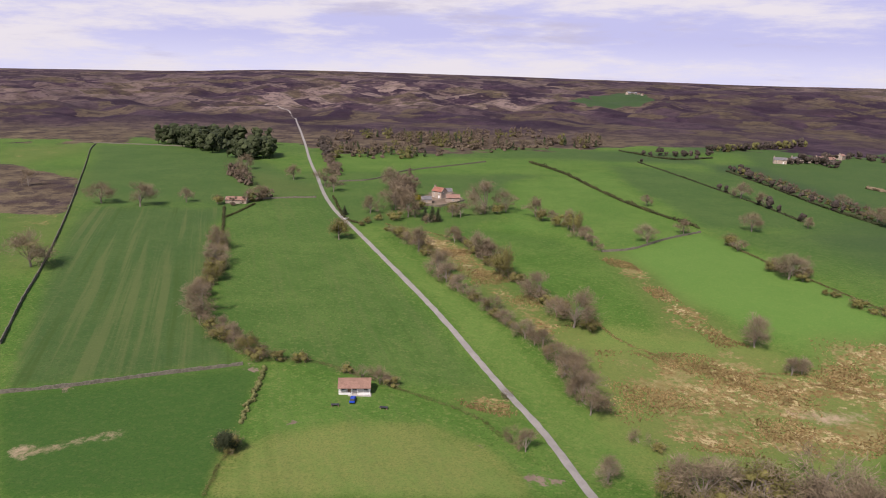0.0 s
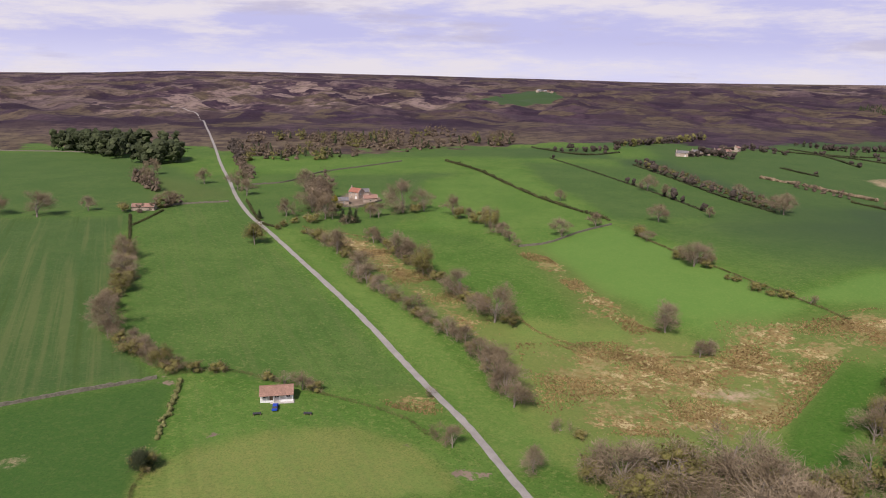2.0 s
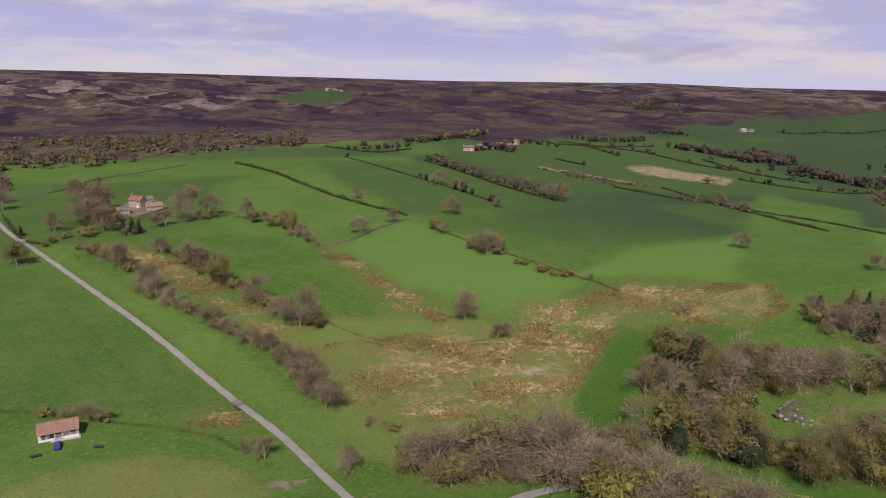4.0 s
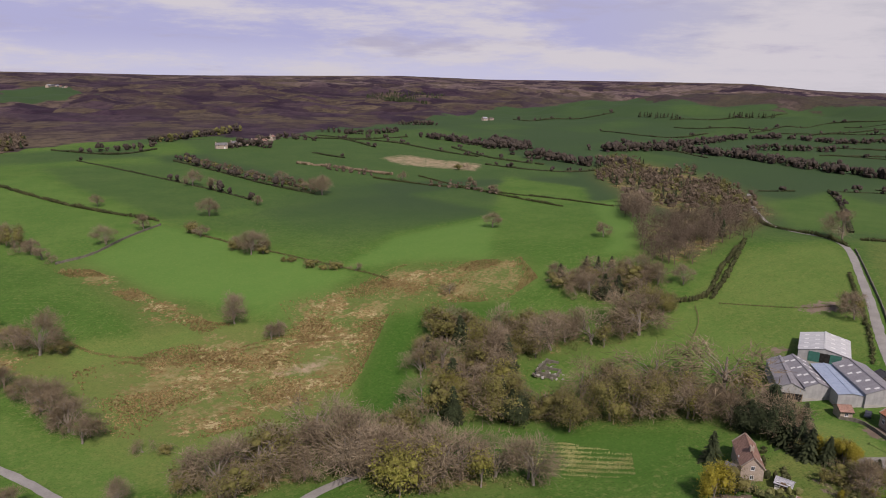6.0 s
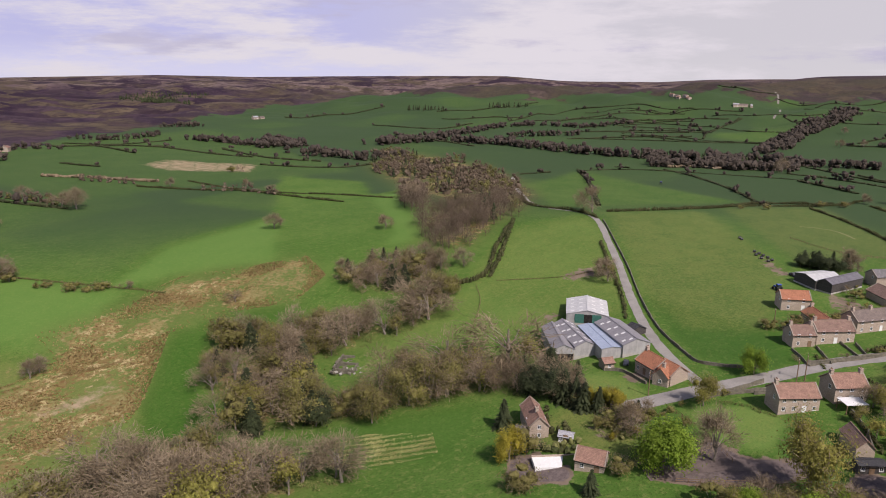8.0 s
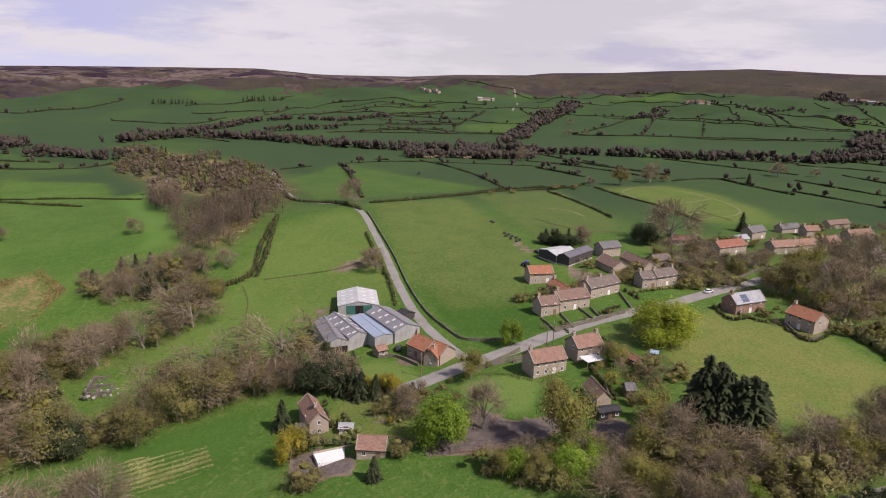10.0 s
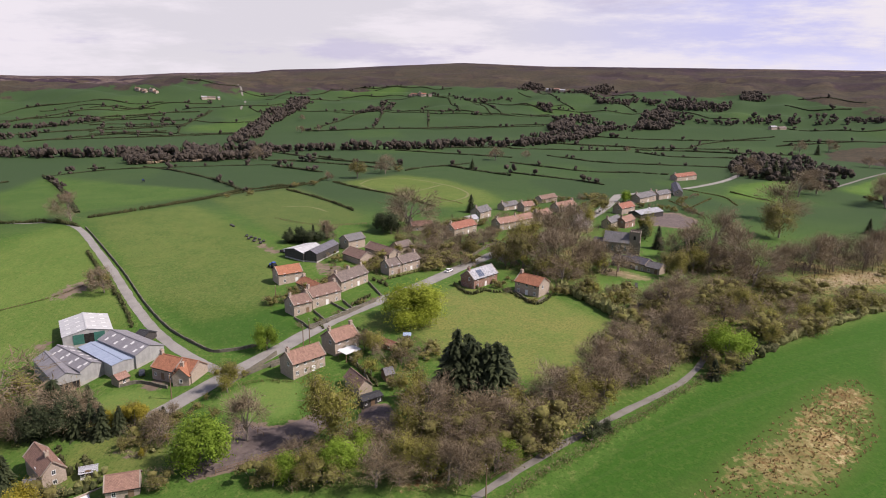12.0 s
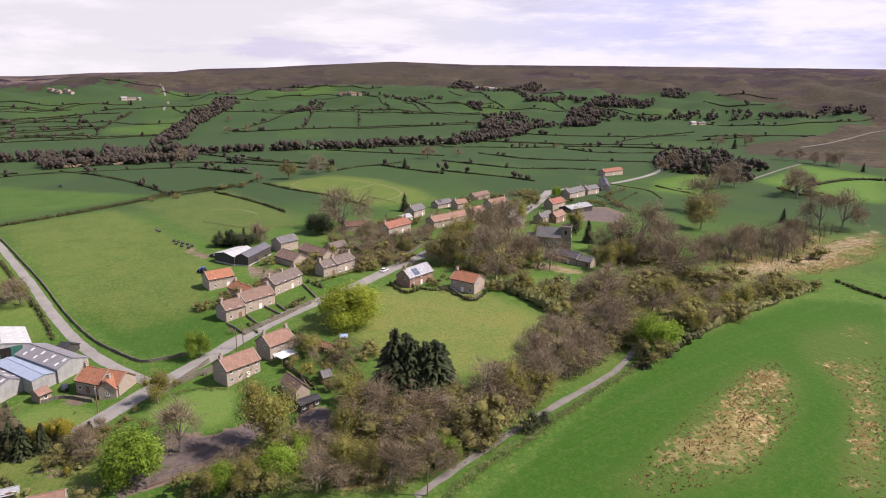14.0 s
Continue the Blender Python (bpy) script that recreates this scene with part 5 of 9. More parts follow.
house((1.6, 491.5), (11.5, 492.6), 6, 3, 2, fn_kind='farm_outbuilding', walls='stone', roof='pink', chimneys=0, windows=1)
house((-16.2, 485.8), (-8.9, 486.5), 6, 2.8, 1.8, fn_kind='farm_outbuilding', walls='stone', roof='grey', chimneys=0, windows=1)
house((-1.8, 515.9), (5.9, 516.8), 6, 3, 2, fn_kind='farm_outbuilding', walls='stone', roof='grey', chimneys=0, windows=0)
house((233.2, -3.4), (236.7, -9.8), 6.5, 4.05, 2.4, walls='stone', roof='brown', chimneys=2, windows=2)
house((238.2, -10.1), (244.8, -20.9), 7, 4.25, 2.6, walls='stone', roof='brown', chimneys=2, windows=3)
house((252.8, -21.8), (263.2, -33.4), 7, 4.25, 2.6, walls='stone', roof='greybrown', chimneys=3, windows=4)
house((267.7, 1.5), (271.1, -7.9), 7, 4.25, 2.4, walls='stone', roof='orange', chimneys=0, windows=2)
house((261.3, -5.2), (250.1, -11.1), 6, 2.8, 2, fn_kind='outbuilding', walls='stone', roof='orange', chimneys=1, windows=2)
house((186.2, -1.7), (191.8, -11.2), 7, 4.42, 2.6, walls='stone', roof='redbrown', chimneys=1, windows=4)
house((196.7, -14.6), (201.6, -22.4), 7, 4.42, 2.6, walls='stone', roof='redbrown', chimneys=2, windows=3)
house((269.2, -42.9), (272.2, -48.8), 6, 4.05, 2.2, walls='stone', roof='greybrown', chimneys=1, windows=2)
house((272.1, -49.0), (278.1, -57.7), 6.5, 4.25, 2.4, walls='stone', roof='greybrown', chimneys=2, windows=3)
house((243.0, -71.7), (250.2, -83.5), 7, 4.08, 2.8, walls='brick', roof='palegrey', chimneys=1, windows=3, solar=True)
house((235.4, -85.7), (226.9, -92.1), 7.5, 4.59, 2.4, walls='stone', roof='orange', chimneys=1, windows=3)
house((335.0, -87.6), (344.7, -102.4), 7, 4.25, 2.6, walls='stone', roof='red', chimneys=2, windows=4)
house((380.2, -115.0), (387.8, -124.1), 7, 4.25, 2.6, walls='stone', roof='grey', chimneys=1, windows=2)
house((348.0, -116.6), (353.6, -129.1), 7, 4.05, 2.4, walls='stone', roof='pink', chimneys=1, windows=3)
house((356.7, -130.3), (363.1, -142.4), 7, 4.05, 2.4, walls='stone', roof='pink', chimneys=1, windows=3)
house((369.2, -148.3), (376.8, -158.7), 7, 4.05, 2.4, walls='stone', roof='pink', chimneys=1, windows=2)
house((401.4, -150.2), (404.3, -158.3), 7, 4.05, 2.2, walls='stone', roof='redbrown', chimneys=1, windows=2)
house((398.3, -172.3), (406.8, -188.0), 7, 4.08, 2.4, walls='stone', roof='redbrown', chimneys=2, windows=3)
house((393.3, -213.5), (400.2, -226.5), 7, 4.25, 2.6, walls='stone', roof='red', chimneys=1, windows=2)
house((349.0, -183.4), (357.9, -194.7), 6, 4.05, 2.2, walls='stone', roof='grey', chimneys=1, windows=2)
house((434.1, -249.0), (444.9, -268.0), 8, 4.25, 2.6, walls='stone', roof='grey', chimneys=2, windows=3)
house((449.7, -273.3), (456.8, -287.5), 7, 4.05, 2.2, walls='stone', roof='grey', chimneys=1, windows=2)
house((552.9, -352.7), (563.3, -379.3), 8, 4.05, 2.4, walls='stone', roof='red', chimneys=1, windows=3)
house((350.8, -68.3), (351.1, -80.0), 6, 3, 2, fn_kind='bungalow', walls='stone', roof='pink', chimneys=1, windows=2)
house((314.0, -30.9), (319.4, -39.4), 7, 4.4, 2.2, fn_kind='barn', walls='stone', roof='grey', chimneys=0, windows=1)
house((306.9, -37.7), (291.3, -46.4), 6.5, 3, 2.2, fn_kind='barn', walls='stone', roof='brown', chimneys=0, windows=0)
house((298.3, -26.7), (287.1, -33.1), 8, 3, 2.4, fn_kind='barn', walls='stone', roof='brown', chimneys=0, windows=0)
house((269.2, -143.2), (265.1, -146.5), 5.5, 3, 1.8, fn_kind='village_hall', walls='stone', roof='slate', chimneys=0, windows=2)
house((266.1, -147.3), (256.4, -152.2), 6.5, 3.4, 2.0, fn_kind='village_hall', walls='stone', roof='slate', chimneys=0, windows=4)
house((256.3, -152.5), (250.5, -155.8), 5.5, 2.8, 1.8, fn_kind='village_hall', walls='stone', roof='grey', chimneys=0, windows=2)
house((169.8, -18.6), (171.3, -22.5), 8.5, 2.6, 2.0, fn_kind='garage', walls='stone', roof='brown', chimneys=0, windows=0, ridge='y')
house((163.0, -18.9), (165.5, -24.3), 3.0, 2.2, 0.5, fn_kind='garden_shed', walls='blacktimber', roof='felt', chimneys=0, windows=3)
house((175.2, -26.9), (175.8, -29.3), 3.5, 2.2, 1.2, fn_kind='garden_shed', walls='timber', roof='grey', chimneys=0, windows=1)
house((199.6, -27.4), (194.2, -31.5), 3, 1.8, 0.9, fn_kind='greenhouse', walls='timber', roof='red', chimneys=0, windows=3)
house((200.3, -36.5), (199.8, -38.4), 2.2, 1.9, 0.4, fn_kind='garden_shed', walls='timber', roof='blue', chimneys=0, windows=1)
house((380.7, -219.9), (388.4, -240.2), 10, 3, 1.6, fn_kind='open_shed', walls='blacktimber', roof='palegrey', chimneys=0, windows=0)
shed((233.1, 71.1), (237.6, 56.8), 17, 3.4, 1.7, walls='sheet', roof='sheetpale', door=1, lights=2)
shed((204.3, 66.2), (208.0, 59.9), 21, 4.2, 1.6, walls='sheet', roof='sheetgrey', door=0, lights=0, open_front=1)
shed((208.0, 59.9), (212.9, 54.1), 21, 4.2, 1.6, walls='sheet', roof='sheetgrey', door=0, lights=2)
shed((208.3, 51.1), (212.9, 45.3), 21, 4.0, 0.5, walls='sheet', roof='sheetblue', door=0, lights=0)
shed((212.1, 45.1), (218.6, 37.8), 21, 4.0, 1.8, walls='sheet', roof='sheetgrey', door=0)
shed((306.6, -1.6), (297.3, -9.3), 13, 4.0, 1.2, walls='blacktimber', roof='sheetpale', door=0)
shed((298.0, -9.8), (294.6, -14.9), 20, 4.2, 1.4, walls='blacktimber', roof='sheetdark', door=0)
house((203.6, 39.2), (198.4, 32.5), 8, 3.4, 2.6, fn_kind='farmhouse', walls='stone', roof='orange', chimneys=1, windows=3)
house((199.3, 32.3), (195.7, 27.2), 7, 3.2, 2.4, fn_kind='farmhouse', walls='stone', roof='orange', chimneys=0, windows=2)
house((202.2, 48.3), (204.5, 45.8), 4, 2.3, 1.0, fn_kind='garden_shed', walls='stone', roof='pink', chimneys=0, windows=1)
house((230.2, 48.9), (227.8, 45.8), 6, 2.4, 1.2, fn_kind='garden_shed', walls='blacktimber', roof='felt', chimneys=0, windows=0)
house((158.0, 56.6), (160.9, 52.2), 12, 4.05, 2.6, walls='stone', roof='redbrown', chimneys=1, windows=1, ridge='y')
house((147.0, 40.7), (147.6, 33.6), 6, 2.5, 2.2, fn_kind='garage', walls='stone', roof='redbrown', chimneys=0, windows=2)
house((157.4, 60.6), (157.5, 58.1), 3, 2.4, 1.2, fn_kind='garden_shed', walls='stone', roof='grey', chimneys=0, windows=1)
farmstead((1595.4, 151.0), (1609.0, 112.8), 'palegrey')
farmstead((1617.6, -304.8), (1558.2, -321.7), 'red')
farmstead((1552.7, -323.1), (1552.7, -346.2), 'red')
farmstead((1634.4, -654.1), (1607.8, -677.8), 'palegrey')
farmstead((1594.8, -674.0), (1583.5, -696.1), 'palegrey')
farmstead((1049.4, -845.5), (1056.9, -885.6), 'palegrey')
farmstead((1678.8, 302.5), (1623.2, 250.9), 'redbrown')
farmstead((483.6, 1880.1), (546.2, 1953.0), 'palegrey')
farmstead((1075.1, 997.3), (1103.1, 994.6), 'palegrey')
farmstead((365.5, 767.6), (384.9, 761.9), 'grey')
farmstead((391.4, 771.7), (415.9, 777.0), 'grey')
farmstead((425.2, 786.8), (477.7, 827.7), 'brown')
house((407.3, -139.0), (414.0, -151.0), 6, 3.0, 2.0, walls='stone', roof='grey', chimneys=1, windows=2)
house((435.9, -175.6), (443.8, -190.0), 6, 3, 2, fn_kind='barn', walls='stone', roof='brown', chimneys=0, windows=0)
house((351.2, -193.4), (358.7, -203.9), 6, 4.05, 2.4, walls='brick', roof='pink', chimneys=1, windows=2)
house((361.9, -102.5), (367.1, -110.0), 5, 3.2, 1.8, fn_kind='outbuilding', walls='whitewash', roof='palegrey', chimneys=0, windows=1)
house((302.5, -52.9), (307.0, -60.1), 6, 3.2, 2, fn_kind='barn', walls='stone', roof='greybrown', chimneys=0, windows=0)
house((504.1, -316.6), (467.5, -297.1), 6, 4.05, 2.0, walls='stone', roof='slate', chimneys=1, windows=2)
house((196.3, 32.5), (194.9, 27.8), 6, 3, 2.3, fn_kind='farmhouse', walls='stone', roof='orange', chimneys=1, windows=1, ridge='y')
house((159.0, 48.8), (159.6, 45.2), 3, 1.5, 0.8, fn_kind='greenhouse', walls='whitewash', roof='palegrey', chimneys=0, windows=3)


def church(a, b):
    m, long = frame_of(a, b, 8)
    root = empty("church", m, "dark sandstone village church with a square west tower", "church")
    part("nave_wall", gable_walls(long, 8, 5.8, 4.2, "x"), M["churchstone"], root)
    for side in (False, True):
        roof_slope(root, 8, long, 5.8, 4.2, "x", side, "grey", long=long, depth=8)
    for k in range(4):
        add_window(root, Matrix.Translation((long * (k + 0.5) / 4, -0.012, 1.8)), 0.9, 2.4)
        bt = part("buttress", boxes((-0.3, 0.3, -0.9, 0, -1, 2.6), (-0.3, 0.3, -0.5, 0, 2.6, 4.2)), M["churchstone"], root)
        bt.location = (long * k / 4 + 0.4, 0, 0)
    part("chancel_wall", boxes((-5, 0, 1.2, 6.8, -1.5, 4.4)), M["churchstone"], root)
    bm = bmesh.new()
    prism(bm, [(0.9, 4.42), (7.1, 4.42), (4, 6.6)], -5.3, 0.0)
    bmesh.ops.transform(bm, matrix=Matrix(((0, 1, 0, 0), (1, 0, 0, 0), (0, 0, 1, 0), (0, 0, 0, 1))), verts=bm.verts)
    part("chancel_roof", bm, M["slate"], root)
    tower = part("tower", boxes((0, 5, 0, 5, -1.5, 10.4), (-0.15, 5.15, -0.15, 5.15, 10.4, 10.65), (-0.15, 5.15, -0.15, 0.2, 10.65, 11.1), (-0.15, 5.15, 4.8, 5.15, 10.65, 11.1),
                                 (-0.15, 0.2, 0.2, 4.8, 10.65, 11.1), (4.8, 5.15, 0.2, 4.8, 10.65, 11.1)), M["churchstone"], root)
    tower.location = (long, 1.5, 0)
    for k in range(5):
        for y in (-0.15, 4.8):
            part("merlon", boxes((0, 0.6, 0, 0.35, 11.1, 11.7)), M["churchstone"], tower).location = (-0.1 + k * 1.15, y, 0)
    for mm in (Matrix.Translation((2.5, -0.02, 7.4)), pose(5.02, 2.5, 7.4, 0, 0, 90)):
        lv = part("belfry_louvre", boxes((-0.5, 0.5, -0.06, 0.04, 0, 1.8)), M["void"], tower)
        lv.matrix_basis = mm
    for x in (0, 5):
        part("tower_buttress", boxes((-0.4, 0.4, -0.7, 0, -1, 6.5)), M["churchstone"], tower).location = (x, 0, 0)


church((295.6, -152.2), (288.9, -161.7))


def car(x, y, turn, paint, label):
    root = empty("car", pose(x, y, ground_at(x, y) + 0.1, 0, 0, turn), label, "car")
    bm = boxes((-2.1, 2.1, -0.85, 0.85, 0.3, 0.85))
    bmesh.ops.bevel(bm, geom=list(bm.edges), offset=0.12, segments=2, affect="EDGES")
    part("body", bm, M[paint], root)
    bm = bmesh.new()
    prism(bm, [(-1.5, 0.83), (1.2, 0.83), (0.5, 1.42), (-1.1, 1.42)], -0.72, 0.72)
    cab = part("cabin", bm, M["glass"], root)
    part("roof_panel", boxes((-1.08, 0.48, -0.66, 0.66, 1.42, 1.46)), M[paint], cab)
    for wx in (-1.35, 1.35):
        for wy in (-0.8, 0.8):
            bm = bmesh.new()
            bmesh.ops.create_cone(bm, cap_ends=True, segments=12, radius1=0.32, radius2=0.32, depth=0.22, matrix=pose(0, 0, 0, 90))
            wh = part("wheel", bm, M["rubber"], root)
            wh.location = (wx, wy, 0.32)
    return root


def utility_pole(x, y, height):
    root = empty("utility_pole", pose(x, y, ground_at(x, y)), "weathered timber utility pole with a crossarm", "pole")
    bm = bmesh.new()
    bmesh.ops.create_cone(bm, cap_ends=True, segments=8, radius1=0.16, radius2=0.11, depth=height, matrix=pose(0, 0, height / 2 - 0.2))
    part("shaft", bm, M["timber"], root)
    arm = part("crossarm", boxes((-0.9, 0.9, -0.06, 0.06, height - 0.7, height - 0.56)), M["timber"], root)
    for dx in (-0.75, 0.0, 0.75):
        bm = bmesh.new()
        bmesh.ops.create_cone(bm, cap_ends=True, segments=6, radius1=0.05, radius2=0.07, depth=0.2)
        part("insulator", bm, M["white"], arm).location = (dx, 0, height - 0.46)


def silage_bale(x, y):
    root = empty("silage_bale", pose(x, y, ground_at(x, y) + 0.6, 0, 0, 25), "round silage bale in black plastic wrap", "bale", "wrapped bales")
    bm = bmesh.new()
    bmesh.ops.create_cone(bm, cap_ends=True, segments=14, radius1=0.65, radius2=0.65, depth=1.3, matrix=pose(0, 0, 0, 90))
    bmesh.ops.bevel(bm, geom=[e for e in bm.edges if e.calc_face_angle(0) > 1.2], offset=0.15, segments=2, affect="EDGES")
    part("wrap", bm, M["wrap"], root)


def tractor(x, y, turn):
    root = empty("tractor", pose(x, y, ground_at(x, y), 0, 0, turn), "blue farm tractor parked on grass", "tractor")
    part("bonnet", boxes((0.3, 2.1, -0.4, 0.4, 0.8, 1.5), (2.0, 2.25, -0.35, 0.35, 0.7, 1.2)), M["car_blue"], root)
    cab = part("cab", boxes((-1.1, 0.3, -0.7, 0.7, 1.0, 2.4)), M["glass"], root)
    part("cab_roof", boxes((-1.2, 0.4, -0.8, 0.8, 2.4, 2.55)), M["car_blue"], cab)
    for wx, r, w in ((-0.6, 0.85, 0.45), (1.6, 0.55, 0.32)):
        for wy in (-0.95, 0.95):
            bm = bmesh.new()
            bmesh.ops.create_cone(bm, cap_ends=True, segments=16, radius1=r, radius2=r, depth=w, matrix=pose(0, 0, 0, 90))
            part("wheel", bm, M["rubber"], root).location = (wx, wy, r)


def bench_table(x, y, turn, half=3.2):
    root = empty("bench_table", pose(x, y, ground_at(x, y) + 0.05, 0, 0, turn), "long low dark-topped bench table standing on grass", "table", "low tables on grass")
    part("top", boxes((-half, half, -0.55, 0.55, 0.55, 0.65)), M["felt"], root)
    for sx in (0.3 - half, half - 0.3):
        part("leg", boxes((sx - 0.1, sx + 0.1, -0.45, 0.45, -0.15, 0.55)), M["timber"], root)


def terrace_slab(x, y, turn, long, wide):
    root = empty("patio", pose(x, y, ground_at(x, y), 0, 0, turn), "bright white concrete patio beside the drive", "patio")
    part("slab", boxes((-long / 2, long / 2, -wide / 2, wide / 2, -0.8, 0.22)), M["white"], root)
    part("low_wall", boxes((-long / 2, long / 2, wide / 2 - 0.25, wide / 2, 0.22, 0.7)), M["stone"], root)


def ruin(x, y):
    root = empty("ruined_barn", pose(x, y, ground_at(x, y), 0, 0, 20), "roofless stone ruin with heaps of tumbled rubble", "ruin")
    rng = random.Random(4)
    part("wall", boxes((-6, 6, 3.2, 3.8, -1, 1.8), (-6, -5.4, -3, 3.2, -1, 1.2), (5.4, 6, -1, 3.2, -1, 1.4), (-6, 1, -3.6, -3, -1, 0.9), (0, 0.6, -3, 3.2, -1, 1.0)), M["drystone"], root)
    for k in range(110):
        s = rng.uniform(0.2, 0.6)
        bm = boxes((-s, s, -s * 0.7, s * 0.7, -0.3, s * 0.8))
        st = part("stone", bm, M["drystone"] if k % 3 else M["concrete"], root)
        st.matrix_basis = pose(rng.uniform(-8, 8), rng.uniform(-6.5, 5), 0, rng.uniform(-15, 15), rng.uniform(-15, 15), rng.uniform(0, 180))


def carport(x, y, turn):
    root = empty("carport", pose(x, y, ground_at(x, y), 0, 0, turn), "open carport with a flat white roof", "carport")
    part("roof", boxes((-3, 3, -2.2, 2.2, 2.4, 2.55)), M["white"], root)
    for sx in (-2.8, 2.8):
        for sy in (-2, 2):
            part("post", boxes((sx - 0.08, sx + 0.08, sy - 0.08, sy + 0.08, -0.5, 2.4)), M["timber"], root)


def field_gate(x, y, turn):
    root = empty("field_gate", pose(x, y, ground_at(x, y), 0, 0, turn), "pale timber five-bar field gate, shut", "gate")
    for k in range(5):
        part("bar", boxes((-1.6, 1.6, -0.03, 0.03, 0.2 + 0.24 * k, 0.3 + 0.24 * k)), M["white"], root)
    for sx in (-1.75, 1.75):
        part("post", boxes((sx - 0.12, sx + 0.12, -0.12, 0.12, -0.4, 1.5)), M["timber"], root)


car(-28.0, 201.7, 90, "car_blue", "small blue car parked on grass before the pavilion")
car(269.0, -68.2, -50, "car_white", "white van-like car parked on the village street")
utility_pole(206.0, -5.4, 8.5)
utility_pole(209.2, -7.5, 8.5)
utility_pole(120.0, -39.3, 8.0)
utility_pole(249.5, -135.4, 7.5)
utility_pole(189.1, 32.0, 8.0)
utility_pole(249.9, 2.8, 7)
silage_bale(346.7, 16.3)
silage_bale(343.9, 14.2)
silage_bale(341.2, 12.2)
silage_bale(338.4, 10.1)
silage_bale(334.7, 8.1)
silage_bale(340.8, 15.2)
silage_bale(335.8, 12.6)
silage_bale(331.8, 9.5)
tractor(291.4, 3.7, 40)
bench_table(236.4, -134.4, -28)
bench_table(234.2, -136.1, -28)
bench_table(-33.1, 198.0, 5, 1.3)
bench_table(-17.6, 197.8, -8, 1.3)
terrace_slab(149.6, 46.0, -58, 12, 5)
ruin(189.8, 139.0)
carport(194.7, -18.7, -58)
car(314.1, -1.1, 30, "car_dark", "dark car parked by the farm sheds")
car(207.7, 42.9, 10, "car_dark", "dark car on the farmhouse drive")
car(411.3, -243.7, -60, "car_white", "white car by the yard at the village end")
field_gate(-63.2, 433.4, 10)
tractor(618.5, 110.4, 10)
silage_bale(373.0, 25.2)
silage_bale(369.9, 24.0)

# ---- hedges and field walls ----
stone_wall(1.2, [(-161.4, 233.1), (-180.1, 278.7), (-193.8, 315.6), (-222.5, 386.1), (-263.7, 480.3), (-337.1, 642.3), (-384.6, 745.6), (-404.3, 797.8)])
stone_wall(1.2, [(-138.6, 196.7), (-120.8, 203.2), (-100.9, 212.4), (-84.2, 219.3), (-70.2, 225.2)])
stone_wall(1.2, [(-87.8, 566.4), (-61.1, 581.1), (-35.2, 633.6), (6.9, 674.1), (42.1, 708.4)])
stone_wall(1.2, [(-412.5, 807.8), (-324.0, 793.4), (-246.1, 772.9)])
stone_wall(1.2, [(-94.1, 498.2), (-125.6, 491.3), (-138.4, 478.3)])
stone_wall(1.2, [(88.4, 370.6), (107.4, 376.6), (134.0, 399.4), (160.0, 417.1)])
stone_wall(0.9, [(379.4, 97.6), (335.2, 79.7), (296.3, 63.5), (263.3, 50.7), (237.0, 38.5), (219.2, 26.6), (213.7, 21.6), (213.0, 12.5), (215.2, 3.3)])
stone_wall(1.2, [(221.6, -8.1), (226.0, -15.8), (239.0, -33.0)])
stone_wall(1.2, [(193.3, 13.9), (199.9, 1.4)])
stone_wall(0.9, [(236.2, -85.5), (220.6, -87.6), (225.4, -94.0)])
stone_wall(1.2, [(281.8, -76.7), (315.1, -103.2), (300.7, -110.0)])
stone_wall(1.2, [(190.6, 16.5), (195.9, 11.2), (204.8, 2.9)])
hedge("hedge", 1.5, 1.4, [(-149.6, 458.7), (-135.2, 410.6), (-128.5, 385.9)])
hedge("hedge", 1.2, 1.4, [(-140.0, 431.7), (-135.3, 453.2), (-132.5, 471.2)])
hedge("budding", 1.8, 2.2, [(-61.9, 224.1), (-60.3, 206.9), (-59.8, 195.2), (-59.4, 184.6)])
hedge("rough", 1.0, 1.0, [(-57.9, 168.8), (-58.3, 160.3), (-57.7, 147.6)])
hedge("rough", 1.3, 1.6, [(-63.0, 228.7), (-49.2, 230.9), (-35.9, 224.2), (-14.9, 212.2), (0.5, 203.5), (13.0, 194.2), (19.4, 184.9)])
hedge("bare", 4.2, 6, [(-32.8, 410.0), (-7.3, 361.7), (4.8, 317.8), (19.6, 287.1), (32.2, 262.4), (42.8, 239.8), (49.5, 207.7)])
hedge("bare", 2.4, 4, [(5.3, 407.5), (20.4, 359.7), (33.1, 328.5), (46.3, 299.6), (61.2, 268.7)])
hedge("bare", 4.2, 6, [(-129.1, 385.8), (-114.7, 335.7), (-107.1, 288.4), (-97.2, 263.2), (-83.1, 247.3), (-70.1, 231.9)])
hedge("bare", 2.5, 3, [(-35.6, 222.9), (-27.4, 221.0), (-17.0, 214.4)])
hedge("hedge", 1.5, 1.4, [(-81.8, 499.3), (-64.8, 439.2), (-51.6, 421.8)])
hedge("hedge", 2.4, 2.4, [(87.4, 710.8), (110.3, 639.7), (124.8, 554.5), (139.0, 491.7), (162.7, 428.7)])
hedge("rough", 1.0, 1.2, [(165.5, 390.8), (173.6, 354.2), (186.1, 312.3), (194.2, 286.1), (200.1, 269.3), (204.5, 251.6)])
hedge("hedge", 0.9, 1.0, [(206.1, 735.2), (227.8, 594.3), (239.3, 505.5), (243.2, 456.3)])
hedge("hedge", 2, 2, [(210.8, 836.3), (251.4, 767.5), (304.9, 790.2)])
hedge("bare", 2.5, 2.5, [(382.4, 616.4), (404.2, 565.5), (419.6, 511.7)])
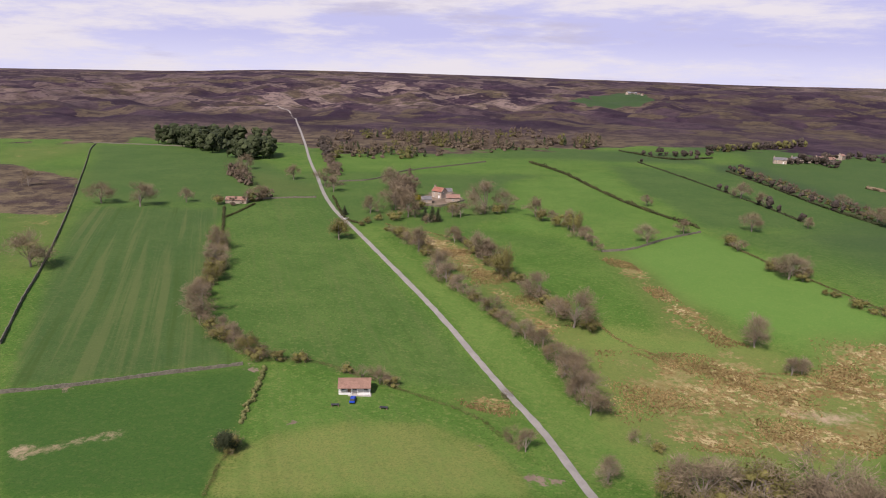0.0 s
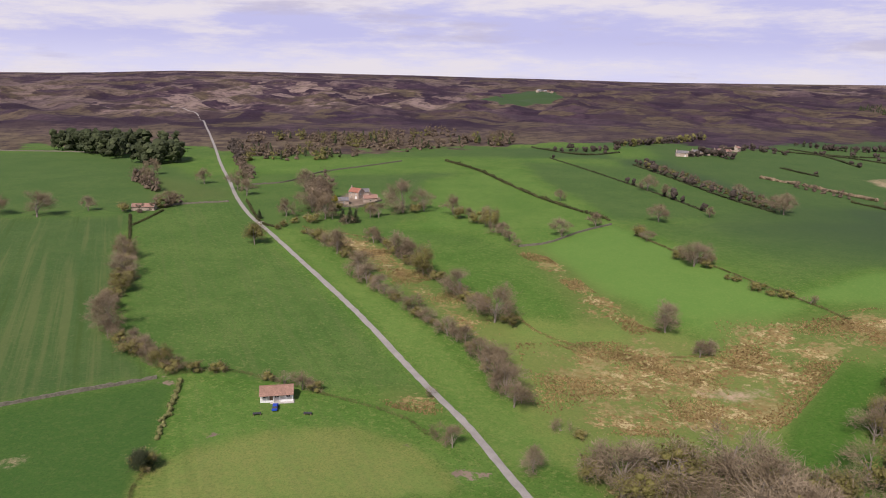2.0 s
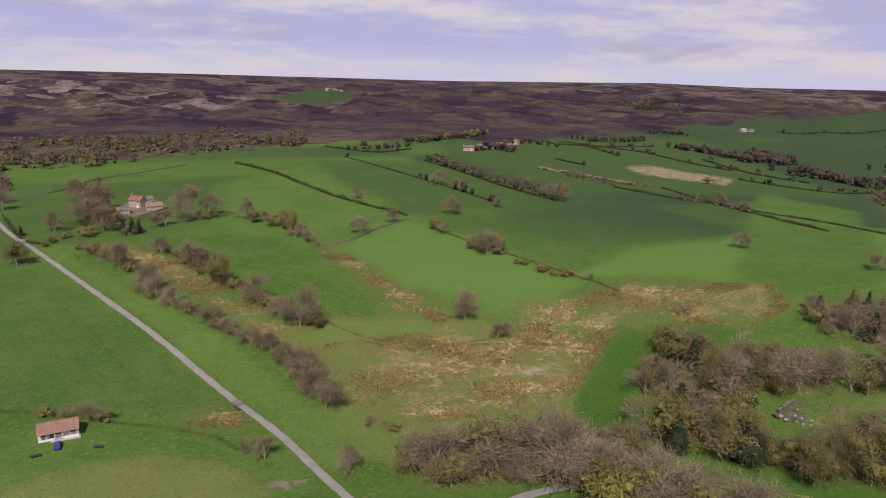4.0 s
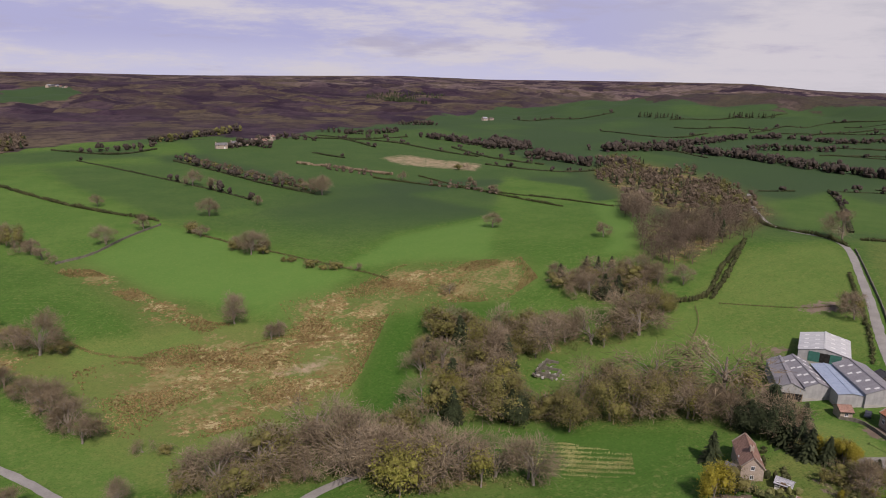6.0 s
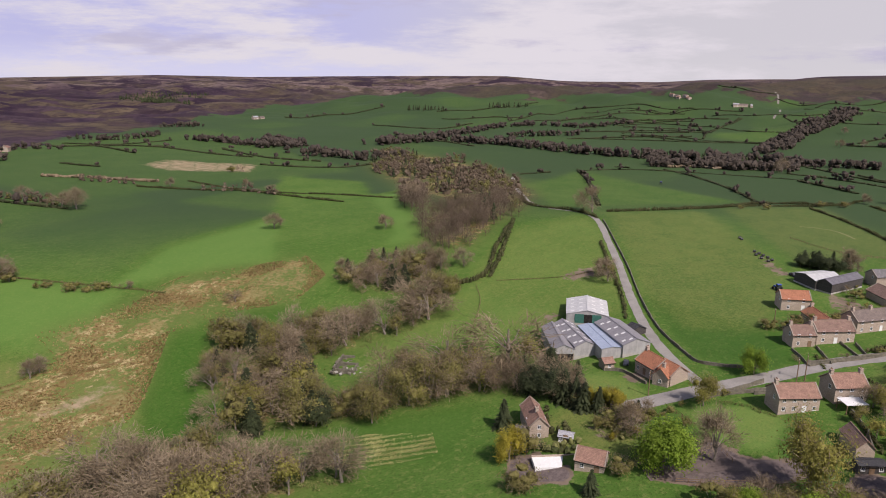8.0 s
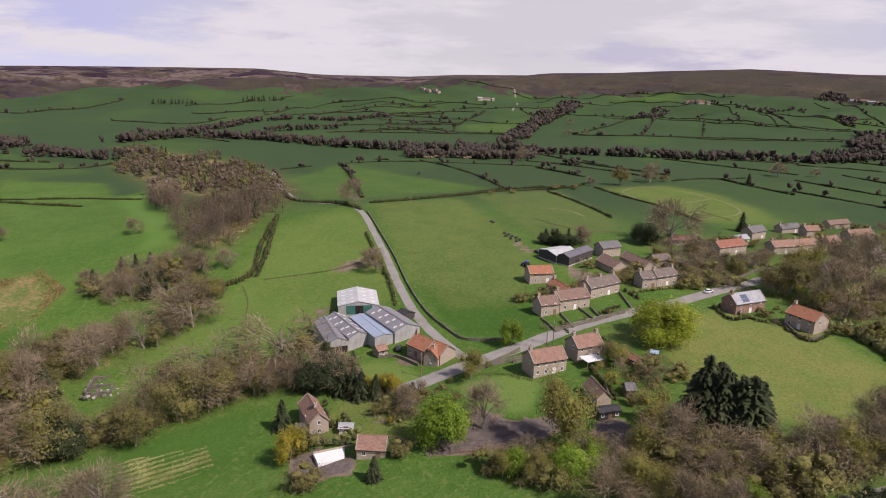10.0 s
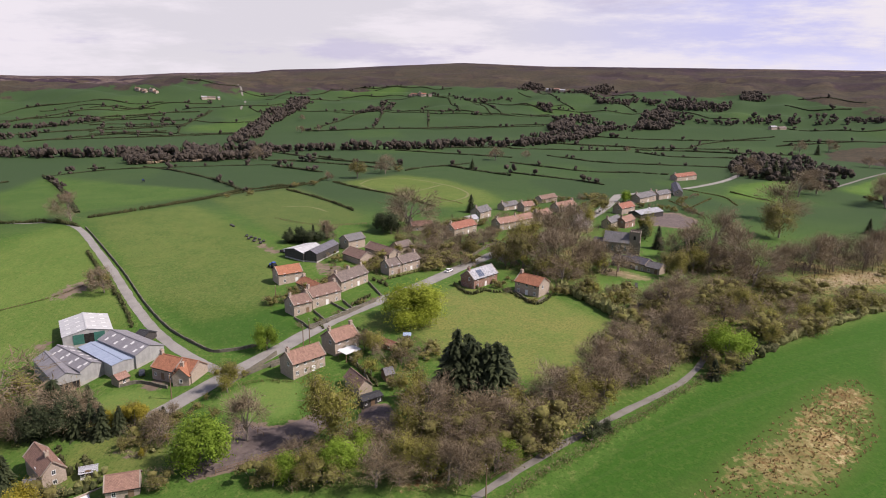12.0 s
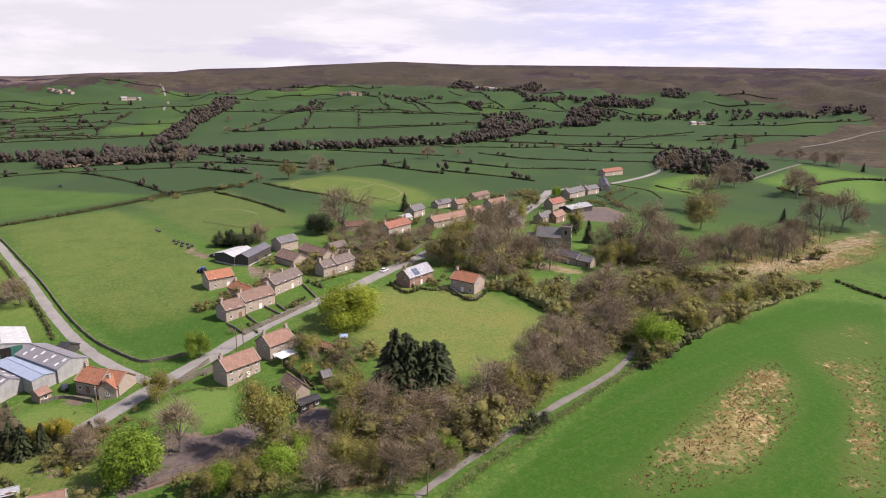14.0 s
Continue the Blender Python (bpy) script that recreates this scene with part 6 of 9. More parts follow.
hedge("hedge", 2, 2, [(540.4, 840.0), (603.7, 789.4), (626.5, 728.8)])
hedge("hedge", 1.2, 1.4, [(439.5, 492.9), (423.7, 402.4), (435.1, 323.1), (429.3, 269.9)])
hedge("hedge", 2.6, 2.2, [(349.6, 142.4), (301.3, 130.1), (271.5, 122.2), (258.6, 131.8)])
hedge("hedge", 3.0, 2.4, [(358.3, 143.9), (303.6, 126.8), (271.2, 119.0)])
hedge("rough", 0.4, 0.3, [(268.4, 114.0), (277.6, 89.2), (287.9, 76.7)])
post_fence(1.1, [(260.3, 120.7), (245.6, 111.9), (219.8, 104.0)])
hedge("hedge", 2.2, 2, [(383.8, 102.1), (400.0, 120.6), (413.0, 154.2), (460.5, 180.1)])
hedge("hedge", 2.2, 2, [(408.4, 103.2), (427.7, 83.8), (460.7, 58.8), (481.3, 45.3), (525.9, 23.5), (556.5, -20.4)])
hedge("hedge", 1.6, 1.6, [(704.6, 211.7), (605.4, 171.4), (432.2, 114.9)])
hedge("hedge", 1.6, 1.6, [(647.0, 252.2), (675.9, 233.1)])
hedge("hedge", 0.9, 1, [(704.9, 208.7), (734.4, 157.0), (730.0, 70.0), (720.4, -1.7)])
hedge("hedge", 1.6, 1.6, [(329.0, 85.2), (295.6, 71.3), (263.1, 58.2), (243.9, 51.7)])
hedge("rough", 1.0, 1.0, [(488.8, -362.6), (443.5, -367.0)])
hedge("hedge", 2.0, 2.0, [(217.5, -261.4), (205.1, -260.3), (193.6, -261.5)])
hedge("bare", 2.0, 2.4, [(118.2, -42.9), (123.6, -52.7), (129.7, -66.6), (137.8, -83.0), (147.4, -102.3), (154.6, -116.4)])
hedge("rough", 1.1, 2.2, [(117.4, -41.4), (122.6, -52.2), (128.7, -66.1), (136.8, -82.5), (146.4, -101.8), (154.0, -116.0)])
hedge("budding", 4.0, 4, [(235.1, -105.1), (214.3, -109.5), (194.0, -112.3)])
hedge("hedge", 1.6, 1.4, [(214.3, -23.7), (204.5, -29.6)])
hedge("hedge", 1.8, 1.4, [(236.0, -79.7), (240.0, -75.4), (252.2, -68.6)])
hedge("hedge", 1.5, 1.2, [(226.0, -96.5), (219.6, -88.3), (234.5, -83.8)])
hedge("hedge", 2.4, 3, [(155.8, 55.8), (154.1, 47.6), (155.5, 43.7)])
hedge("hedge", 2.2, 2, [(168.4, 50.3), (161.8, 46.6)])
hedge("hedge", 2.2, 3.0, [(1303.0, 390.5), (1410.7, 302.4), (1466.2, 144.7)])
hedge("hedge", 2.2, 3.0, [(1135.9, 460.3), (1221.8, 345.1), (1281.6, 188.8)])
hedge("hedge", 2.2, 3.0, [(1175.3, 1006.6), (1271.0, 962.4), (1408.0, 903.5)])
hedge("hedge", 2.2, 3.0, [(1365.9, 456.5), (1452.4, 385.2), (1545.6, 254.1)])
hedge("hedge", 2.2, 3.0, [(1318.3, 699.9), (1375.6, 531.9)])
hedge("hedge", 2.2, 3.0, [(1127.7, 747.4), (1139.4, 616.5), (1267.6, 603.9)])
stone_wall(0.8, [(231.6, -3.5), (219.9, -8.5)])
stone_wall(0.8, [(235.9, -10.3), (223.6, -14.3)])
stone_wall(0.8, [(242.7, -21.3), (231.9, -24.5)])
stone_wall(0.8, [(261.6, -33.4), (244.3, -35.9)])
stone_wall(0.8, [(245.0, -15.9), (230.8, -22.0)])
stone_wall(0.8, [(219.9, -8.5), (224.6, -14.4), (231.9, -24.5), (243.1, -35.7)])
hedge("hedge", 1.4, 1.2, [(236.9, -23.7), (244.7, -31.8)])
hedge("hedge", 1.2, 1, [(228.0, -10.3), (219.5, -12.5)])
hedge("hedge", 1.5, 1.5, [(264.5, -35.8), (255.4, -39.9)])
hedge("budding", 1.6, 2, [(263.4, -39.0), (274.6, -59.8)])
hedge("hedge", 1.6, 1.4, [(249.3, -65.5), (236.6, -68.7), (240.0, -75.4)])
hedge("budding", 2.4, 3, [(276.0, -50.5), (286.3, -62.5), (302.7, -79.6)])
hedge("budding", 2, 2, [(272.2, -158.6), (254.6, -162.9), (244.5, -160.9)])
hedge("budding", 4, 4, [(236.5, -100.9), (226.6, -106.1), (204.3, -109.0), (191.5, -110.9)])
hedge("budding", 3, 4, [(168.8, -147.9), (183.3, -179.5), (200.3, -217.9), (206.9, -233.8)])
hedge("hedge", 3, 4, [(157.8, -126.6), (168.8, -147.9)])
hedge("hedge", 1.4, 1.4, [(192.8, -18.5), (173.6, -24.6)])
hedge("rough", 1, 1.2, [(189.4, 13.8), (188.9, 6.3), (185.1, -1.2)])
hedge("hedge", 2, 2, [(177.6, 47.5), (178.4, 37.6), (179.6, 32.0)])
stone_wall(1.2, [(192.8, -18.5), (183.8, -21.4), (174.7, -22.4)])
stone_wall(1.0, [(202.4, 48.6), (202.5, 42.8), (195.9, 34.0)])
stone_wall(1.0, [(196.7, 4.7), (199.8, -1.8)])
stone_wall(1.1, [(307.5, -83.7), (322.0, -102.5), (307.2, -109.4), (293.8, -113.2)])
stone_wall(1.2, [(280.4, -119.2), (270.4, -127.4), (275.7, -139.8)])
post_fence(1.1, [(148.5, 17.2), (150.1, 8.7), (153.6, -3.1)])
post_fence(1.1, [(180.4, 22.6), (170.1, 13.2), (160.2, 6.5)])
post_fence(1.1, [(147.7, 12.6), (149.7, 5.3), (152.7, -3.7), (155.0, -9.2)])
post_fence(1.1, [(125.3, -42.1), (127.9, -47.6), (129.4, -53.0)])
post_fence(1.1, [(207.9, -37.4), (195.4, -42.1), (181.8, -45.8)])
post_fence(1.1, [(338.9, -59.6), (311.7, -68.1)])
post_fence(1.1, [(461.7, -105.6), (433.3, -118.1)])
post_fence(1.1, [(389.3, 2.5), (368.8, -19.9), (370.6, -46.8)])
hedge("hedge", 1.5, 1.5, [(752.4, 183.8), (748.9, 169.2)])
hedge("hedge", 1.5, 1.5, [(748.6, 131.6), (706.2, 99.6), (633.9, 62.3), (571.7, 39.6), (512.7, 21.2)])
hedge("hedge", 1.5, 1.5, [(512.7, 21.2), (525.1, 6.1), (538.1, -8.9), (561.5, -27.8), (599.3, -42.4)])
hedge("hedge", 1.5, 1.5, [(772.7, 15.6), (747.8, -20.3), (712.7, -54.2), (669.7, -90.5), (645.8, -104.1)])
hedge("hedge", 1.5, 1.5, [(707.8, 3.6), (675.7, -17.9), (640.1, -40.2)])
hedge("hedge", 1.5, 1.5, [(880.7, 10.1), (826.8, -16.4), (753.0, -54.3), (717.7, -84.8), (680.1, -121.8)])
hedge("hedge", 1.5, 1.5, [(519.8, -6.4), (487.5, -19.6), (445.5, -34.3), (413.2, -43.9)])
hedge("hedge", 1.5, 1.5, [(565.4, -44.5), (518.4, -60.4), (477.1, -80.6), (424.5, -96.7)])
hedge("hedge", 1.5, 1.5, [(451.8, 67.7), (472.2, 53.2), (493.8, 38.7), (510.2, 24.1)])
hedge("hedge", 1.5, 1.5, [(852.2, -145.7), (812.0, -182.4), (777.3, -221.5), (746.5, -260.1)])
hedge("hedge", 1.5, 1.5, [(666.0, -167.8), (628.9, -182.2), (584.0, -203.7)])
hedge("hedge", 1.5, 1.5, [(633.8, -116.2), (659.4, -141.8), (671.0, -169.1), (688.9, -193.1)])
hedge("hedge", 1.5, 1.5, [(791.5, -47.5), (746.1, -69.4)])
hedge("hedge", 1.8, 2.0, [(1403.6, 330.4), (1390.4, 281.9), (1387.0, 224.3), (1366.6, 143.7), (1326.6, 91.3), (1332.5, 31.4)])
hedge("hedge", 1.8, 2.0, [(1315.3, 311.3), (1341.5, 227.1), (1317.2, 163.0)])
hedge("hedge", 1.8, 2.0, [(1220.4, 290.1), (1295.3, 285.5)])
hedge("hedge", 1.8, 2.0, [(1187.6, 282.8), (1191.1, 235.9), (1160.2, 145.3), (1175.9, 95.8), (1169.4, 42.6)])
hedge("hedge", 1.8, 2.0, [(1210.8, 155.3), (1288.2, 159.6), (1382.3, 145.1), (1475.5, 126.4)])
hedge("hedge", 1.8, 2.0, [(1522.8, 265.8), (1548.2, 226.0), (1577.9, 134.3)])
hedge("hedge", 1.8, 2.0, [(1501.4, 351.9), (1535.0, 309.0), (1533.2, 278.0)])
hedge("hedge", 1.8, 2.0, [(1799.1, 207.7), (1762.3, 139.9), (1768.2, 81.9)])
hedge("hedge", 1.8, 2.0, [(1682.4, -3.3), (1717.5, -30.6), (1741.2, -120.9), (1842.4, -195.9), (1796.9, -335.7)])
hedge("hedge", 1.8, 2.0, [(1731.5, 74.5), (1710.9, -3.9)])
hedge("hedge", 1.8, 2.0, [(1492.6, 49.8), (1429.2, -1.1), (1447.3, -104.1), (1452.3, -176.4), (1412.3, -274.8), (1309.5, -455.2)])
hedge("hedge", 1.8, 2.0, [(1201.6, -50.6), (1193.1, -103.6), (1197.0, -164.5), (1196.4, -242.7), (1199.6, -325.2), (1183.2, -411.5)])
hedge("hedge", 1.8, 2.0, [(1214.6, -167.0), (1405.4, -215.5)])
hedge("hedge", 1.8, 2.0, [(1214.3, -265.4), (1382.2, -302.6)])
hedge("hedge", 1.8, 2.0, [(1518.2, -377.4), (1357.1, -362.0)])
hedge("hedge", 1.8, 2.0, [(1562.0, -460.1), (1322.1, -439.7)])
hedge("hedge", 1.8, 2.0, [(1714.5, -153.1), (1684.1, -227.4), (1622.7, -302.5), (1518.2, -377.4)])
hedge("hedge", 1.8, 2.0, [(1227.6, -66.7), (1348.7, -140.9), (1424.6, -197.2)])
hedge("hedge", 1.8, 2.0, [(901.9, -146.4), (884.3, -223.1), (881.4, -306.9)])
hedge("bare", 3, 4, [(774.5, 130.4), (792.9, 110.8), (782.9, 81.0)])
hedge("hedge", 1.8, 2.0, [(1322.5, -459.9), (1317.2, -536.3)])
hedge("hedge", 1.8, 2.0, [(1205.8, -419.6), (1207.9, -492.2)])
hedge("hedge", 1.8, 2.0, [(1438.7, -500.0), (1416.3, -533.7), (1371.9, -565.2)])
hedge("hedge", 1.8, 2.0, [(1400.3, -569.7), (1332.0, -665.8), (1316.2, -751.1)])
hedge("hedge", 1.8, 2.0, [(1510.0, -745.6), (1334.9, -739.5)])
hedge("hedge", 1.8, 2.0, [(1575.2, -562.3), (1543.2, -581.2)])
hedge("hedge", 1.8, 2.0, [(1633.3, -630.9), (1379.2, -617.3)])
hedge("hedge", 1.8, 2.0, [(986.3, -343.5), (964.6, -388.9), (926.6, -431.2), (900.6, -502.2)])
hedge("hedge", 1.8, 2.0, [(953.8, -384.5), (926.7, -465.8), (890.4, -506.5), (882.5, -572.9), (873.2, -619.1), (875.1, -652.5)])
hedge("hedge", 1.8, 2.0, [(1057.5, -497.1), (1016.7, -566.0), (980.6, -658.6), (951.8, -755.8)])
hedge("hedge", 1.8, 2.0, [(861.5, -480.6), (850.0, -552.1), (821.6, -613.4), (799.5, -689.2)])
hedge("hedge", 1.8, 2.0, [(882.5, -572.9), (947.0, -647.7), (967.5, -719.9), (977.0, -793.7)])
hedge("hedge", 1.8, 2.0, [(899.2, -738.1), (902.0, -775.3), (899.3, -894.5), (874.0, -932.5)])
hedge("hedge", 1.8, 2.0, [(1059.6, -886.1), (1007.1, -929.1), (958.8, -1018.2), (961.1, -1178.8)])
hedge("hedge", 1.8, 2.0, [(932.8, -776.8), (905.5, -869.1), (878.9, -956.8)])
hedge("hedge", 1.8, 2.0, [(1359.7, -812.9), (1205.2, -804.9), (1152.7, -853.2)])
hedge("hedge", 1.8, 2.0, [(1246.6, -1028.1), (1186.0, -1056.2), (1161.0, -1111.6)])
hedge("hedge", 1.8, 2.0, [(1313.5, -1114.9), (1278.8, -1168.8), (1228.9, -1208.1)])
hedge("hedge", 1.4, 1.4, [(770.6, -315.1), (731.6, -329.5), (695.4, -350.5), (678.5, -410.4), (670.4, -469.0), (658.9, -485.5)])
hedge("hedge", 1.4, 1.4, [(693.7, -241.9), (650.7, -266.4), (615.2, -293.9), (606.3, -332.9)])
hedge("hedge", 1.4, 1.4, [(610.9, -338.8), (594.6, -367.3)])
hedge("hedge", 1.4, 1.4, [(829.2, -462.8), (773.1, -484.8), (764.7, -562.0), (744.1, -657.3)])
hedge("hedge", 1.4, 1.4, [(606.9, -211.7), (579.1, -231.3), (549.7, -254.2), (524.6, -265.4)])
hedge("hedge", 1.4, 1.4, [(862.5, -300.5), (858.4, -350.7), (846.0, -394.0), (852.7, -461.5)])
hedge("hedge", 1.4, 1.4, [(469.1, -474.6), (429.1, -467.2), (406.6, -471.7)])
hedge("hedge", 2.2, 2.4, [(466.3, -502.9), (499.9, -576.0), (510.4, -623.9), (499.7, -644.3)])
hedge("rough", 0.7, 0.7, [(506.0, -325.4), (488.0, -331.7), (463.2, -338.0), (427.4, -323.3)])
hedge("rough", 0.7, 0.7, [(444.5, -278.7), (418.4, -275.2), (384.3, -267.5)])
hedge("rough", 0.7, 0.7, [(417.9, -280.0), (456.3, -321.7)])
hedge("hedge", 2, 2, [(1375.0, 741.9), (1465.0, 670.1), (1610.8, 593.8)])
hedge("hedge", 2, 2, [(1319.7, 545.5), (1506.7, 503.3), (1549.3, 410.8), (1556.1, 225.2)])
hedge("hedge", 2, 2, [(1303.0, 390.5), (1395.4, 299.1), (1417.1, 204.6)])
hedge("hedge", 2, 2, [(1089.0, 345.5), (1180.7, 252.9), (1233.0, 177.4)])
hedge("hedge", 1.8, 2, [(162.5, 56.1), (162.7, 51.5), (162.7, 47.6)])
hedge("ditch", 0.5, 1.6, [(67.1, 274.3), (73.3, 259.9), (88.0, 247.5), (110.7, 238.3), (135.0, 235.9), (146.2, 225.8), (155.9, 219.6)])
hedge("ditch", 0.5, 1.4, [(76.6, 250.9), (92.0, 239.4), (114.0, 236.0), (140.5, 227.5), (163.0, 210.8)])
stone_wall(1.3, [(-18.5, 481.8), (-2.3, 476.1), (14.9, 496.9)])
hedge("budding", 2.0, 2.4, [(154.4, 54.8), (155.7, 48.9), (159.0, 44.2)])
hedge("hedge", 1.8, 1.8, [(165.4, 54.8), (171.4, 56.7), (176.1, 58.1)])
hedge("budding", 2, 2, [(170.7, 38.2), (164.6, 33.7)])


# ---- trees ----
def limb(verts, faces, a, b, r0, r1, sides=4):
    a, b = np.array(a, float), np.array(b, float)
    d = b - a
    d /= max(np.linalg.norm(d), 1e-6)
    u = np.cross(d, (0.3, 0.9, 0.31))
    u /= max(np.linalg.norm(u), 1e-6)
    v = np.cross(d, u)
    k = len(verts)
    for c, r in ((a, r0), (b, r1)):
        for i in range(sides):
            t = 2 * math.pi * i / sides
            verts.append(c + r * (math.cos(t) * u + math.sin(t) * v))
    for i in range(sides):
        j = (i + 1) % sides
        faces.append((k + i, k + j, k + sides + j, k + sides + i))


def dome(rng, clusters, per, base, centre, reach, girth, verts, faces, light=False, hearts=None):
    """Limbs from the stem to clusters in a lobed dome, thin boughs on to its ends, which are returned."""
    tips = []
    for i in range(clusters):
        d = rng.standard_normal(3)
        d[2] = abs(d[2]) * 0.9 - 0.75 * rng.random()
        d /= np.linalg.norm(d)
        c = np.array(centre) + d * np.array(reach) * (0.45 + 0.3 * rng.random())
        root = np.array((0, 0, base * (0.6 + 0.8 * rng.random())))
        knee = root + (c - root) * 0.5 + np.array((0, 0, 0.03)) + rng.standard_normal(3) * 0.02
        limb(verts, faces, root, knee, girth * 0.5, girth * 0.32, 3)
        limb(verts, faces, knee, c, girth * 0.32, girth * 0.18, 3)
        for k in range(per):
            e = rng.standard_normal(3)
            e /= np.linalg.norm(e)
            e = e + 0.7 * d
            t = c + e * np.array(reach) * 0.34 * (0.5 + 0.6 * rng.random())
            if not light:
                limb(verts, faces, c, t, girth * 0.15, girth * 0.06, 3)
            w = (t - np.array(centre)) / max(np.linalg.norm(t - np.array(centre)), 1e-6) + 1.1 * (t - c) / max(np.linalg.norm(t - c), 1e-6)
            tips.append((t, w / max(np.linalg.norm(w), 1e-6)))
        if hearts is not None:
            hearts.append(c)
    return tips


def twigs(rng, verts, faces, tips, count, length, width):
    for end, way in tips:
        for i in range(count):
            d = np.array(way) * 0.8 + rng.standard_normal(3) * 0.5 + np.array((0, 0, 0.25))
            d /= np.linalg.norm(d)
            s = np.cross(d, rng.standard_normal(3))
            s /= max(np.linalg.norm(s), 1e-6)
            a = np.array(end) + rng.standard_normal(3) * length * 0.45
            q = length * (0.6 + 0.8 * rng.random())
            k = len(verts)
            verts += [a - s * width, a + s * width, a + d * q]
            faces.append((k, k + 1, k + 2))


def leaves(rng, verts, faces, tips, count, spread, leaf):
    """Leaf sprays about the bough ends, mostly facing out and up."""
    for end, way in tips:
        c = np.array(end) + rng.standard_normal((count, 3)) * spread
        n = np.array(way) * 0.9 + np.array((0, 0, 0.25)) + rng.standard_normal((count, 3)) * 0.4
        u = np.cross(n, rng.standard_normal((count, 3)))
        u /= np.linalg.norm(u, axis=1)[:, None]
        w = np.cross(n, u)
        w /= np.linalg.norm(w, axis=1)[:, None]
        size = leaf * (0.6 + 0.8 * rng.random((count, 1)))
        k = len(verts)
        for p, a, b in zip(c, u * size, w * size):
            verts += [p - a, p + b, p + a]
            faces.append((k, k + 1, k + 2))
            k += 3


def broadleaf(seed, kind, light=False):
    """Trunk, twigs and crown of a tree one metre high, as meshes."""
    rng = np.random.default_rng(seed)
    tv, tf = [], []
    lean = rng.standard_normal(2) * 0.03
    broad = {"bare": 0.40, "olive": 0.40, "bud": 0.40, "green": 0.40, "biggreen": 0.50, "yew": 0.40, "blossom": 0.42}[kind] * (0.9 + 0.2 * rng.random())
    limb(tv, tf, (0, 0, -0.04), (lean[0], lean[1], 0.22), 0.026, 0.02, 6)
    limb(tv, tf, (lean[0], lean[1], 0.22), (lean[0] * 2, lean[1] * 2, 0.62), 0.02, 0.008, 5)
    low = kind in ("green", "biggreen", "olive", "yew")
    centre = (lean[0] * 2, lean[1] * 2, 0.50 if low else 0.54)
    hearts = []
    tips = dome(rng, 9 if light else 11, 8 if light else 11, 0.24, centre, (broad, broad, 0.52 if low else 0.50), 0.022, tv, tf, light, hearts)
    cv, cf, lv, lf = [], [], [], []
    bare, leafy = {"bare": (20, 0), "olive": (7, 46), "bud": (5, 46), "green": (1, 64), "biggreen": (0, 150), "yew": (0, 64), "blossom": (4, 50)}[kind]
    if light:
        bare, leafy = (bare * 3) // 5, leafy // 3
    if bare:
        twigs(rng, cv, cf, tips, bare, 0.125, 0.0048 if light else 0.0038)
    if kind == "bare":  # the haze of fine shoots
        leaves(rng, cv, cf, tips, 4, 0.06, 0.012)
    if leafy:
        for c in hearts:
            r = broad * (0.26 if kind in ("olive", "bud", "blossom") else 0.33)
            lump(rng, lv, lf, c, (r, r, r * 0.9), 0.12)
        leaves(rng, lv, lf, tips, leafy, (0.095 if light else 0.075) if kind in ("olive", "bud") else 0.085, {"olive": 0.015, "bud": 0.016, "green": 0.022, "biggreen": 0.018, "yew": 0.021, "blossom": 0.017}[kind] * (1.85 if light else 1.08))
    s = 1 / np.percentile(np.array(cv + lv)[:, 2], 99.5)
    return [pydata(nm, np.array(v) * s, fq) if v else None for v, fq, nm in ((tv, tf, "trunk"), (cv, cf, "branchwork"), (lv, lf, "crown"))]


def conifer_mesh(seed, pine=False):
    """Spruce: whorls of drooping boughs, each a fan of needled sprays; pine: a bare stem under a ragged head."""
    rng = np.random.default_rng(seed)
    tv, tf, cv, cf = [], [], [], []
    limb(tv, tf, (0, 0, -0.03), (0, 0, 0.55), 0.02, 0.012, 6)
    limb(tv, tf, (0, 0, 0.55), (0, 0, 0.99), 0.012, 0.002, 4)
    whorls = 18 if pine else 38
    for i in range(whorls):
        f = i / whorls
        z = (0.40 if pine else 0.05) + (0.56 if pine else 0.92) * f
        reach = 0.2 * (1 - (1.4 * f - 0.45) ** 2 * 0.8) if pine else 0.225 * (1 - f) ** 0.85 + 0.012
        lump(rng, cv, cf, (0, 0, z), (reach * 0.45, reach * 0.45, 0.035), 0.2)
        a0 = rng.random() * 6.283
        boughs = 4 + int(5 * (1 - f))
        for b in range(boughs):
            a = a0 + 6.283 * (b + 0.5 * rng.random()) / boughs
            d, side = np.array((math.cos(a), math.sin(a), 0.0)), np.array((-math.sin(a), math.cos(a), 0.0))
            long, up = reach * (0.6 + 0.6 * rng.random()), 0.02 * rng.standard_normal()
            droop = (0.1 if pine else -0.32 - 0.25 * rng.random()) * long
            for k in range(7):
                u = 0.3 + 0.7 * (k + rng.random()) / 7
                p = d * long * u + np.array((0, 0, z + up + droop * u * u + 0.012 * rng.standard_normal()))
                w = (0.014 + 0.22 * long * (1 - 0.8 * u)) * (0.6 + 0.7 * rng.random())
                q = len(cv)
                cv += [p - side * w, p + side * w, p + d * (0.03 + 0.1 * long) + np.array((0, 0, -0.012 - 0.02 * rng.random()))]
                cf.append((q, q + 1, q + 2))
    return [pydata("trunk", tv, tf), None, pydata("crown", cv, cf)]


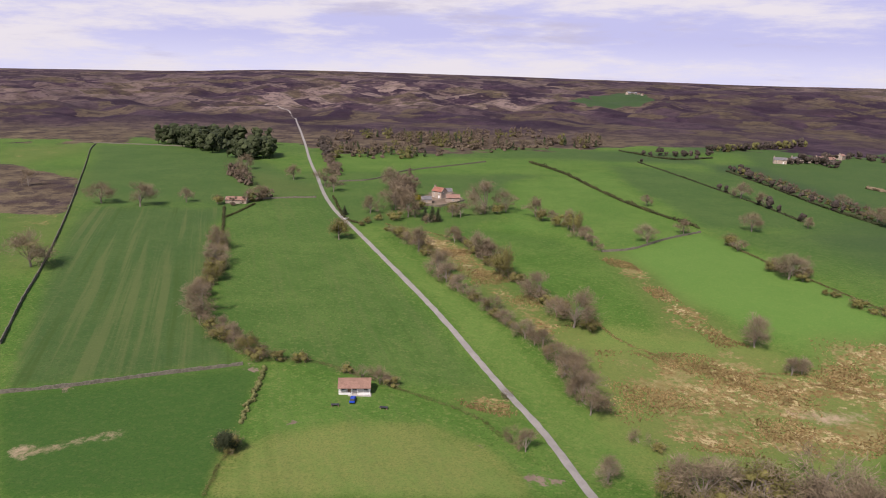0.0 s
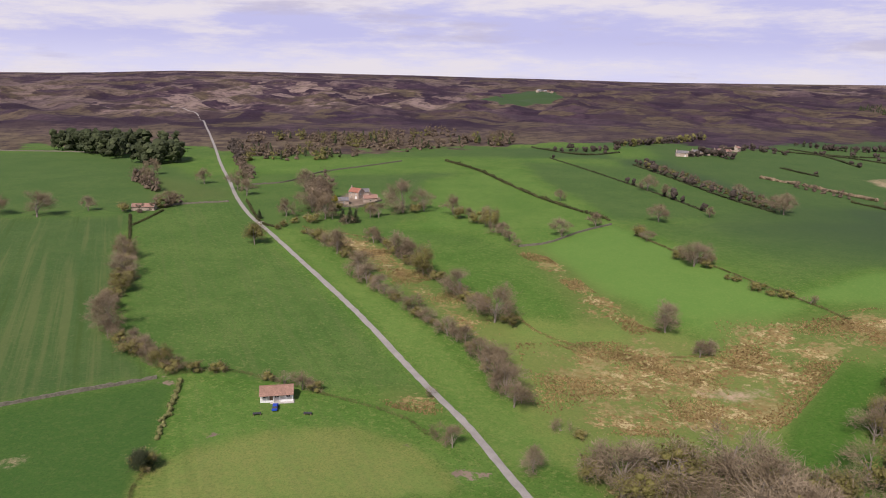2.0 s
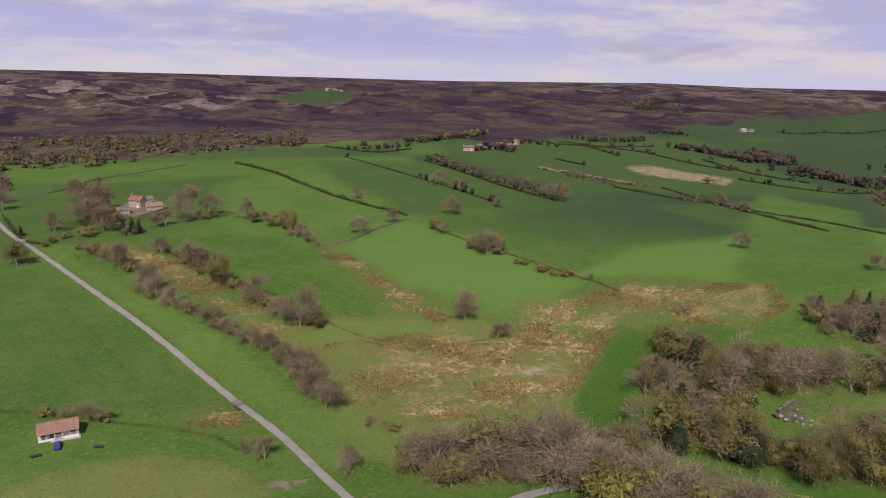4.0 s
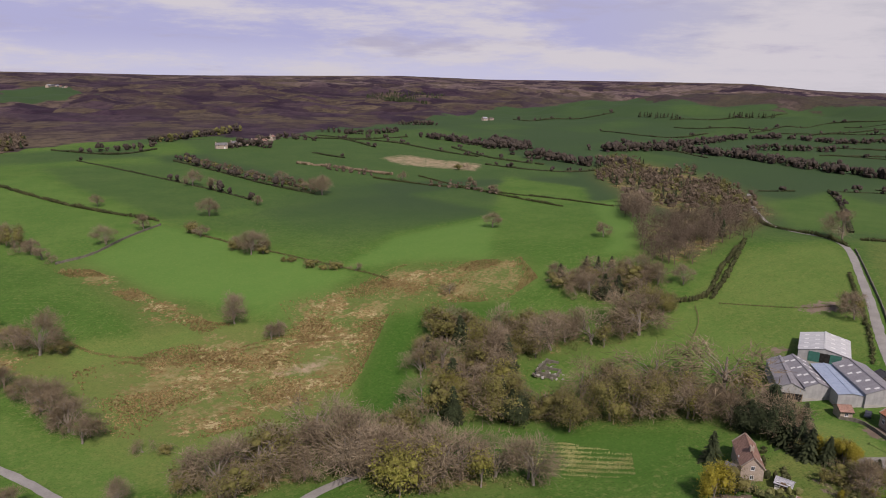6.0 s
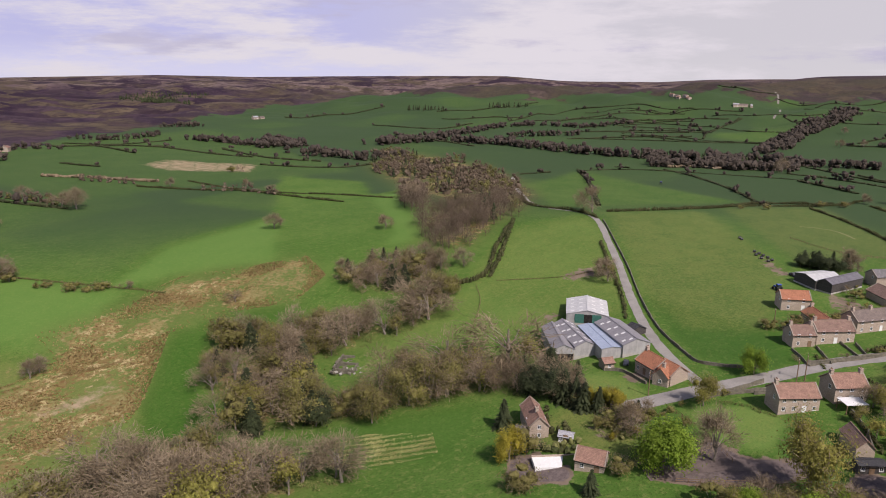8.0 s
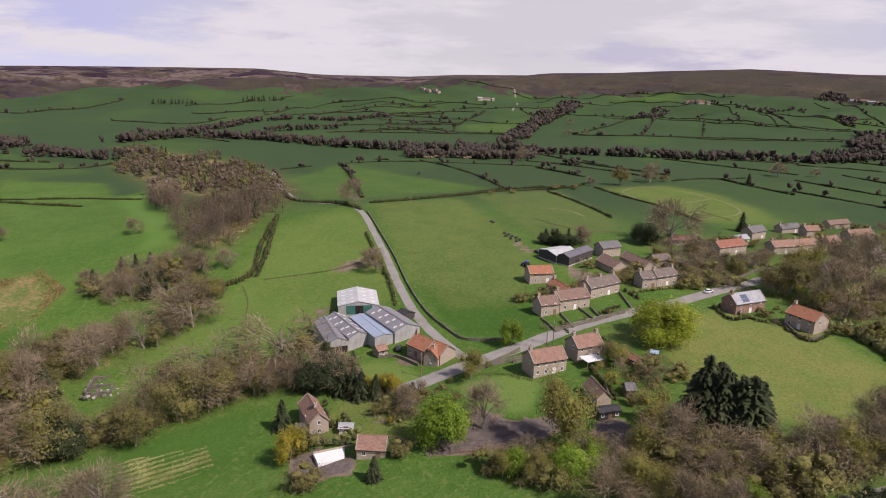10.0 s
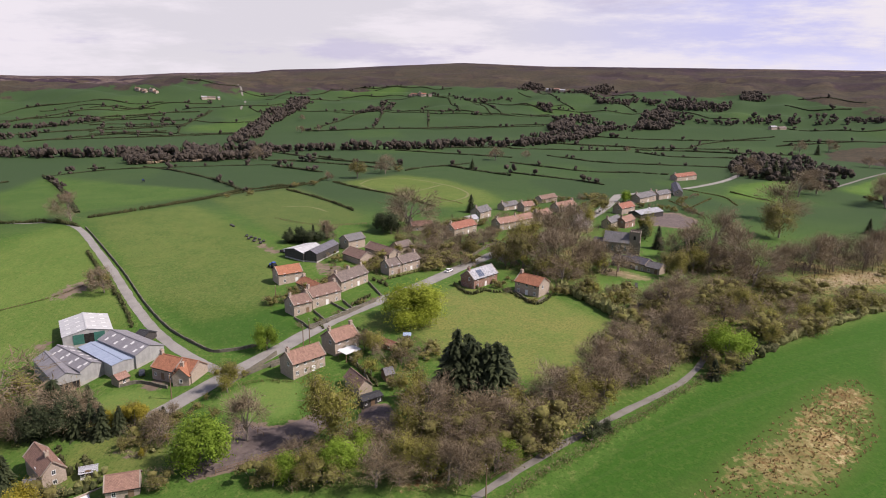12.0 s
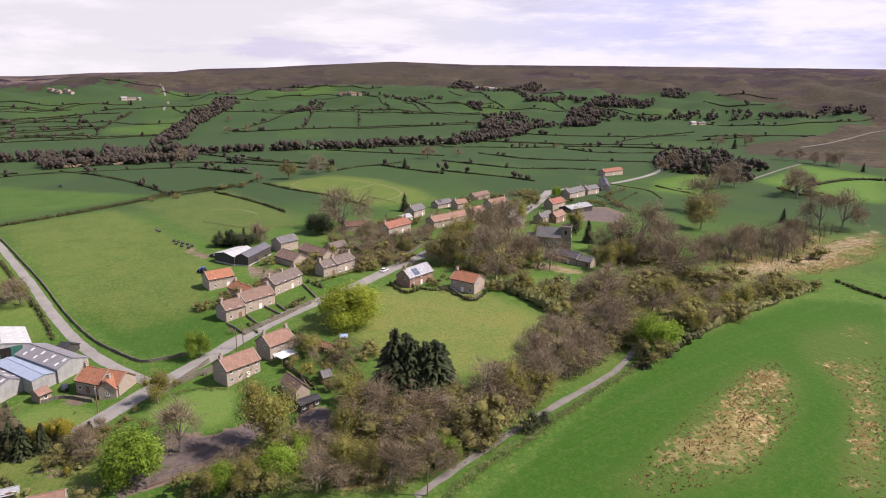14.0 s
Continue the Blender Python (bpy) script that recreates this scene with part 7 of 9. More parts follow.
def bush_mesh(seed, leafy, light=False):
    rng = np.random.default_rng(seed)
    tv, tf, cv, cf, lv, lf = [], [], [], [], [], []
    hearts = []
    tips = dome(rng, 9, 7, 0.05, (0, 0, 0.42), (0.55, 0.55, 0.5), 0.016, tv, tf, light, hearts)
    twigs(rng, cv, cf, tips, 18 if not leafy else 8, 0.17, 0.0055)
    if leafy:
        for c in hearts:
            lump(rng, lv, lf, c, (0.17, 0.17, 0.15), 0.15)
        leaves(rng, lv, lf, tips, 10 if light else 18, 0.10, 0.034 if light else 0.03)
    s = 1 / np.percentile(np.array(cv + lv)[:, 2], 99)
    return [pydata("stem", np.array(tv) * s, tf), pydata("branchwork", np.array(cv) * s, cf), pydata("crown", np.array(lv) * s, lf) if lv else None]


KINDS = {  # look of the crown, label, category, breadth
    "bare": ("twig", "leafless grey-brown deciduous tree on the field edge", "tree", 1.38),
    "olive": ("olive", "broad tree with sparse olive-green spring leaves", "tree", 1.0),
    "bud": ("bud", "tall tree breaking into yellow-green bud", "tree", 0.9),
    "green": ("green", "round tree in full fresh green leaf", "tree", 0.95),
    "biggreen": ("biggreen", "great spreading tree in bright yellow-green leaf", "tree", 1.42),
    "conifer": ("needle", "dark green spire-shaped conifer", "tree", 1.45),
    "pine": ("needle", "dark green pine with a bare stem", "tree", 1.0),
    "yew": ("needle", "dense rounded dark evergreen tree", "tree", 1.0),
    "blossom": ("blossom", "spreading tree covered in pale pinkish-white blossom", "tree", 1.0),
    "gold": ("gold", "golden yellow rounded garden conifer", "tree", 0.85),
    "bush": ("olive", "scrubby thorn bush in early leaf", "bush", 1.2),
}
SHAPES, LIGHT = {}, {}  # full shapes for single trees, lighter ones for woods
for nr, kind in enumerate(KINDS):
    for k in range(4):
        if kind == "gold":
            SHAPES[kind, k] = broadleaf(180 + k, "yew")
        elif kind in ("conifer", "pine"):
            SHAPES[kind, k] = conifer_mesh(100 + 10 * nr + k, kind == "pine")
        elif kind == "bush":
            SHAPES[kind, k] = bush_mesh(200 + k, k > 0)
            LIGHT[kind, k] = bush_mesh(240 + k, k > 0, True)
        else:
            SHAPES[kind, k] = broadleaf(300 + 10 * nr + k, kind)
            if kind not in ("biggreen", "yew", "blossom"):
                LIGHT[kind, k] = broadleaf(400 + 10 * nr + k, kind, True)
        for shape in (SHAPES[kind, k], LIGHT.get((kind, k), ())):
            for me, mat in zip(shape, ("bark", "twig", KINDS[kind][0])):
                if me:
                    me.materials.append(M[mat])
PLANTED = random.Random(5)


def plant_one(kind, x, y, h):
    k = PLANTED.randrange(4)
    mat, label, cat, broad = KINDS[kind]
    s = broad * PLANTED.uniform(0.9, 1.15)
    m = pose(x, y, ground_at(x, y), 0, 0, PLANTED.uniform(0, 360)) @ Matrix.Diagonal((h * s, h * s, h, 1))
    root = empty(cat if cat == "bush" else "conifer" if kind in ("conifer", "pine", "gold") else "tree", m, label, cat, "trees of the dale")
    for me in LIGHT.get((kind, k), SHAPES[kind, k]) if h < 6.5 else SHAPES[kind, k]:
        if me:
            tagged(mesh_part(me.name.split(".")[0], me, None, root), kind="" if me.name.startswith("trunk") else "stuff")


def plant(kind, spots):
    for x, y, h in spots:
        plant_one(kind, x, y, h)


def scatter(count, outline, rng):
    """Spots inside an outline, none too near another."""
    poly = np.array(outline)
    lo, hi = poly.min(0), poly.max(0)
    gap = 0.25 * math.sqrt(max((hi - lo).prod(), 1) / max(count, 1))
    tries = lo + (hi - lo) * rng.random((count * 40, 2))
    tries = tries[inside(tries[:, 0], tries[:, 1], poly)]
    out, k = np.empty((count, 2)), 0
    for q in tries:
        if k == 0 or ((out[:k] - q) ** 2).sum(1).min() > gap * gap:
            out[k] = q
            k += 1
            if k == count:
                break
    return list(out[:k])


def wood(count, mix, h0, h1, outline):
    """A wood whose trees stand too close to count: one mesh for each look."""
    rng = np.random.default_rng(int(abs(np.sum(outline))) % 9999)
    kinds = mix.split()
    if np.hypot(*np.mean(outline, axis=0)) > 310:
        return far_wood(count, mix, h0, h1, outline, True)
    heap = {}
    for i, q in enumerate(scatter(count, outline, rng)):
        kind = kinds[i % len(kinds)]
        h, a = (h0 + (h1 - h0) * rng.random()) * rng.uniform(0.75, 1.35) * (1.15 if kind == "conifer" else 1), rng.random() * 6.283
        s = h * KINDS[kind][3] * (0.95 + 0.3 * rng.random())
        for me, mat in zip(LIGHT.get((kind, k4 := int(rng.integers(4))), SHAPES[kind, k4]), ("bark", "twig", KINDS[kind][0])):
            if not me:
                continue
            v = np.empty(len(me.vertices) * 3)
            me.vertices.foreach_get("co", v)
            v = v.reshape(-1, 3)
            w = np.stack([q[0] + s * (v[:, 0] * math.cos(a) - v[:, 1] * math.sin(a)), q[1] + s * (v[:, 0] * math.sin(a) + v[:, 1] * math.cos(a)), ground_at(*q) + h * v[:, 2]], -1)
            starts, idx = np.empty(len(me.polygons), int), np.empty(len(me.loops), int)
            me.polygons.foreach_get("loop_start", starts)
            me.loops.foreach_get("vertex_index", idx)
            pile = heap.setdefault(mat, [[], [], [], 0, 0])
            pile[0].append(w)
            pile[1].append(idx + pile[3])
            pile[2].append(starts + pile[4])
            pile[3] += len(v)
            pile[4] += len(idx)
    # scrub and brambles beneath
    poly = np.array(outline)
    lo, hi = poly.min(0), poly.max(0)
    q = lo + (hi - lo) * rng.random((int((hi - lo).prod() / 6), 2))
    q = q[inside(q[:, 0], q[:, 1], poly)]
    sv, sf = [], []
    for x, y in q:
        g = 0.7 + 2.4 * rng.random() ** 2
        clumps(rng, sv, sf, (x, y, ground_at(x, y) + g * 0.4), (1.6, 1.6, g * 0.6), 14, 0.24)
    tagged(mesh_part("undergrowth", pydata("undergrowth", sv, sf), M["scrub"]), "tangled brown and olive scrub under the trees", "undergrowth", "woods by the beck", "stuff")
    for mat, (vs, ix, st, nv, nl) in heap.items():
        me = bpy.data.meshes.new("woodland")
        me.vertices.add(nv)
        me.vertices.foreach_set("co", np.concatenate(vs).ravel())
        me.loops.add(nl)
        me.loops.foreach_set("vertex_index", np.concatenate(ix))
        me.polygons.add(sum(len(q) for q in st))
        me.polygons.foreach_set("loop_start", np.concatenate(st))
        me.update(calc_edges=True)
        word = {"bark": "grey-brown stems and boughs", "twig": "leafless brown twigs", "needle": "dark conifers"}.get(mat, "yellow-green spring leaves")
        tagged(mesh_part("woodland", me, M[mat]), f"wood along the beck, its {word}", "wood", "woods by the beck", "stuff")


def far_tree(rng, shapes, kind, x, y, h, near):
    """A tree of a few lobed masses with twigs breaking its outline."""
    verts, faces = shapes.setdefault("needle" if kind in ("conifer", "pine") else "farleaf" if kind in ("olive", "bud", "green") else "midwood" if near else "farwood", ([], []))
    z = ground_at(x, y)
    if kind in ("conifer", "pine"):
        limb(verts, faces, (x, y, z - 0.5), (x, y, z + h * 0.5), h * 0.018, h * 0.01, 3)
        for t in range(5):
            f = t / 5
            w = h * 0.17 * (1 - 0.85 * f) if kind == "conifer" else h * (0.12 + 0.08 * rng.random())
            o = rng.standard_normal(2) * h * (0.02 if kind == "conifer" else 0.07)
            at = (x + o[0], y + o[1], z + h * (0.2 + 0.75 * f if kind == "conifer" else 0.26 + 0.64 * f))
            lump(rng, verts, faces, at, (w, w, h * 0.13), 0.25)
            clumps(rng, verts, faces, at, (w * 1.35, w * 1.35, h * 0.12), 9, h * 0.035, 0.3)
        return
    broad, close = 0.9 + 0.35 * rng.random(), math.hypot(x, y) < 480
    h *= rng.uniform(0.75, 1.3)
    limb(verts, faces, (x, y, z - 0.5), (x, y, z + h * 0.5), h * 0.022, h * 0.012, 3)
    for t in range(4 if near else 3):
        o = rng.standard_normal(3) * h * np.array((0.17, 0.17, 0.09)) * broad
        at, w = (x + o[0], y + o[1], z + h * 0.55 + o[2]), h * broad * (0.20 + 0.09 * rng.random())
        if near and close:
            limb(verts, faces, (x, y, z + h * 0.25), at, h * 0.013, h * 0.005, 3)
            clumps(rng, verts, faces, at, (w * 1.35, w * 1.35, h * 0.36), 170, h * 0.0145, 0.8)
        elif near:
            lump(rng, verts, faces, at, (w * 0.4, w * 0.4, h * 0.12), 0.2)
            clumps(rng, verts, faces, at, (w * 1.3, w * 1.3, h * 0.36), 120, h * 0.017, 0.7)
        else:
            lump(rng, verts, faces, at, (w, w, h * 0.28), 0.2)
            clumps(rng, verts, faces, at, (w * 1.3, w * 1.3, h * 0.36), 8, h * 0.035, 0.4)
    if not close:
        lump(rng, verts, faces, (x, y, z + h * 0.15), (h * 0.25, h * 0.25, h * 0.18), 0.25)


def far_wood(count, mix, h0, h1, outline, near=False):
    """A distant wood, its trees grouped into one mesh for each look."""
    rng = np.random.default_rng(int(abs(np.sum(outline))) % 9999)
    kinds = mix.split()
    shapes = {}
    poly = np.array(outline)
    area = 0.5 * abs(np.dot(poly[:, 0], np.roll(poly[:, 1], 1)) - np.dot(poly[:, 1], np.roll(poly[:, 0], 1)))
    if near:
        count = int(max(count, min(area / 40, 480)))
    elif h0 > 6:
        count = int(max(count * 1.6, min(area / 45, 260 if np.hypot(*poly.mean(0)) > 800 else 480)))
    else:
        count = int(count * 1.6)
    for i, q in enumerate(scatter(count, outline, rng)):
        # glades and a broken edge
        if count > 60 and math.sin(q[0] * 0.031 + 2 * math.sin(q[1] * 0.023)) + math.sin(q[1] * 0.037 + 2 * math.sin(q[0] * 0.019)) + 0.5 * rng.standard_normal() < (-0.4 if near else -0.55):
            continue
        far_tree(rng, shapes, kinds[i % len(kinds)], q[0], q[1], h0 + (h1 - h0) * rng.random(), near)
    for mat, (verts, faces) in shapes.items():
        word = "dark conifers" if mat == "needle" else "trees in first olive leaf" if mat == "farleaf" else "leafless brown trees"
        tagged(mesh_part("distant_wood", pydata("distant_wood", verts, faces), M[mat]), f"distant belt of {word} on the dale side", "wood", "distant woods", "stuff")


def belt(mix, h0, h1, width, spacing, points):
    """A belt of trees along a stream, gully or field edge."""
    rng = np.random.default_rng(int(abs(np.sum(points))) % 9999)
    kinds, shapes = mix.split(), {}
    for i, p in enumerate(resample(points, spacing)):
        q = p + rng.uniform(-0.5, 0.5, 2) * width
        far_tree(rng, shapes, kinds[i % len(kinds)], q[0], q[1], h0 + (h1 - h0) * rng.random(), np.hypot(*q) < 720)
    for mat, (verts, faces) in shapes.items():
        word = "dark conifers" if mat == "needle" else "trees in first olive leaf" if mat == "farleaf" else "leafless brown trees"
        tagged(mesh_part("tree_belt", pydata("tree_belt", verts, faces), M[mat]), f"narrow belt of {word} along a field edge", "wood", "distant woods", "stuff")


def bush_row(mix, h0, h1, width, spacing, points):
    """Single bushes and small trees along an overgrown boundary."""
    rng = random.Random(int(abs(np.sum(points))))
    for i, p in enumerate(resample(points, spacing)):
        plant_one(rng.choice(mix.split()), p[0] + rng.uniform(-0.5, 0.5) * width, p[1] + rng.uniform(-0.5, 0.5) * width, rng.uniform(h0, h1))


def hedgerow_trees():
    rng = np.random.default_rng(31)
    shapes = {}
    for x, y, h in HEDGEROW:
        far_tree(rng, shapes, "bare", x, y, h, False)
    for mat, (verts, faces) in shapes.items():
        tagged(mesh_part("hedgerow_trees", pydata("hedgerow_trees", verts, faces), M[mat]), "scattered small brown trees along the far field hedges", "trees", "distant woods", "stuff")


plant("bare", [(130.9, -17.7, 10.8), (128.1, -33.3, 9.4), (127.8, -43.6, 8.2), (135.7, -40.7, 9.8), (139.4, -37.7, 8.6), (138.5, -57.2, 8.8), (141.1, -50.9, 8.8), (143.8, -44.6, 8.8), (149.8, -32.8, 13.4), (159.5, 10.5, 14.0), (146.2, -64.9, 12.3), (149.1, -80.8, 11.2), (46.5, 165.0, 8.3), (168.9, 32.3, 8.3), (25.4, 177.8, 7.1), (155.4, -91.1, 10.9), (161.8, -83.7, 11.9), (184.0, -32.8, 5.2), (160.1, -99.1, 10.4), (169.6, -95.1, 8.9), (184.7, 70.8, 11.2), (197.7, -23.7, 7.3), (182.6, 82.8, 13.3), (185.4, 78.5, 11.4)])
plant("bare", [(171.3, -117.7, 13.2), (163.0, 132.3, 9.0), (49.7, 204.1, 10.1), (-20.5, 214.9, 6.5), (180.4, -120.4, 11.8), (48.6, 213.1, 11.2), (-27.0, 217.6, 5.8), (47.0, 220.5, 11.5), (45.6, 230.4, 11.8), (178.1, 155.1, 19.8), (201.5, -130.1, 15.0), (-65.7, 230.9, 4.9), (43.7, 238.6, 9.9), (40.1, 251.9, 8.0), (-79.1, 244.9, 8.0), (34.1, 258.5, 8.6), (-85.8, 252.6, 7.8), (130.9, 236.0, 7.4), (27.1, 271.1, 6.9), (135.1, 236.6, 6.5), (55.7, 270.9, 16.6), (255.8, -111.5, 17.3), (50.1, 281.4, 9.3), (125.8, 256.8, 13.4)])
plant("bare", [(278.3, 67.8, 10.7), (-99.3, 269.2, 15.5), (263.3, -121.4, 16.9), (261.7, -127.5, 15.4), (271.0, -112.6, 16.6), (265.4, -134.8, 13.1), (231.5, -187.5, 18.4), (251.9, 167.4, 7.0), (45.0, 299.6, 13.0), (213.9, 217.2, 5.4), (252.2, 172.1, 7.6), (298.9, -65.3, 9.7), (-107.1, 288.4, 10.4), (7.4, 308.1, 8.3), (252.2, -180.5, 16.4), (273.9, 145.8, 11.0), (280.1, 136.5, 9.4), (304.5, -73.3, 11.0), (275.6, 154.9, 12.3), (250.9, -193.2, 22.2), (306.1, -88.9, 9.5), (310.7, -72.0, 14.0), (2.0, 319.3, 10.2), (258.1, 190.8, 7.4)])
plant("bare", [(309.8, -84.3, 8.4), (-2.2, 327.2, 14.5), (314.0, -97.0, 8.6), (322.5, -63.5, 9.8), (303.1, -130.8, 20.2), (274.6, -184.6, 16.2), (334.4, -25.6, 7.6), (329.3, -72.1, 8.8), (322.3, -101.1, 8.9), (341.3, -22.2, 9.0), (259.3, -225.4, 13.5), (314.1, -139.6, 13.2), (285.0, -204.7, 24.5), (258.4, -238.2, 18.4), (-114.7, 335.7, 13.1), (26.2, 355.0, 9.4), (328.0, -142.3, 12.5), (257.5, -251.2, 17.3), (18.8, 359.7, 14.6), (23.4, 359.8, 11.4), (355.1, -66.4, 23.6), (330.8, -154.0, 19.1), (-13.8, 368.5, 14.2), (171.8, 327.0, 13.6)])
plant("bare", [(366.0, -67.7, 6.5), (348.7, -139.1, 11.8), (176.1, 331.8, 10.5), (-201.4, 321.6, 18.3), (172.2, 341.1, 7.4), (-123.8, 364.0, 13.5), (266.6, -278.0, 15.1), (6.8, 385.9, 10.1), (325.1, 208.5, 8.7), (85.8, 383.3, 6.9), (356.2, -166.8, 13.7), (83.8, 395.1, 8.5), (276.6, -295.8, 17.6), (119.4, 390.8, 11.4), (166.3, 375.8, 7.2), (307.7, 276.3, 10.1), (402.0, 110.4, 16.2), (78.1, 421.2, 12.7), (147.9, 412.2, 9.9), (-23.6, 442.8, 16.9), (-18.8, 443.2, 9.2), (5.5, 445.3, 9.3), (70.2, 439.8, 7.7), (11.1, 445.8, 10.1)])
plant("bare", [(390.3, 228.7, 17.2), (-49.5, 451.4, 12.6), (61.6, 451.7, 13.8), (27.9, 458.5, 23.1), (-33.2, 462.7, 18.5), (42.5, 463.2, 16.1), (194.6, 423.8, 12.9), (323.7, -366.6, 21.1), (314.3, -374.9, 25.3), (375.9, -319.7, 25.5), (237.0, 436.8, 7.7), (-205.9, 456.3, 17.3), (-132.1, 484.7, 11.3), (-32.0, 504.0, 18.3), (-181.0, 474.1, 10.5), (-129.7, 490.9, 9.6), (148.6, 495.7, 8.9), (-235.7, 464.0, 15.7), (-85.2, 520.9, 13.6), (298.1, 447.4, 15.7), (-43.1, 537.0, 17.6), (297.3, 462.4, 12.3), (-95.7, 544.2, 17.1), (418.9, 375.5, 7.7)])
plant("bare", [(239.5, 509.2, 10.6), (577.9, -40.7, 8.0), (233.9, 536.8, 13.1), (-126.9, 573.3, 13.1), (-168.4, 568.7, 14.2), (432.1, 417.3, 9.3), (306.4, 522.2, 9.3), (-318.5, 518.9, 13.6), (422.2, -449.5, 23.8), (617.0, -95.3, 17.8), (469.8, -411.6, 21.4), (405.2, 477.6, 8.6), (437.4, -462.8, 22.8), (-180.1, 624.1, 14.5), (483.3, -441.5, 22.4), (578.3, -434.1, 13.6), (718.3, -232.3, 14.5), (601.2, -465.2, 19.5), (775.4, 20.7, 16.0), (737.4, -275.4, 9.3), (611.3, -709.1, 18.8), (626.8, -705.9, 18.1), (829.6, -451.5, 7.8), (642.0, -703.3, 14.8)])
plant("bare", [(684.3, -694.9, 13.4), (673.2, -706.8, 16.1), (818.6, -708.0, 18.8), (837.4, -774.4, 18.7), (1175.0, -42.1, 11.8), (1187.7, -71.4, 10.8), (1341.8, -49.6, 12.2)])
plant("olive", [(180.6, -28.1, 5.1), (188.1, -20.3, 5.3), (158.1, 107.6, 14.8), (170.4, 101.5, 19.0), (178.7, 92.1, 14.3), (156.1, 132.7, 15.7), (188.2, 114.2, 10.3), (-71.0, 235.3, 8.2), (183.2, 165.2, 16.0), (248.4, 128.2, 10.0), (248.4, 133.0, 13.1), (268.1, -100.8, 15.7), (274.0, -95.1, 14.3), (254.6, -162.9, 9.6), (297.7, -85.1, 8.2), (315.2, -55.3, 7.3), (30.3, 328.4, 15.8), (-109.9, 314.7, 10.6), (310.2, -163.4, 11.0), (-60.6, 387.2, 13.0), (80.5, 414.4, 13.2), (327.6, -277.9, 22.3), (589.3, -66.6, 16.9)])
plant("bush", [(135.6, -7.4, 6.9), (142.4, 8.9, 5.7), (131.1, -57.1, 4.2), (141.7, -22.1, 5.7), (137.0, 50.6, 6.0), (147.3, -15.0, 5.8), (144.1, -56.4, 6.0), (152.4, -50.3, 6.2), (151.4, 54.8, 6.4), (171.6, -28.9, 3.3), (172.1, 36.2, 6.1), (174.7, 30.9, 3.7), (175.2, 28.9, 4.1), (-58.9, 169.3, 5.3), (178.0, 31.7, 5.2), (180.8, -35.5, 3.4), (21.8, 183.7, 4.7), (180.5, 46.0, 4.2), (182.0, 41.8, 5.3), (180.0, 49.7, 4.6), (184.6, -39.7, 3.2), (186.4, -35.8, 4.9), (187.5, -33.5, 4.6), (188.6, -34.8, 7.1)])
plant("bush", [(190.3, -28.7, 5.4), (154.2, -118.1, 7.1), (66.5, 185.1, 3.8), (61.6, 189.1, 4.2), (22.3, 210.6, 3.2), (-16.9, 213.2, 4.0), (223.2, -4.6, 2.0), (-32.6, 222.3, 3.8), (224.7, -12.0, 1.8), (229.8, -18.0, 1.9), (-51.0, 229.8, 3.5), (-59.1, 229.1, 4.4), (177.6, -157.4, 6.4), (237.0, -27.7, 2.6), (221.8, -88.1, 2.1), (238.7, -30.9, 2.2), (215.2, -111.1, 4.3), (221.6, -109.6, 4.0), (234.2, -82.5, 2.7), (228.7, -100.0, 4.0), (227.6, -103.0, 3.6), (181.1, -172.5, 5.8), (228.4, -108.1, 3.6), (243.1, -82.1, 3.2)])
plant("bush", [(266.5, -30.5, 3.3), (270.4, -19.8, 2.9), (272.9, -59.5, 4.9), (267.3, -81.4, 4.0), (273.1, -64.4, 5.0), (276.1, -63.9, 6.5), (280.7, -41.7, 4.5), (22.0, 285.4, 7.7), (201.2, -204.4, 6.6), (277.1, -75.4, 5.1), (278.6, -70.7, 6.1), (281.7, -61.4, 4.6), (283.9, -54.5, 4.1), (288.8, -39.4, 4.1), (284.8, 70.7, 7.8), (283.1, -82.2, 4.7), (290.3, -65.9, 5.8), (295.0, -44.0, 4.7), (15.0, 297.9, 7.0), (203.8, -221.5, 6.9), (305.9, -30.5, 3.8), (297.4, -78.2, 5.4), (305.4, -43.1, 3.8), (302.4, -60.8, 4.9)])
plant("bush", [(206.8, -236.7, 5.5), (199.0, 270.2, 4.7), (187.9, 283.0, 3.0), (193.3, 279.5, 4.2), (185.7, 290.0, 4.6), (327.9, -119.8, 4.9), (334.4, -109.5, 5.5), (182.1, 303.0, 2.8), (179.0, 305.9, 3.1), (335.2, -127.3, 5.0), (176.8, 322.8, 5.2), (250.3, -272.5, 4.5), (179.9, 329.2, 6.6), (169.3, 340.1, 6.6), (87.3, 372.1, 4.7), (-17.6, 382.3, 9.4), (253.8, -291.0, 7.4), (-25.0, 395.8, 7.6), (79.9, 401.2, 7.8), (166.1, 387.6, 7.3), (-51.3, 419.1, 3.7), (-48.5, 426.2, 4.5), (-9.1, 429.4, 6.0), (73.9, 428.1, 8.3)])
plant("bush", [(-42.1, 433.8, 4.5), (-31.2, 434.8, 6.8), (-35.0, 437.4, 4.6), (64.6, 439.3, 8.5), (398.9, -200.7, 11.6), (24.6, 454.9, 7.1), (36.4, 459.3, 7.2), (-15.8, 464.3, 7.2), (5.6, 466.4, 6.5), (483.3, 34.3, 3.1), (493.8, 18.7, 4.1), (-157.4, 468.9, 6.8), (536.3, -13.2, 4.5), (546.9, -27.0, 4.6), (401.2, -459.3, 6.7), (415.7, -456.2, 7.4), (412.1, -461.8, 7.4), (630.9, -110.1, 6.5), (445.5, -461.2, 5.9), (637.0, -94.3, 8.9), (511.1, 511.3, 7.4), (520.4, 508.1, 7.5)])
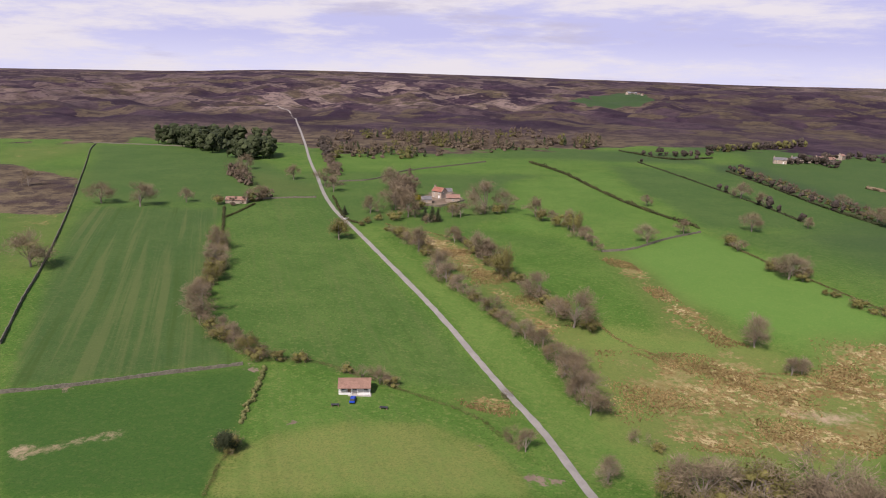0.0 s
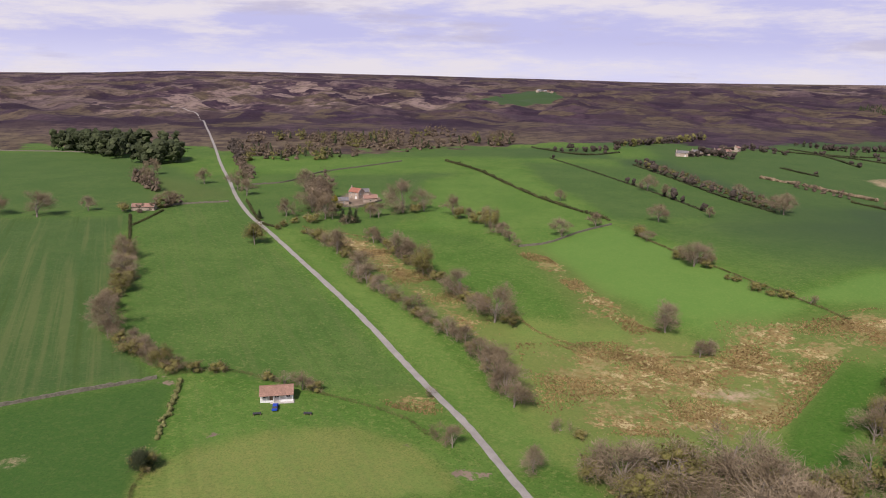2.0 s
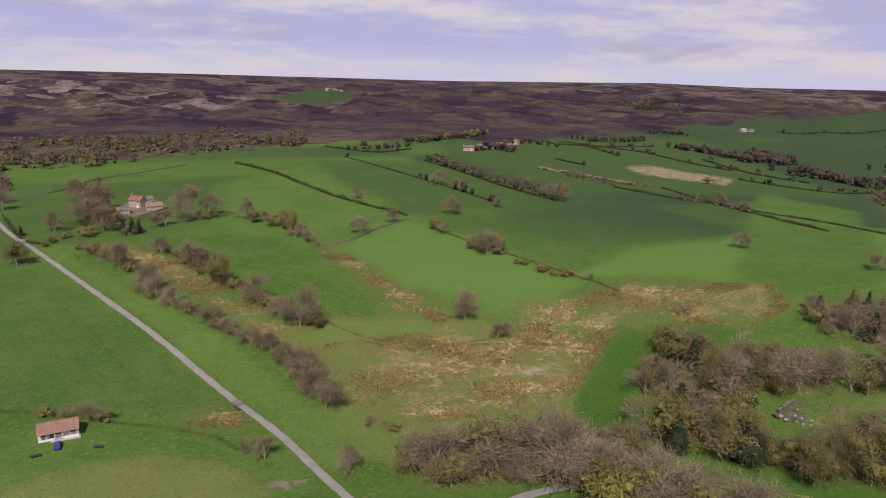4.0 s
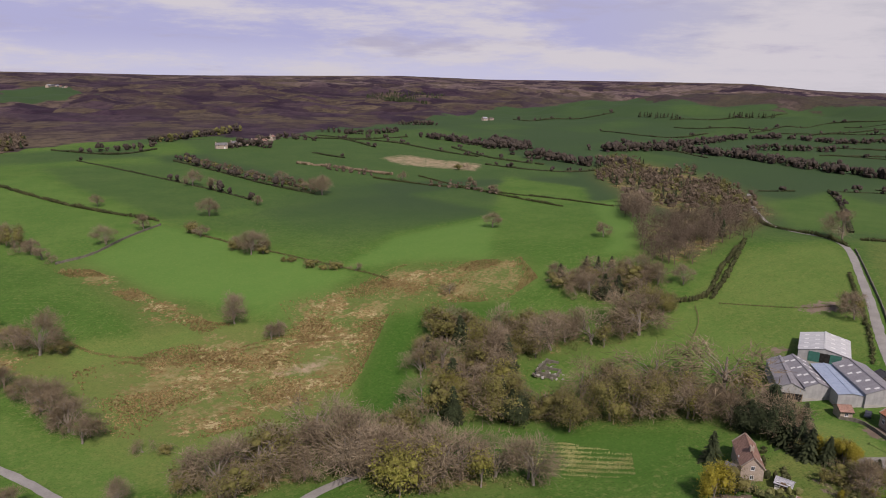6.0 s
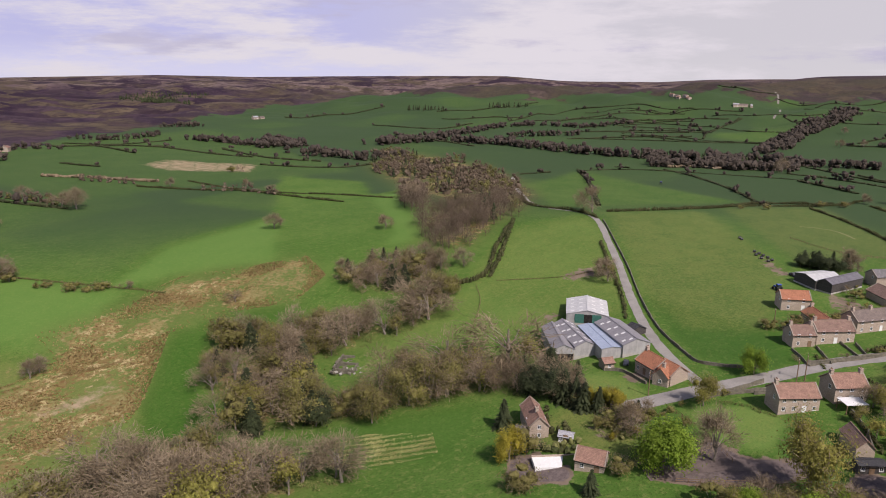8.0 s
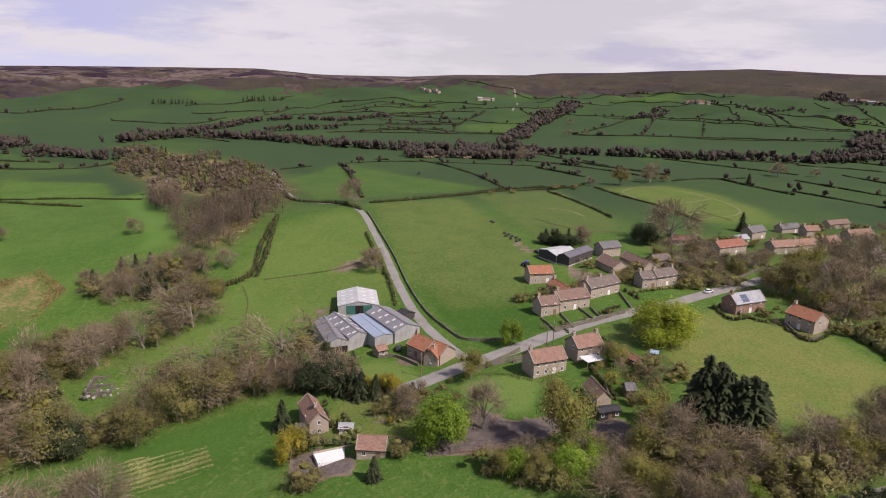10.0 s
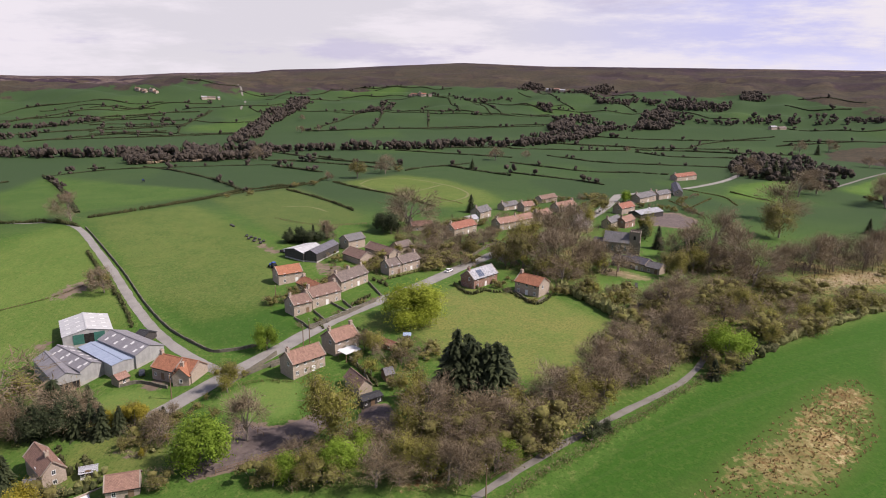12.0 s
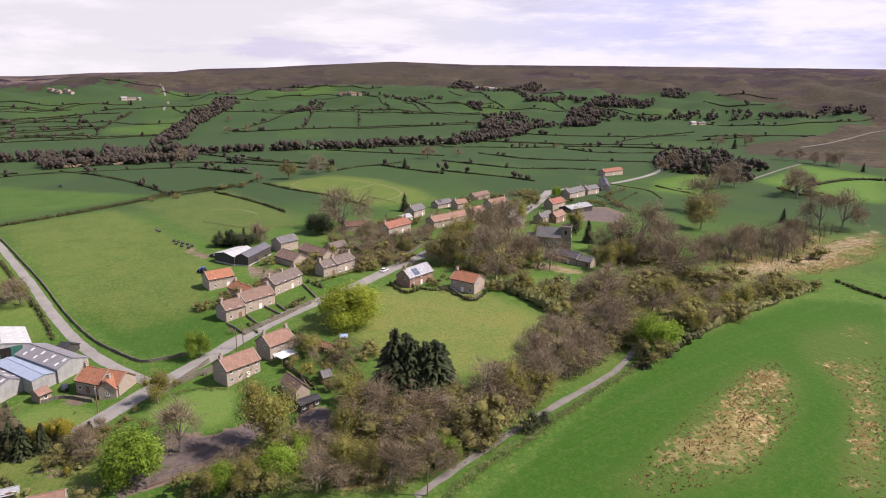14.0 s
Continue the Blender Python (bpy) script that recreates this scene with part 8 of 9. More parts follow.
plant("conifer", [(138.6, 34.2, 6.7), (153.0, -51.8, 18.6), (155.1, -45.9, 19.4), (154.1, -49.5, 17.0), (157.4, -42.5, 21.8), (156.5, -47.6, 17.5), (155.5, -53.4, 15.6), (161.0, -46.5, 18.2), (160.5, -51.5, 15.0), (159.8, -40.4, 15.7), (158.1, -55.7, 14.3), (163.0, 66.2, 9.4), (177.4, 32.4, 4.8), (177.3, 43.2, 7.8), (177.6, 47.5, 8.8), (179.5, 50.6, 9.2), (181.1, 54.5, 10.8), (151.5, -114.3, 6.3), (156.1, -125.4, 5.5), (251.2, 158.3, 11.6), (254.4, 153.6, 10.6), (257.1, 186.7, 8.4), (273.8, 184.0, 7.0), (277.2, 179.4, 7.0), (282.7, 175.5, 5.9)])
plant("conifer", [(333.5, -10.1, 8.2), (334.0, -4.6, 7.6), (335.2, -15.7, 8.2), (339.4, -21.4, 7.1), (300.4, -184.5, 12.3), (402.7, -115.6, 11.6), (382.6, -171.3, 7.3), (-7.4, 433.8, 10.5), (-3.7, 434.1, 9.0), (-12.2, 436.3, 9.1), (-65.8, 446.7, 6.3), (334.9, -347.9, 10.0), (-26.9, 526.7, 11.8), (634.3, -182.3, 10.9), (564.9, -475.1, 17.7), (578.1, -464.9, 17.8), (578.2, -475.5, 19.2), (565.4, -691.5, 10.6), (805.1, -726.2, 14.9)])
plant("green", [(128.5, -47.1, 6.9), (137.9, -11.3, 8.4), (139.4, 0.7, 7.0), (142.4, -15.7, 7.1), (153.3, 21.3, 13.4), (158.7, -123.3, 11.4), (209.0, 5.8, 9.2), (256.2, -116.9, 6.5), (439.9, -241.5, 8.6)])
plant("bud", [(129.6, -29.8, 9.5), (132.1, -24.1, 10.9), (128.2, -47.7, 5.5), (137.8, -2.8, 8.4), (139.1, 4.3, 7.0), (142.7, -30.3, 7.2), (146.1, -28.3, 10.2), (151.6, -9.4, 18.6), (154.4, -28.9, 14.4), (147.1, -70.1, 12.4), (181.1, -23.4, 5.8), (186.4, 16.6, 9.7), (193.9, -25.8, 8.3), (169.2, -146.0, 8.1), (184.0, -153.1, 8.6), (197.3, -148.7, 10.2), (196.2, -155.2, 11.2), (187.2, -172.8, 8.2), (192.1, -187.5, 8.1), (244.5, -160.9, 12.9), (282.5, -107.7, 19.1), (284.8, -102.0, 20.0), (299.9, -51.2, 6.4), (253.1, -173.6, 13.5)])
plant("bud", [(311.4, -69.4, 11.2), (340.0, -164.6, 16.4), (328.9, -190.6, 14.5)])
plant("biggreen", [(215.1, -42.0, 13.8)])
plant("gold", [(146.6, 57.9, 10.2), (178.0, 40.0, 7.0), (179.0, 45.3, 6.3), (182.1, 38.2, 3.9), (182.3, 40.0, 4.4), (182.6, 42.2, 4.6), (183.1, 44.1, 4.3), (196.5, -27.6, 2.9), (197.8, -25.4, 4.0), (231.5, -103.5, 2.3), (233.8, -106.4, 2.7), (247.6, -81.2, 2.3), (279.0, -69.6, 3.6), (-19.6, 489.2, 5.9)])
plant("yew", [(-58.4, 168.8, 7.0), (132.4, -69.1, 5.2), (134.6, -73.5, 3.6), (177.2, 33.8, 4.1), (182.9, 59.8, 10.6), (184.1, 65.2, 9.6), (187.3, 57.2, 9.2), (152.1, 124.4, 11.4), (272.8, -178.8, 9.7), (328.0, -14.6, 7.5), (328.9, -10.8, 7.8), (329.2, -18.6, 6.6), (331.0, -7.1, 7.8), (331.9, -3.3, 7.0), (285.9, -195.3, 12.1), (345.1, -56.0, 11.6), (350.0, -52.8, 11.1), (350.9, -54.6, 11.1), (321.7, -186.6, 8.4)])
plant("blossom", [(327.6, -153.7, 14.5)])
wood(36, "bare olive bare conifer bare bud bare olive", 7, 12, [(177.2, 198.6), (192.1, 194.1), (206.1, 175.2), (191.7, 156.4), (173.2, 145.3), (154.1, 148.4), (153.0, 167.3), (163.8, 186.4)])
wood(22, "olive bud conifer olive bare", 8, 12, [(140.7, 159.2), (154.4, 154.2), (165.5, 138.4), (161.5, 127.6), (155.6, 122.6), (141.9, 141.1)])
wood(14, "bush olive bush", 3, 6, [(163.0, 128.9), (171.6, 117.8), (166.0, 109.5), (156.7, 121.3)])
wood(14, "olive bare bud bare bare", 9, 15, [(178.4, 118.5), (187.0, 109.7), (201.3, 98.8), (210.2, 78.5), (197.0, 66.4), (181.3, 82.4), (171.2, 99.4), (165.4, 109.0)])
wood(50, "bare olive bare bare bare", 8, 12, [(59.5, 160.2), (73.8, 170.1), (95.5, 168.4), (114.4, 158.7), (131.7, 143.2), (130.1, 128.9), (109.5, 111.7), (99.7, 138.1), (88.1, 143.3), (64.2, 149.3)])
wood(14, "bare bare bud", 9, 13, [(94.3, 125.5), (104.5, 133.9), (122.8, 121.3), (128.7, 105.7), (130.8, 92.4), (111.6, 109.6)])
wood(26, "bare olive bare", 8, 12, [(202.6, 172.0), (219.9, 157.5), (228.0, 137.2), (240.5, 140.5), (254.0, 133.9), (224.6, 125.3), (204.1, 140.0), (191.0, 150.3), (195.7, 165.7)])
wood(30, "bare", 8, 12, [(333.9, 197.6), (392.4, 211.1), (437.5, 194.7), (423.9, 162.3), (361.4, 147.6), (329.3, 149.1), (299.9, 144.7), (315.0, 167.2)])
wood(24, "bare", 8, 12, [(309.7, 181.1), (365.6, 177.5), (381.5, 156.5), (339.6, 146.1), (303.0, 142.3), (295.1, 155.8)])
wood(30, "bush bare olive bare bud", 4, 9, [(134.7, -21.7), (145.4, -35.3), (150.9, -55.0), (152.5, -73.8), (163.7, -86.6), (136.1, -74.8)])
wood(36, "bare bush bare bare olive", 4, 8, [(146.1, -28.3), (152.4, -50.3), (152.3, -72.4), (160.6, -97.6), (165.3, -107.9), (149.7, -87.9), (139.8, -66.8), (131.1, -51.5), (124.8, -36.2), (128.7, -27.1)])
wood(130, "bush bush olive bush bud bush bare", 3, 7, [(230.1, -107.7), (228.4, -121.4), (222.3, -142.9), (243.9, -164.7), (286.6, -189.2), (283.7, -220.8), (222.2, -191.6), (227.4, -217.0), (214.7, -238.9), (202.1, -224.2), (168.8, -147.9), (167.9, -121.6), (177.9, -111.5), (194.8, -109.5)])
wood(34, "bare", 7, 10, [(271.5, -218.4), (292.2, -271.7), (311.6, -340.0), (301.6, -356.0), (255.5, -274.3), (239.2, -211.7)])
wood(30, "bare bush bare bush", 4, 7, [(186.8, -100.1), (185.8, -120.5), (169.8, -122.9), (154.3, -104.9), (149.7, -87.9), (163.9, -88.4)])
wood(22, "bare bud olive", 7, 10, [(272.6, -89.4), (277.3, -109.6), (262.3, -125.0), (257.8, -144.8), (237.4, -111.0), (260.7, -95.5)])
wood(22, "bush bare", 3, 6, [(285.4, -49.8), (321.8, -76.1), (306.1, -88.9), (286.6, -78.0), (272.1, -61.7)])
wood(20, "conifer bare conifer", 6, 9, [(181.7, 73.3), (183.9, 63.3), (182.6, 48.8), (193.1, 51.6), (192.7, 66.2), (188.3, 74.0)])
far_wood(80, "pine", 19, 26, [(-347.8, 819.4), (-316.4, 843.7), (-267.0, 840.1), (-205.7, 814.7), (-172.6, 697.2), (-205.9, 679.7), (-235.6, 720.1), (-291.5, 775.9)])
far_wood(50, "conifer", 8, 11, [(1117.1, 1463.5), (1328.8, 1431.4), (1561.9, 1630.9), (1435.9, 1762.2), (1284.0, 1682.9)])
far_wood(14, "bare", 7, 10, [(772.4, 152.0), (778.7, 126.9), (785.6, 49.6), (798.0, 5.0), (841.5, 5.6), (823.5, 162.1)])
wood(30, "bush olive bush bare bud", 3, 6, [(142.1, 9.5), (150.9, -3.6), (153.1, -15.8), (140.5, -29.8), (146.2, -48.2), (129.2, -48.1), (125.6, -39.0), (122.3, -33.0)])
wood(16, "bush bud bush olive", 2, 4, [(336.1, -139.1), (378.3, -175.1), (349.6, -178.2), (304.2, -141.4)])
wood(14, "bush bud bush olive", 2, 4, [(392.8, -128.6), (407.7, -164.3), (385.5, -178.4), (353.5, -149.7), (357.8, -123.9)])
wood(10, "bush bud bush olive", 2, 4, [(365.8, -83.4), (384.5, -101.3), (332.8, -85.2), (320.8, -70.2)])
wood(6, "bush bud bush olive", 2, 4, [(284.2, -21.1), (283.0, -35.0), (266.5, -30.5), (269.6, -22.0)])
wood(14, "bush bud bush olive", 2, 4, [(320.7, -142.4), (289.6, -149.8), (270.4, -137.3), (285.7, -121.4)])
wood(7, "bush bud bush olive", 2, 4, [(289.9, -35.9), (278.3, -43.7), (267.1, -39.6), (272.9, -34.7)])
wood(8, "bush bud bush olive", 2, 4, [(325.3, -88.6), (344.1, -112.7), (327.1, -110.2), (308.4, -89.6)])
wood(10, "bush bud bush olive", 2, 4, [(288.4, -174.1), (286.7, -187.6), (246.4, -162.0), (257.0, -161.5)])
wood(12, "bush bud bush olive", 2, 4, [(368.6, -55.7), (371.2, -81.4), (348.9, -76.5), (333.9, -53.0)])
wood(10, "bush olive bush gold", 1.5, 3.5, [(168.3, 45.0), (173.4, 33.3), (167.2, 28.9), (160.6, 35.3)])
wood(20, "bare bush bare", 6, 9, [(255.5, 188.7), (264.3, 182.6), (271.3, 163.5), (282.7, 156.5), (269.8, 140.8), (248.2, 142.9), (245.0, 162.3), (247.2, 178.9)])
far_wood(60, "bare", 7, 11, [(1106.5, 45.0), (1278.6, 30.8), (1385.6, 21.2), (1436.0, 4.5), (1429.0, -23.2), (1363.0, -15.7), (1251.7, 11.1), (1097.7, 23.6), (1077.4, 35.8)])
far_wood(20, "bare", 7, 11, [(1550.5, -26.1), (1623.0, -47.3), (1640.2, -80.3), (1550.8, -68.9), (1432.7, -34.6)])
far_wood(16, "bare", 7, 11, [(1471.1, -191.3), (1525.9, -211.8), (1558.9, -246.4), (1523.6, -237.2), (1403.1, -194.2)])
far_wood(8, "bare", 7, 11, [(770.4, 148.6), (878.7, 166.5), (910.6, 164.3), (776.0, 133.4)])
far_wood(8, "bare", 7, 11, [(794.0, 85.0), (896.3, 91.5), (869.1, 69.7), (766.6, 60.9)])
far_wood(90, "bare bare bare conifer", 7, 11, [(1014.4, -353.2), (1078.1, -428.9), (1179.5, -486.6), (1263.1, -527.2), (1287.9, -576.9), (1210.3, -593.1), (1107.3, -585.2), (1087.9, -516.8), (1070.3, -453.1), (966.5, -365.3)])
far_wood(140, "bare", 7, 11, [(1107.3, -585.2), (1156.8, -655.1), (1336.7, -762.4), (1279.2, -780.4), (1170.9, -783.1), (1134.9, -840.7), (1160.0, -886.7), (1125.2, -960.0), (1123.0, -1093.7), (1084.5, -1148.3), (1069.0, -1200.1), (1000.9, -1156.1), (1000.5, -1061.0), (1058.7, -975.2), (1118.8, -856.7), (1106.3, -766.9), (1119.8, -672.2), (1085.3, -603.5)])
far_wood(50, "bare conifer bare", 7, 11, [(1337.4, -807.4), (1407.4, -856.2), (1387.9, -891.5), (1328.8, -900.8), (1316.6, -954.8), (1276.7, -919.6), (1246.4, -846.4), (1286.1, -827.9)])
far_wood(24, "bare", 7, 11, [(1341.1, -988.1), (1427.7, -1058.9), (1416.3, -1093.5), (1338.7, -1076.8), (1340.9, -1037.7)])
far_wood(8, "bare", 7, 11, [(1403.1, -542.8), (1427.8, -559.2), (1414.0, -582.2), (1392.8, -566.7)])
far_wood(10, "bare", 7, 11, [(1619.2, -585.8), (1753.4, -642.7), (1742.4, -681.4), (1713.5, -678.7)])
far_wood(10, "bare", 7, 11, [(1565.0, -755.4), (1594.8, -777.7), (1635.4, -849.6), (1557.2, -813.6)])
far_wood(30, "bare", 7, 11, [(1013.2, -1140.5), (965.9, -1213.4), (983.3, -1233.3), (1049.3, -1186.7)])
far_wood(60, "bare bare bare bare bare conifer", 7, 11, [(621.5, -454.6), (695.2, -511.7), (746.1, -581.3), (746.2, -610.1), (728.6, -639.1), (634.1, -592.2), (605.6, -600.1), (535.8, -517.3), (489.1, -452.8), (527.3, -458.5), (571.5, -458.5), (571.7, -440.3)])
belt("bare bare bare conifer bare", 8, 13, 26, 2.2, [(836.9, 554.1), (869.1, 531.5), (934.5, 508.5), (942.3, 458.1), (946.5, 405.4), (924.4, 350.3), (898.8, 296.2), (876.4, 238.3), (868.5, 186.1), (874.7, 129.8), (881.3, 72.9), (904.9, 30.3), (909.4, 12.6)])
belt("bare", 8, 12, 24, 3, [(874.3, 12.1), (883.7, -35.5), (876.6, -92.6), (870.0, -148.7), (864.0, -190.0), (898.9, -241.4), (904.1, -294.3), (914.9, -342.4), (981.2, -414.3), (1054.8, -512.4)])
far_wood(150, "bare", 8, 12, [(1074.0, -426.1), (1186.3, -487.5), (1225.6, -542.0), (1179.4, -569.8), (1110.8, -565.0), (1065.8, -517.5), (1022.5, -447.8)])
far_wood(110, "bare", 8, 12, [(1102.0, -613.8), (1202.7, -675.9), (1339.1, -765.3), (1349.2, -808.0), (1283.3, -788.3), (1095.8, -678.0)])
belt("bare", 7, 11, 22, 3.5, [(1010.3, 54.7), (1157.3, 46.7), (1293.9, 28.4), (1363.9, 2.5), (1403.1, -25.5), (1462.9, -55.7)])
belt("bare", 7, 10, 20, 3.5, [(952.9, 549.8), (1011.6, 532.7), (1071.3, 528.2), (1196.9, 529.8), (1264.2, 517.6), (1294.0, 465.9), (1295.9, 403.1), (1336.4, 349.9), (1372.6, 303.3)])
belt("bare conifer bare", 8, 11, 18, 4, [(1055.6, 433.7), (1102.6, 407.3), (1129.3, 389.2), (1160.3, 352.1)])
belt("conifer", 11, 15, 20, 5, [(1369.6, 807.2), (1374.8, 774.2), (1391.3, 737.7)])
belt("conifer", 11, 15, 20, 5, [(1489.0, 661.0), (1546.2, 642.0), (1560.3, 607.1)])
belt("bare", 6, 9, 14, 5, [(1427.8, -14.2), (1544.2, -58.6), (1603.5, -79.9)])
belt("bare", 6, 9, 12, 6, [(1381.9, -164.4), (1432.7, -216.2), (1542.2, -256.7)])
belt("bare", 6, 9, 12, 6, [(1510.1, -395.6), (1535.6, -500.4), (1528.1, -522.6)])
belt("bare", 7, 10, 20, 4, [(1558.8, -729.0), (1493.7, -724.7), (1382.6, -705.1), (1434.5, -799.4), (1391.0, -820.6)])
belt("bare", 6, 9, 12, 6, [(1404.7, -544.0), (1377.6, -562.3), (1420.1, -554.9)])
belt("bare", 6, 9, 16, 6, [(1607.2, -572.2), (1656.0, -655.4), (1573.6, -673.7), (1574.4, -773.2)])
hedge("hedge", 1.6, 1.8, [(1240.0, 325.1), (1287.4, 253.4), (1296.9, 154.9)])
hedge("hedge", 1.6, 1.8, [(1210.3, 268.1), (1214.3, 199.5), (1191.3, 147.2)])
hedge("hedge", 1.6, 1.8, [(1107.3, 336.3), (1130.7, 241.4), (1164.9, 139.2)])
hedge("hedge", 1.6, 1.8, [(1329.8, 158.8), (1389.5, 143.3), (1467.7, 121.7)])
hedge("hedge", 1.6, 1.8, [(1183.3, 146.2), (1188.8, 79.0), (1199.7, 45.6)])
hedge("hedge", 1.6, 1.8, [(1341.1, 504.2), (1409.6, 403.0), (1398.6, 297.6)])
hedge("hedge", 1.6, 1.8, [(1513.8, 444.5), (1527.8, 299.7), (1526.5, 237.7)])
hedge("hedge", 1.6, 1.8, [(1332.9, 327.3), (1397.1, 274.6), (1423.3, 233.3)])
hedge("hedge", 1.6, 1.8, [(1516.1, 180.9), (1496.8, 100.0), (1524.1, 15.8)])
hedge("hedge", 1.6, 1.8, [(1192.5, -51.6), (1200.4, -212.4), (1184.0, -276.7), (1186.3, -487.5)])
hedge("hedge", 1.6, 1.8, [(1440.7, -119.0), (1385.5, -276.3), (1316.7, -421.8), (1288.9, -547.9)])
hedge("hedge", 1.6, 1.8, [(1677.6, 17.7), (1634.2, -74.6), (1711.2, -174.0)])
hedge("hedge", 1.6, 1.8, [(1586.3, -250.5), (1527.1, -424.5), (1417.4, -519.8), (1422.4, -612.6)])
hedge("hedge", 1.6, 1.8, [(1318.2, -417.0), (1490.0, -433.0), (1527.1, -424.5)])
hedge("hedge", 1.6, 1.8, [(1386.3, -287.6), (1500.9, -328.3)])
hedge("hedge", 1.6, 1.8, [(1570.7, -746.4), (1545.1, -797.2), (1453.6, -808.8)])
hedge("hedge", 1.6, 1.8, [(1521.0, 23.1), (1560.1, -33.9)])
hedge("hedge", 1.6, 1.8, [(1760.4, -135.9), (1812.8, -284.3), (1703.5, -430.1)])
far_wood(60, "bare bare bare olive bare conifer", 8, 12, [(639.6, 432.8), (715.4, 477.0), (782.7, 476.3), (794.1, 442.7), (755.8, 370.4), (666.9, 301.7), (616.3, 257.1), (514.0, 202.6), (432.2, 175.3), (392.0, 151.2), (355.2, 138.9), (332.3, 140.2), (328.3, 156.0), (338.1, 183.8), (378.3, 197.4), (512.6, 282.4), (531.1, 337.6)], True)
far_wood(24, "bare", 10, 14, [(377.0, 231.6), (462.8, 278.3), (474.4, 270.5), (378.6, 211.5), (360.8, 211.7)], True)
belt("bare bare conifer", 7, 10, 14, 4, [(616.8, 910.8), (651.3, 865.0), (729.1, 873.7)])
far_wood(90, "bare", 8, 12, [(704.2, 656.5), (701.7, 627.9), (674.8, 579.2), (698.2, 549.0), (755.7, 602.8), (791.7, 680.6), (794.3, 723.3)])
belt("bare", 7, 11, 18, 3, [(716.7, 793.8), (727.4, 742.2), (721.0, 672.3)])
belt("bare", 8, 12, 20, 3, [(676.1, 547.6), (688.8, 504.7), (681.8, 462.0), (697.3, 430.6)])
far_wood(60, "conifer", 9, 13, [(1137.1, 1472.1), (1246.5, 1523.8), (1322.6, 1462.2), (1313.5, 1433.4)])
belt("bare", 7, 10, 16, 5, [(831.4, 988.3), (869.4, 979.2), (902.2, 961.4)])
belt("bare", 7, 10, 16, 4, [(374.8, 767.5), (415.7, 782.7), (429.8, 753.0)])
hedge("hedge", 1.8, 2, [(579.8, 825.2), (571.3, 771.8), (556.9, 713.2)])
hedge("hedge", 1.8, 2, [(449.3, 691.4), (450.4, 662.8), (455.7, 639.4)])
hedge("hedge", 1.8, 2, [(391.2, 501.1), (407.5, 439.3), (421.4, 403.0), (402.0, 294.9)])
hedge("hedge", 1.8, 2, [(627.0, 762.6), (614.6, 644.4), (620.0, 586.0)])
hedge("hedge", 1.8, 2, [(574.3, 530.1), (586.5, 482.1), (613.9, 441.4), (676.2, 432.1)])
hedge("hedge", 1.8, 2, [(660.7, 673.9), (627.6, 570.3), (636.7, 498.4)])
hedge("hedge", 1.8, 2, [(952.3, 592.0), (934.6, 495.7), (898.5, 426.4)])
hedge("hedge", 1.8, 2, [(571.8, 869.6), (608.4, 808.1), (693.9, 807.3)])
belt("bare", 5, 8, 5, 5, [(387.2, 569.3), (393.5, 541.2), (398.0, 517.6)])
belt("bare", 6, 9, 4, 9, [(405.7, 441.0), (413.1, 420.1), (420.2, 399.8), (416.0, 370.2)])
hedge("hedge", 1.8, 2, [(282.5, 687.6), (286.6, 607.4), (287.3, 512.6), (295.2, 454.3)])
belt("bare bare bare bud", 5, 8, 7, 3.2, [(292.1, 690.2), (296.7, 618.3), (297.7, 532.3), (302.4, 472.7)])
far_wood(190, "bare bare olive bare bare conifer", 9, 13, [(-114.3, 700.9), (-74.2, 675.8), (-31.4, 712.5), (6.3, 754.5), (62.4, 792.5), (106.3, 832.5), (152.0, 820.2), (182.3, 804.7), (219.7, 976.7), (102.2, 999.9), (7.6, 992.0), (-135.9, 957.2), (-148.6, 850.3)], True)
belt("bare", 6, 9, 10, 4, [(-154.1, 882.0), (-122.3, 717.9), (-96.4, 604.5)])
belt("bare", 5, 8, 10, 4, [(253.5, 798.9), (282.1, 805.2), (314.6, 821.2)])
belt("bare bare olive", 7, 10, 18, 3.5, [(327.4, 856.1), (384.2, 890.6), (441.8, 919.4), (494.3, 963.9)])
belt("bare", 6, 9, 14, 5, [(409.1, 779.4), (456.3, 819.0), (505.0, 844.1), (523.1, 805.5)])
belt("bare", 9, 12, 6, 6, [(-187.6, 601.7), (-164.0, 553.9), (-153.9, 542.0)])
belt("bare olive bare", 7, 10, 6, 6, [(-138.9, 487.0), (-125.6, 499.0), (-145.4, 468.0)])
belt("bare", 10, 14, 8, 7, [(-38.9, 566.3), (-29.0, 517.0), (-31.8, 464.5), (-32.4, 552.5)])
belt("bare olive", 4, 7, 4, 4, [(-50.4, 456.6), (-31.8, 464.5), (-16.5, 469.4), (4.7, 460.5)])
bush_row("bush bare bush olive", 2.5, 6.5, 3, 5, [(-129.1, 385.8), (-114.7, 335.7), (-107.1, 288.4), (-97.2, 263.2), (-83.1, 247.3), (-66.1, 229.9)])
bush_row("bush bush bare olive", 2.5, 6, 4, 6, [(-32.8, 410.0), (-7.3, 361.7), (4.8, 317.8), (19.6, 287.1), (32.2, 262.4), (42.8, 239.8), (51.5, 205.7)])
bush_row("bush bush bare olive", 3, 7, 4, 7, [(5.3, 407.5), (20.4, 359.7), (33.1, 328.5), (46.3, 299.6), (61.2, 268.7)])
bush_row("bush bush olive bush bud bare conifer", 2.5, 6.5, 6, 5, [(354, -84), (366, -112), (382, -142), (398, -166), (412, -196)])
bush_row("bush bush olive bush", 1.5, 4, 3, 5, [(327, -93), (339, -113), (352, -138), (366, -158)])
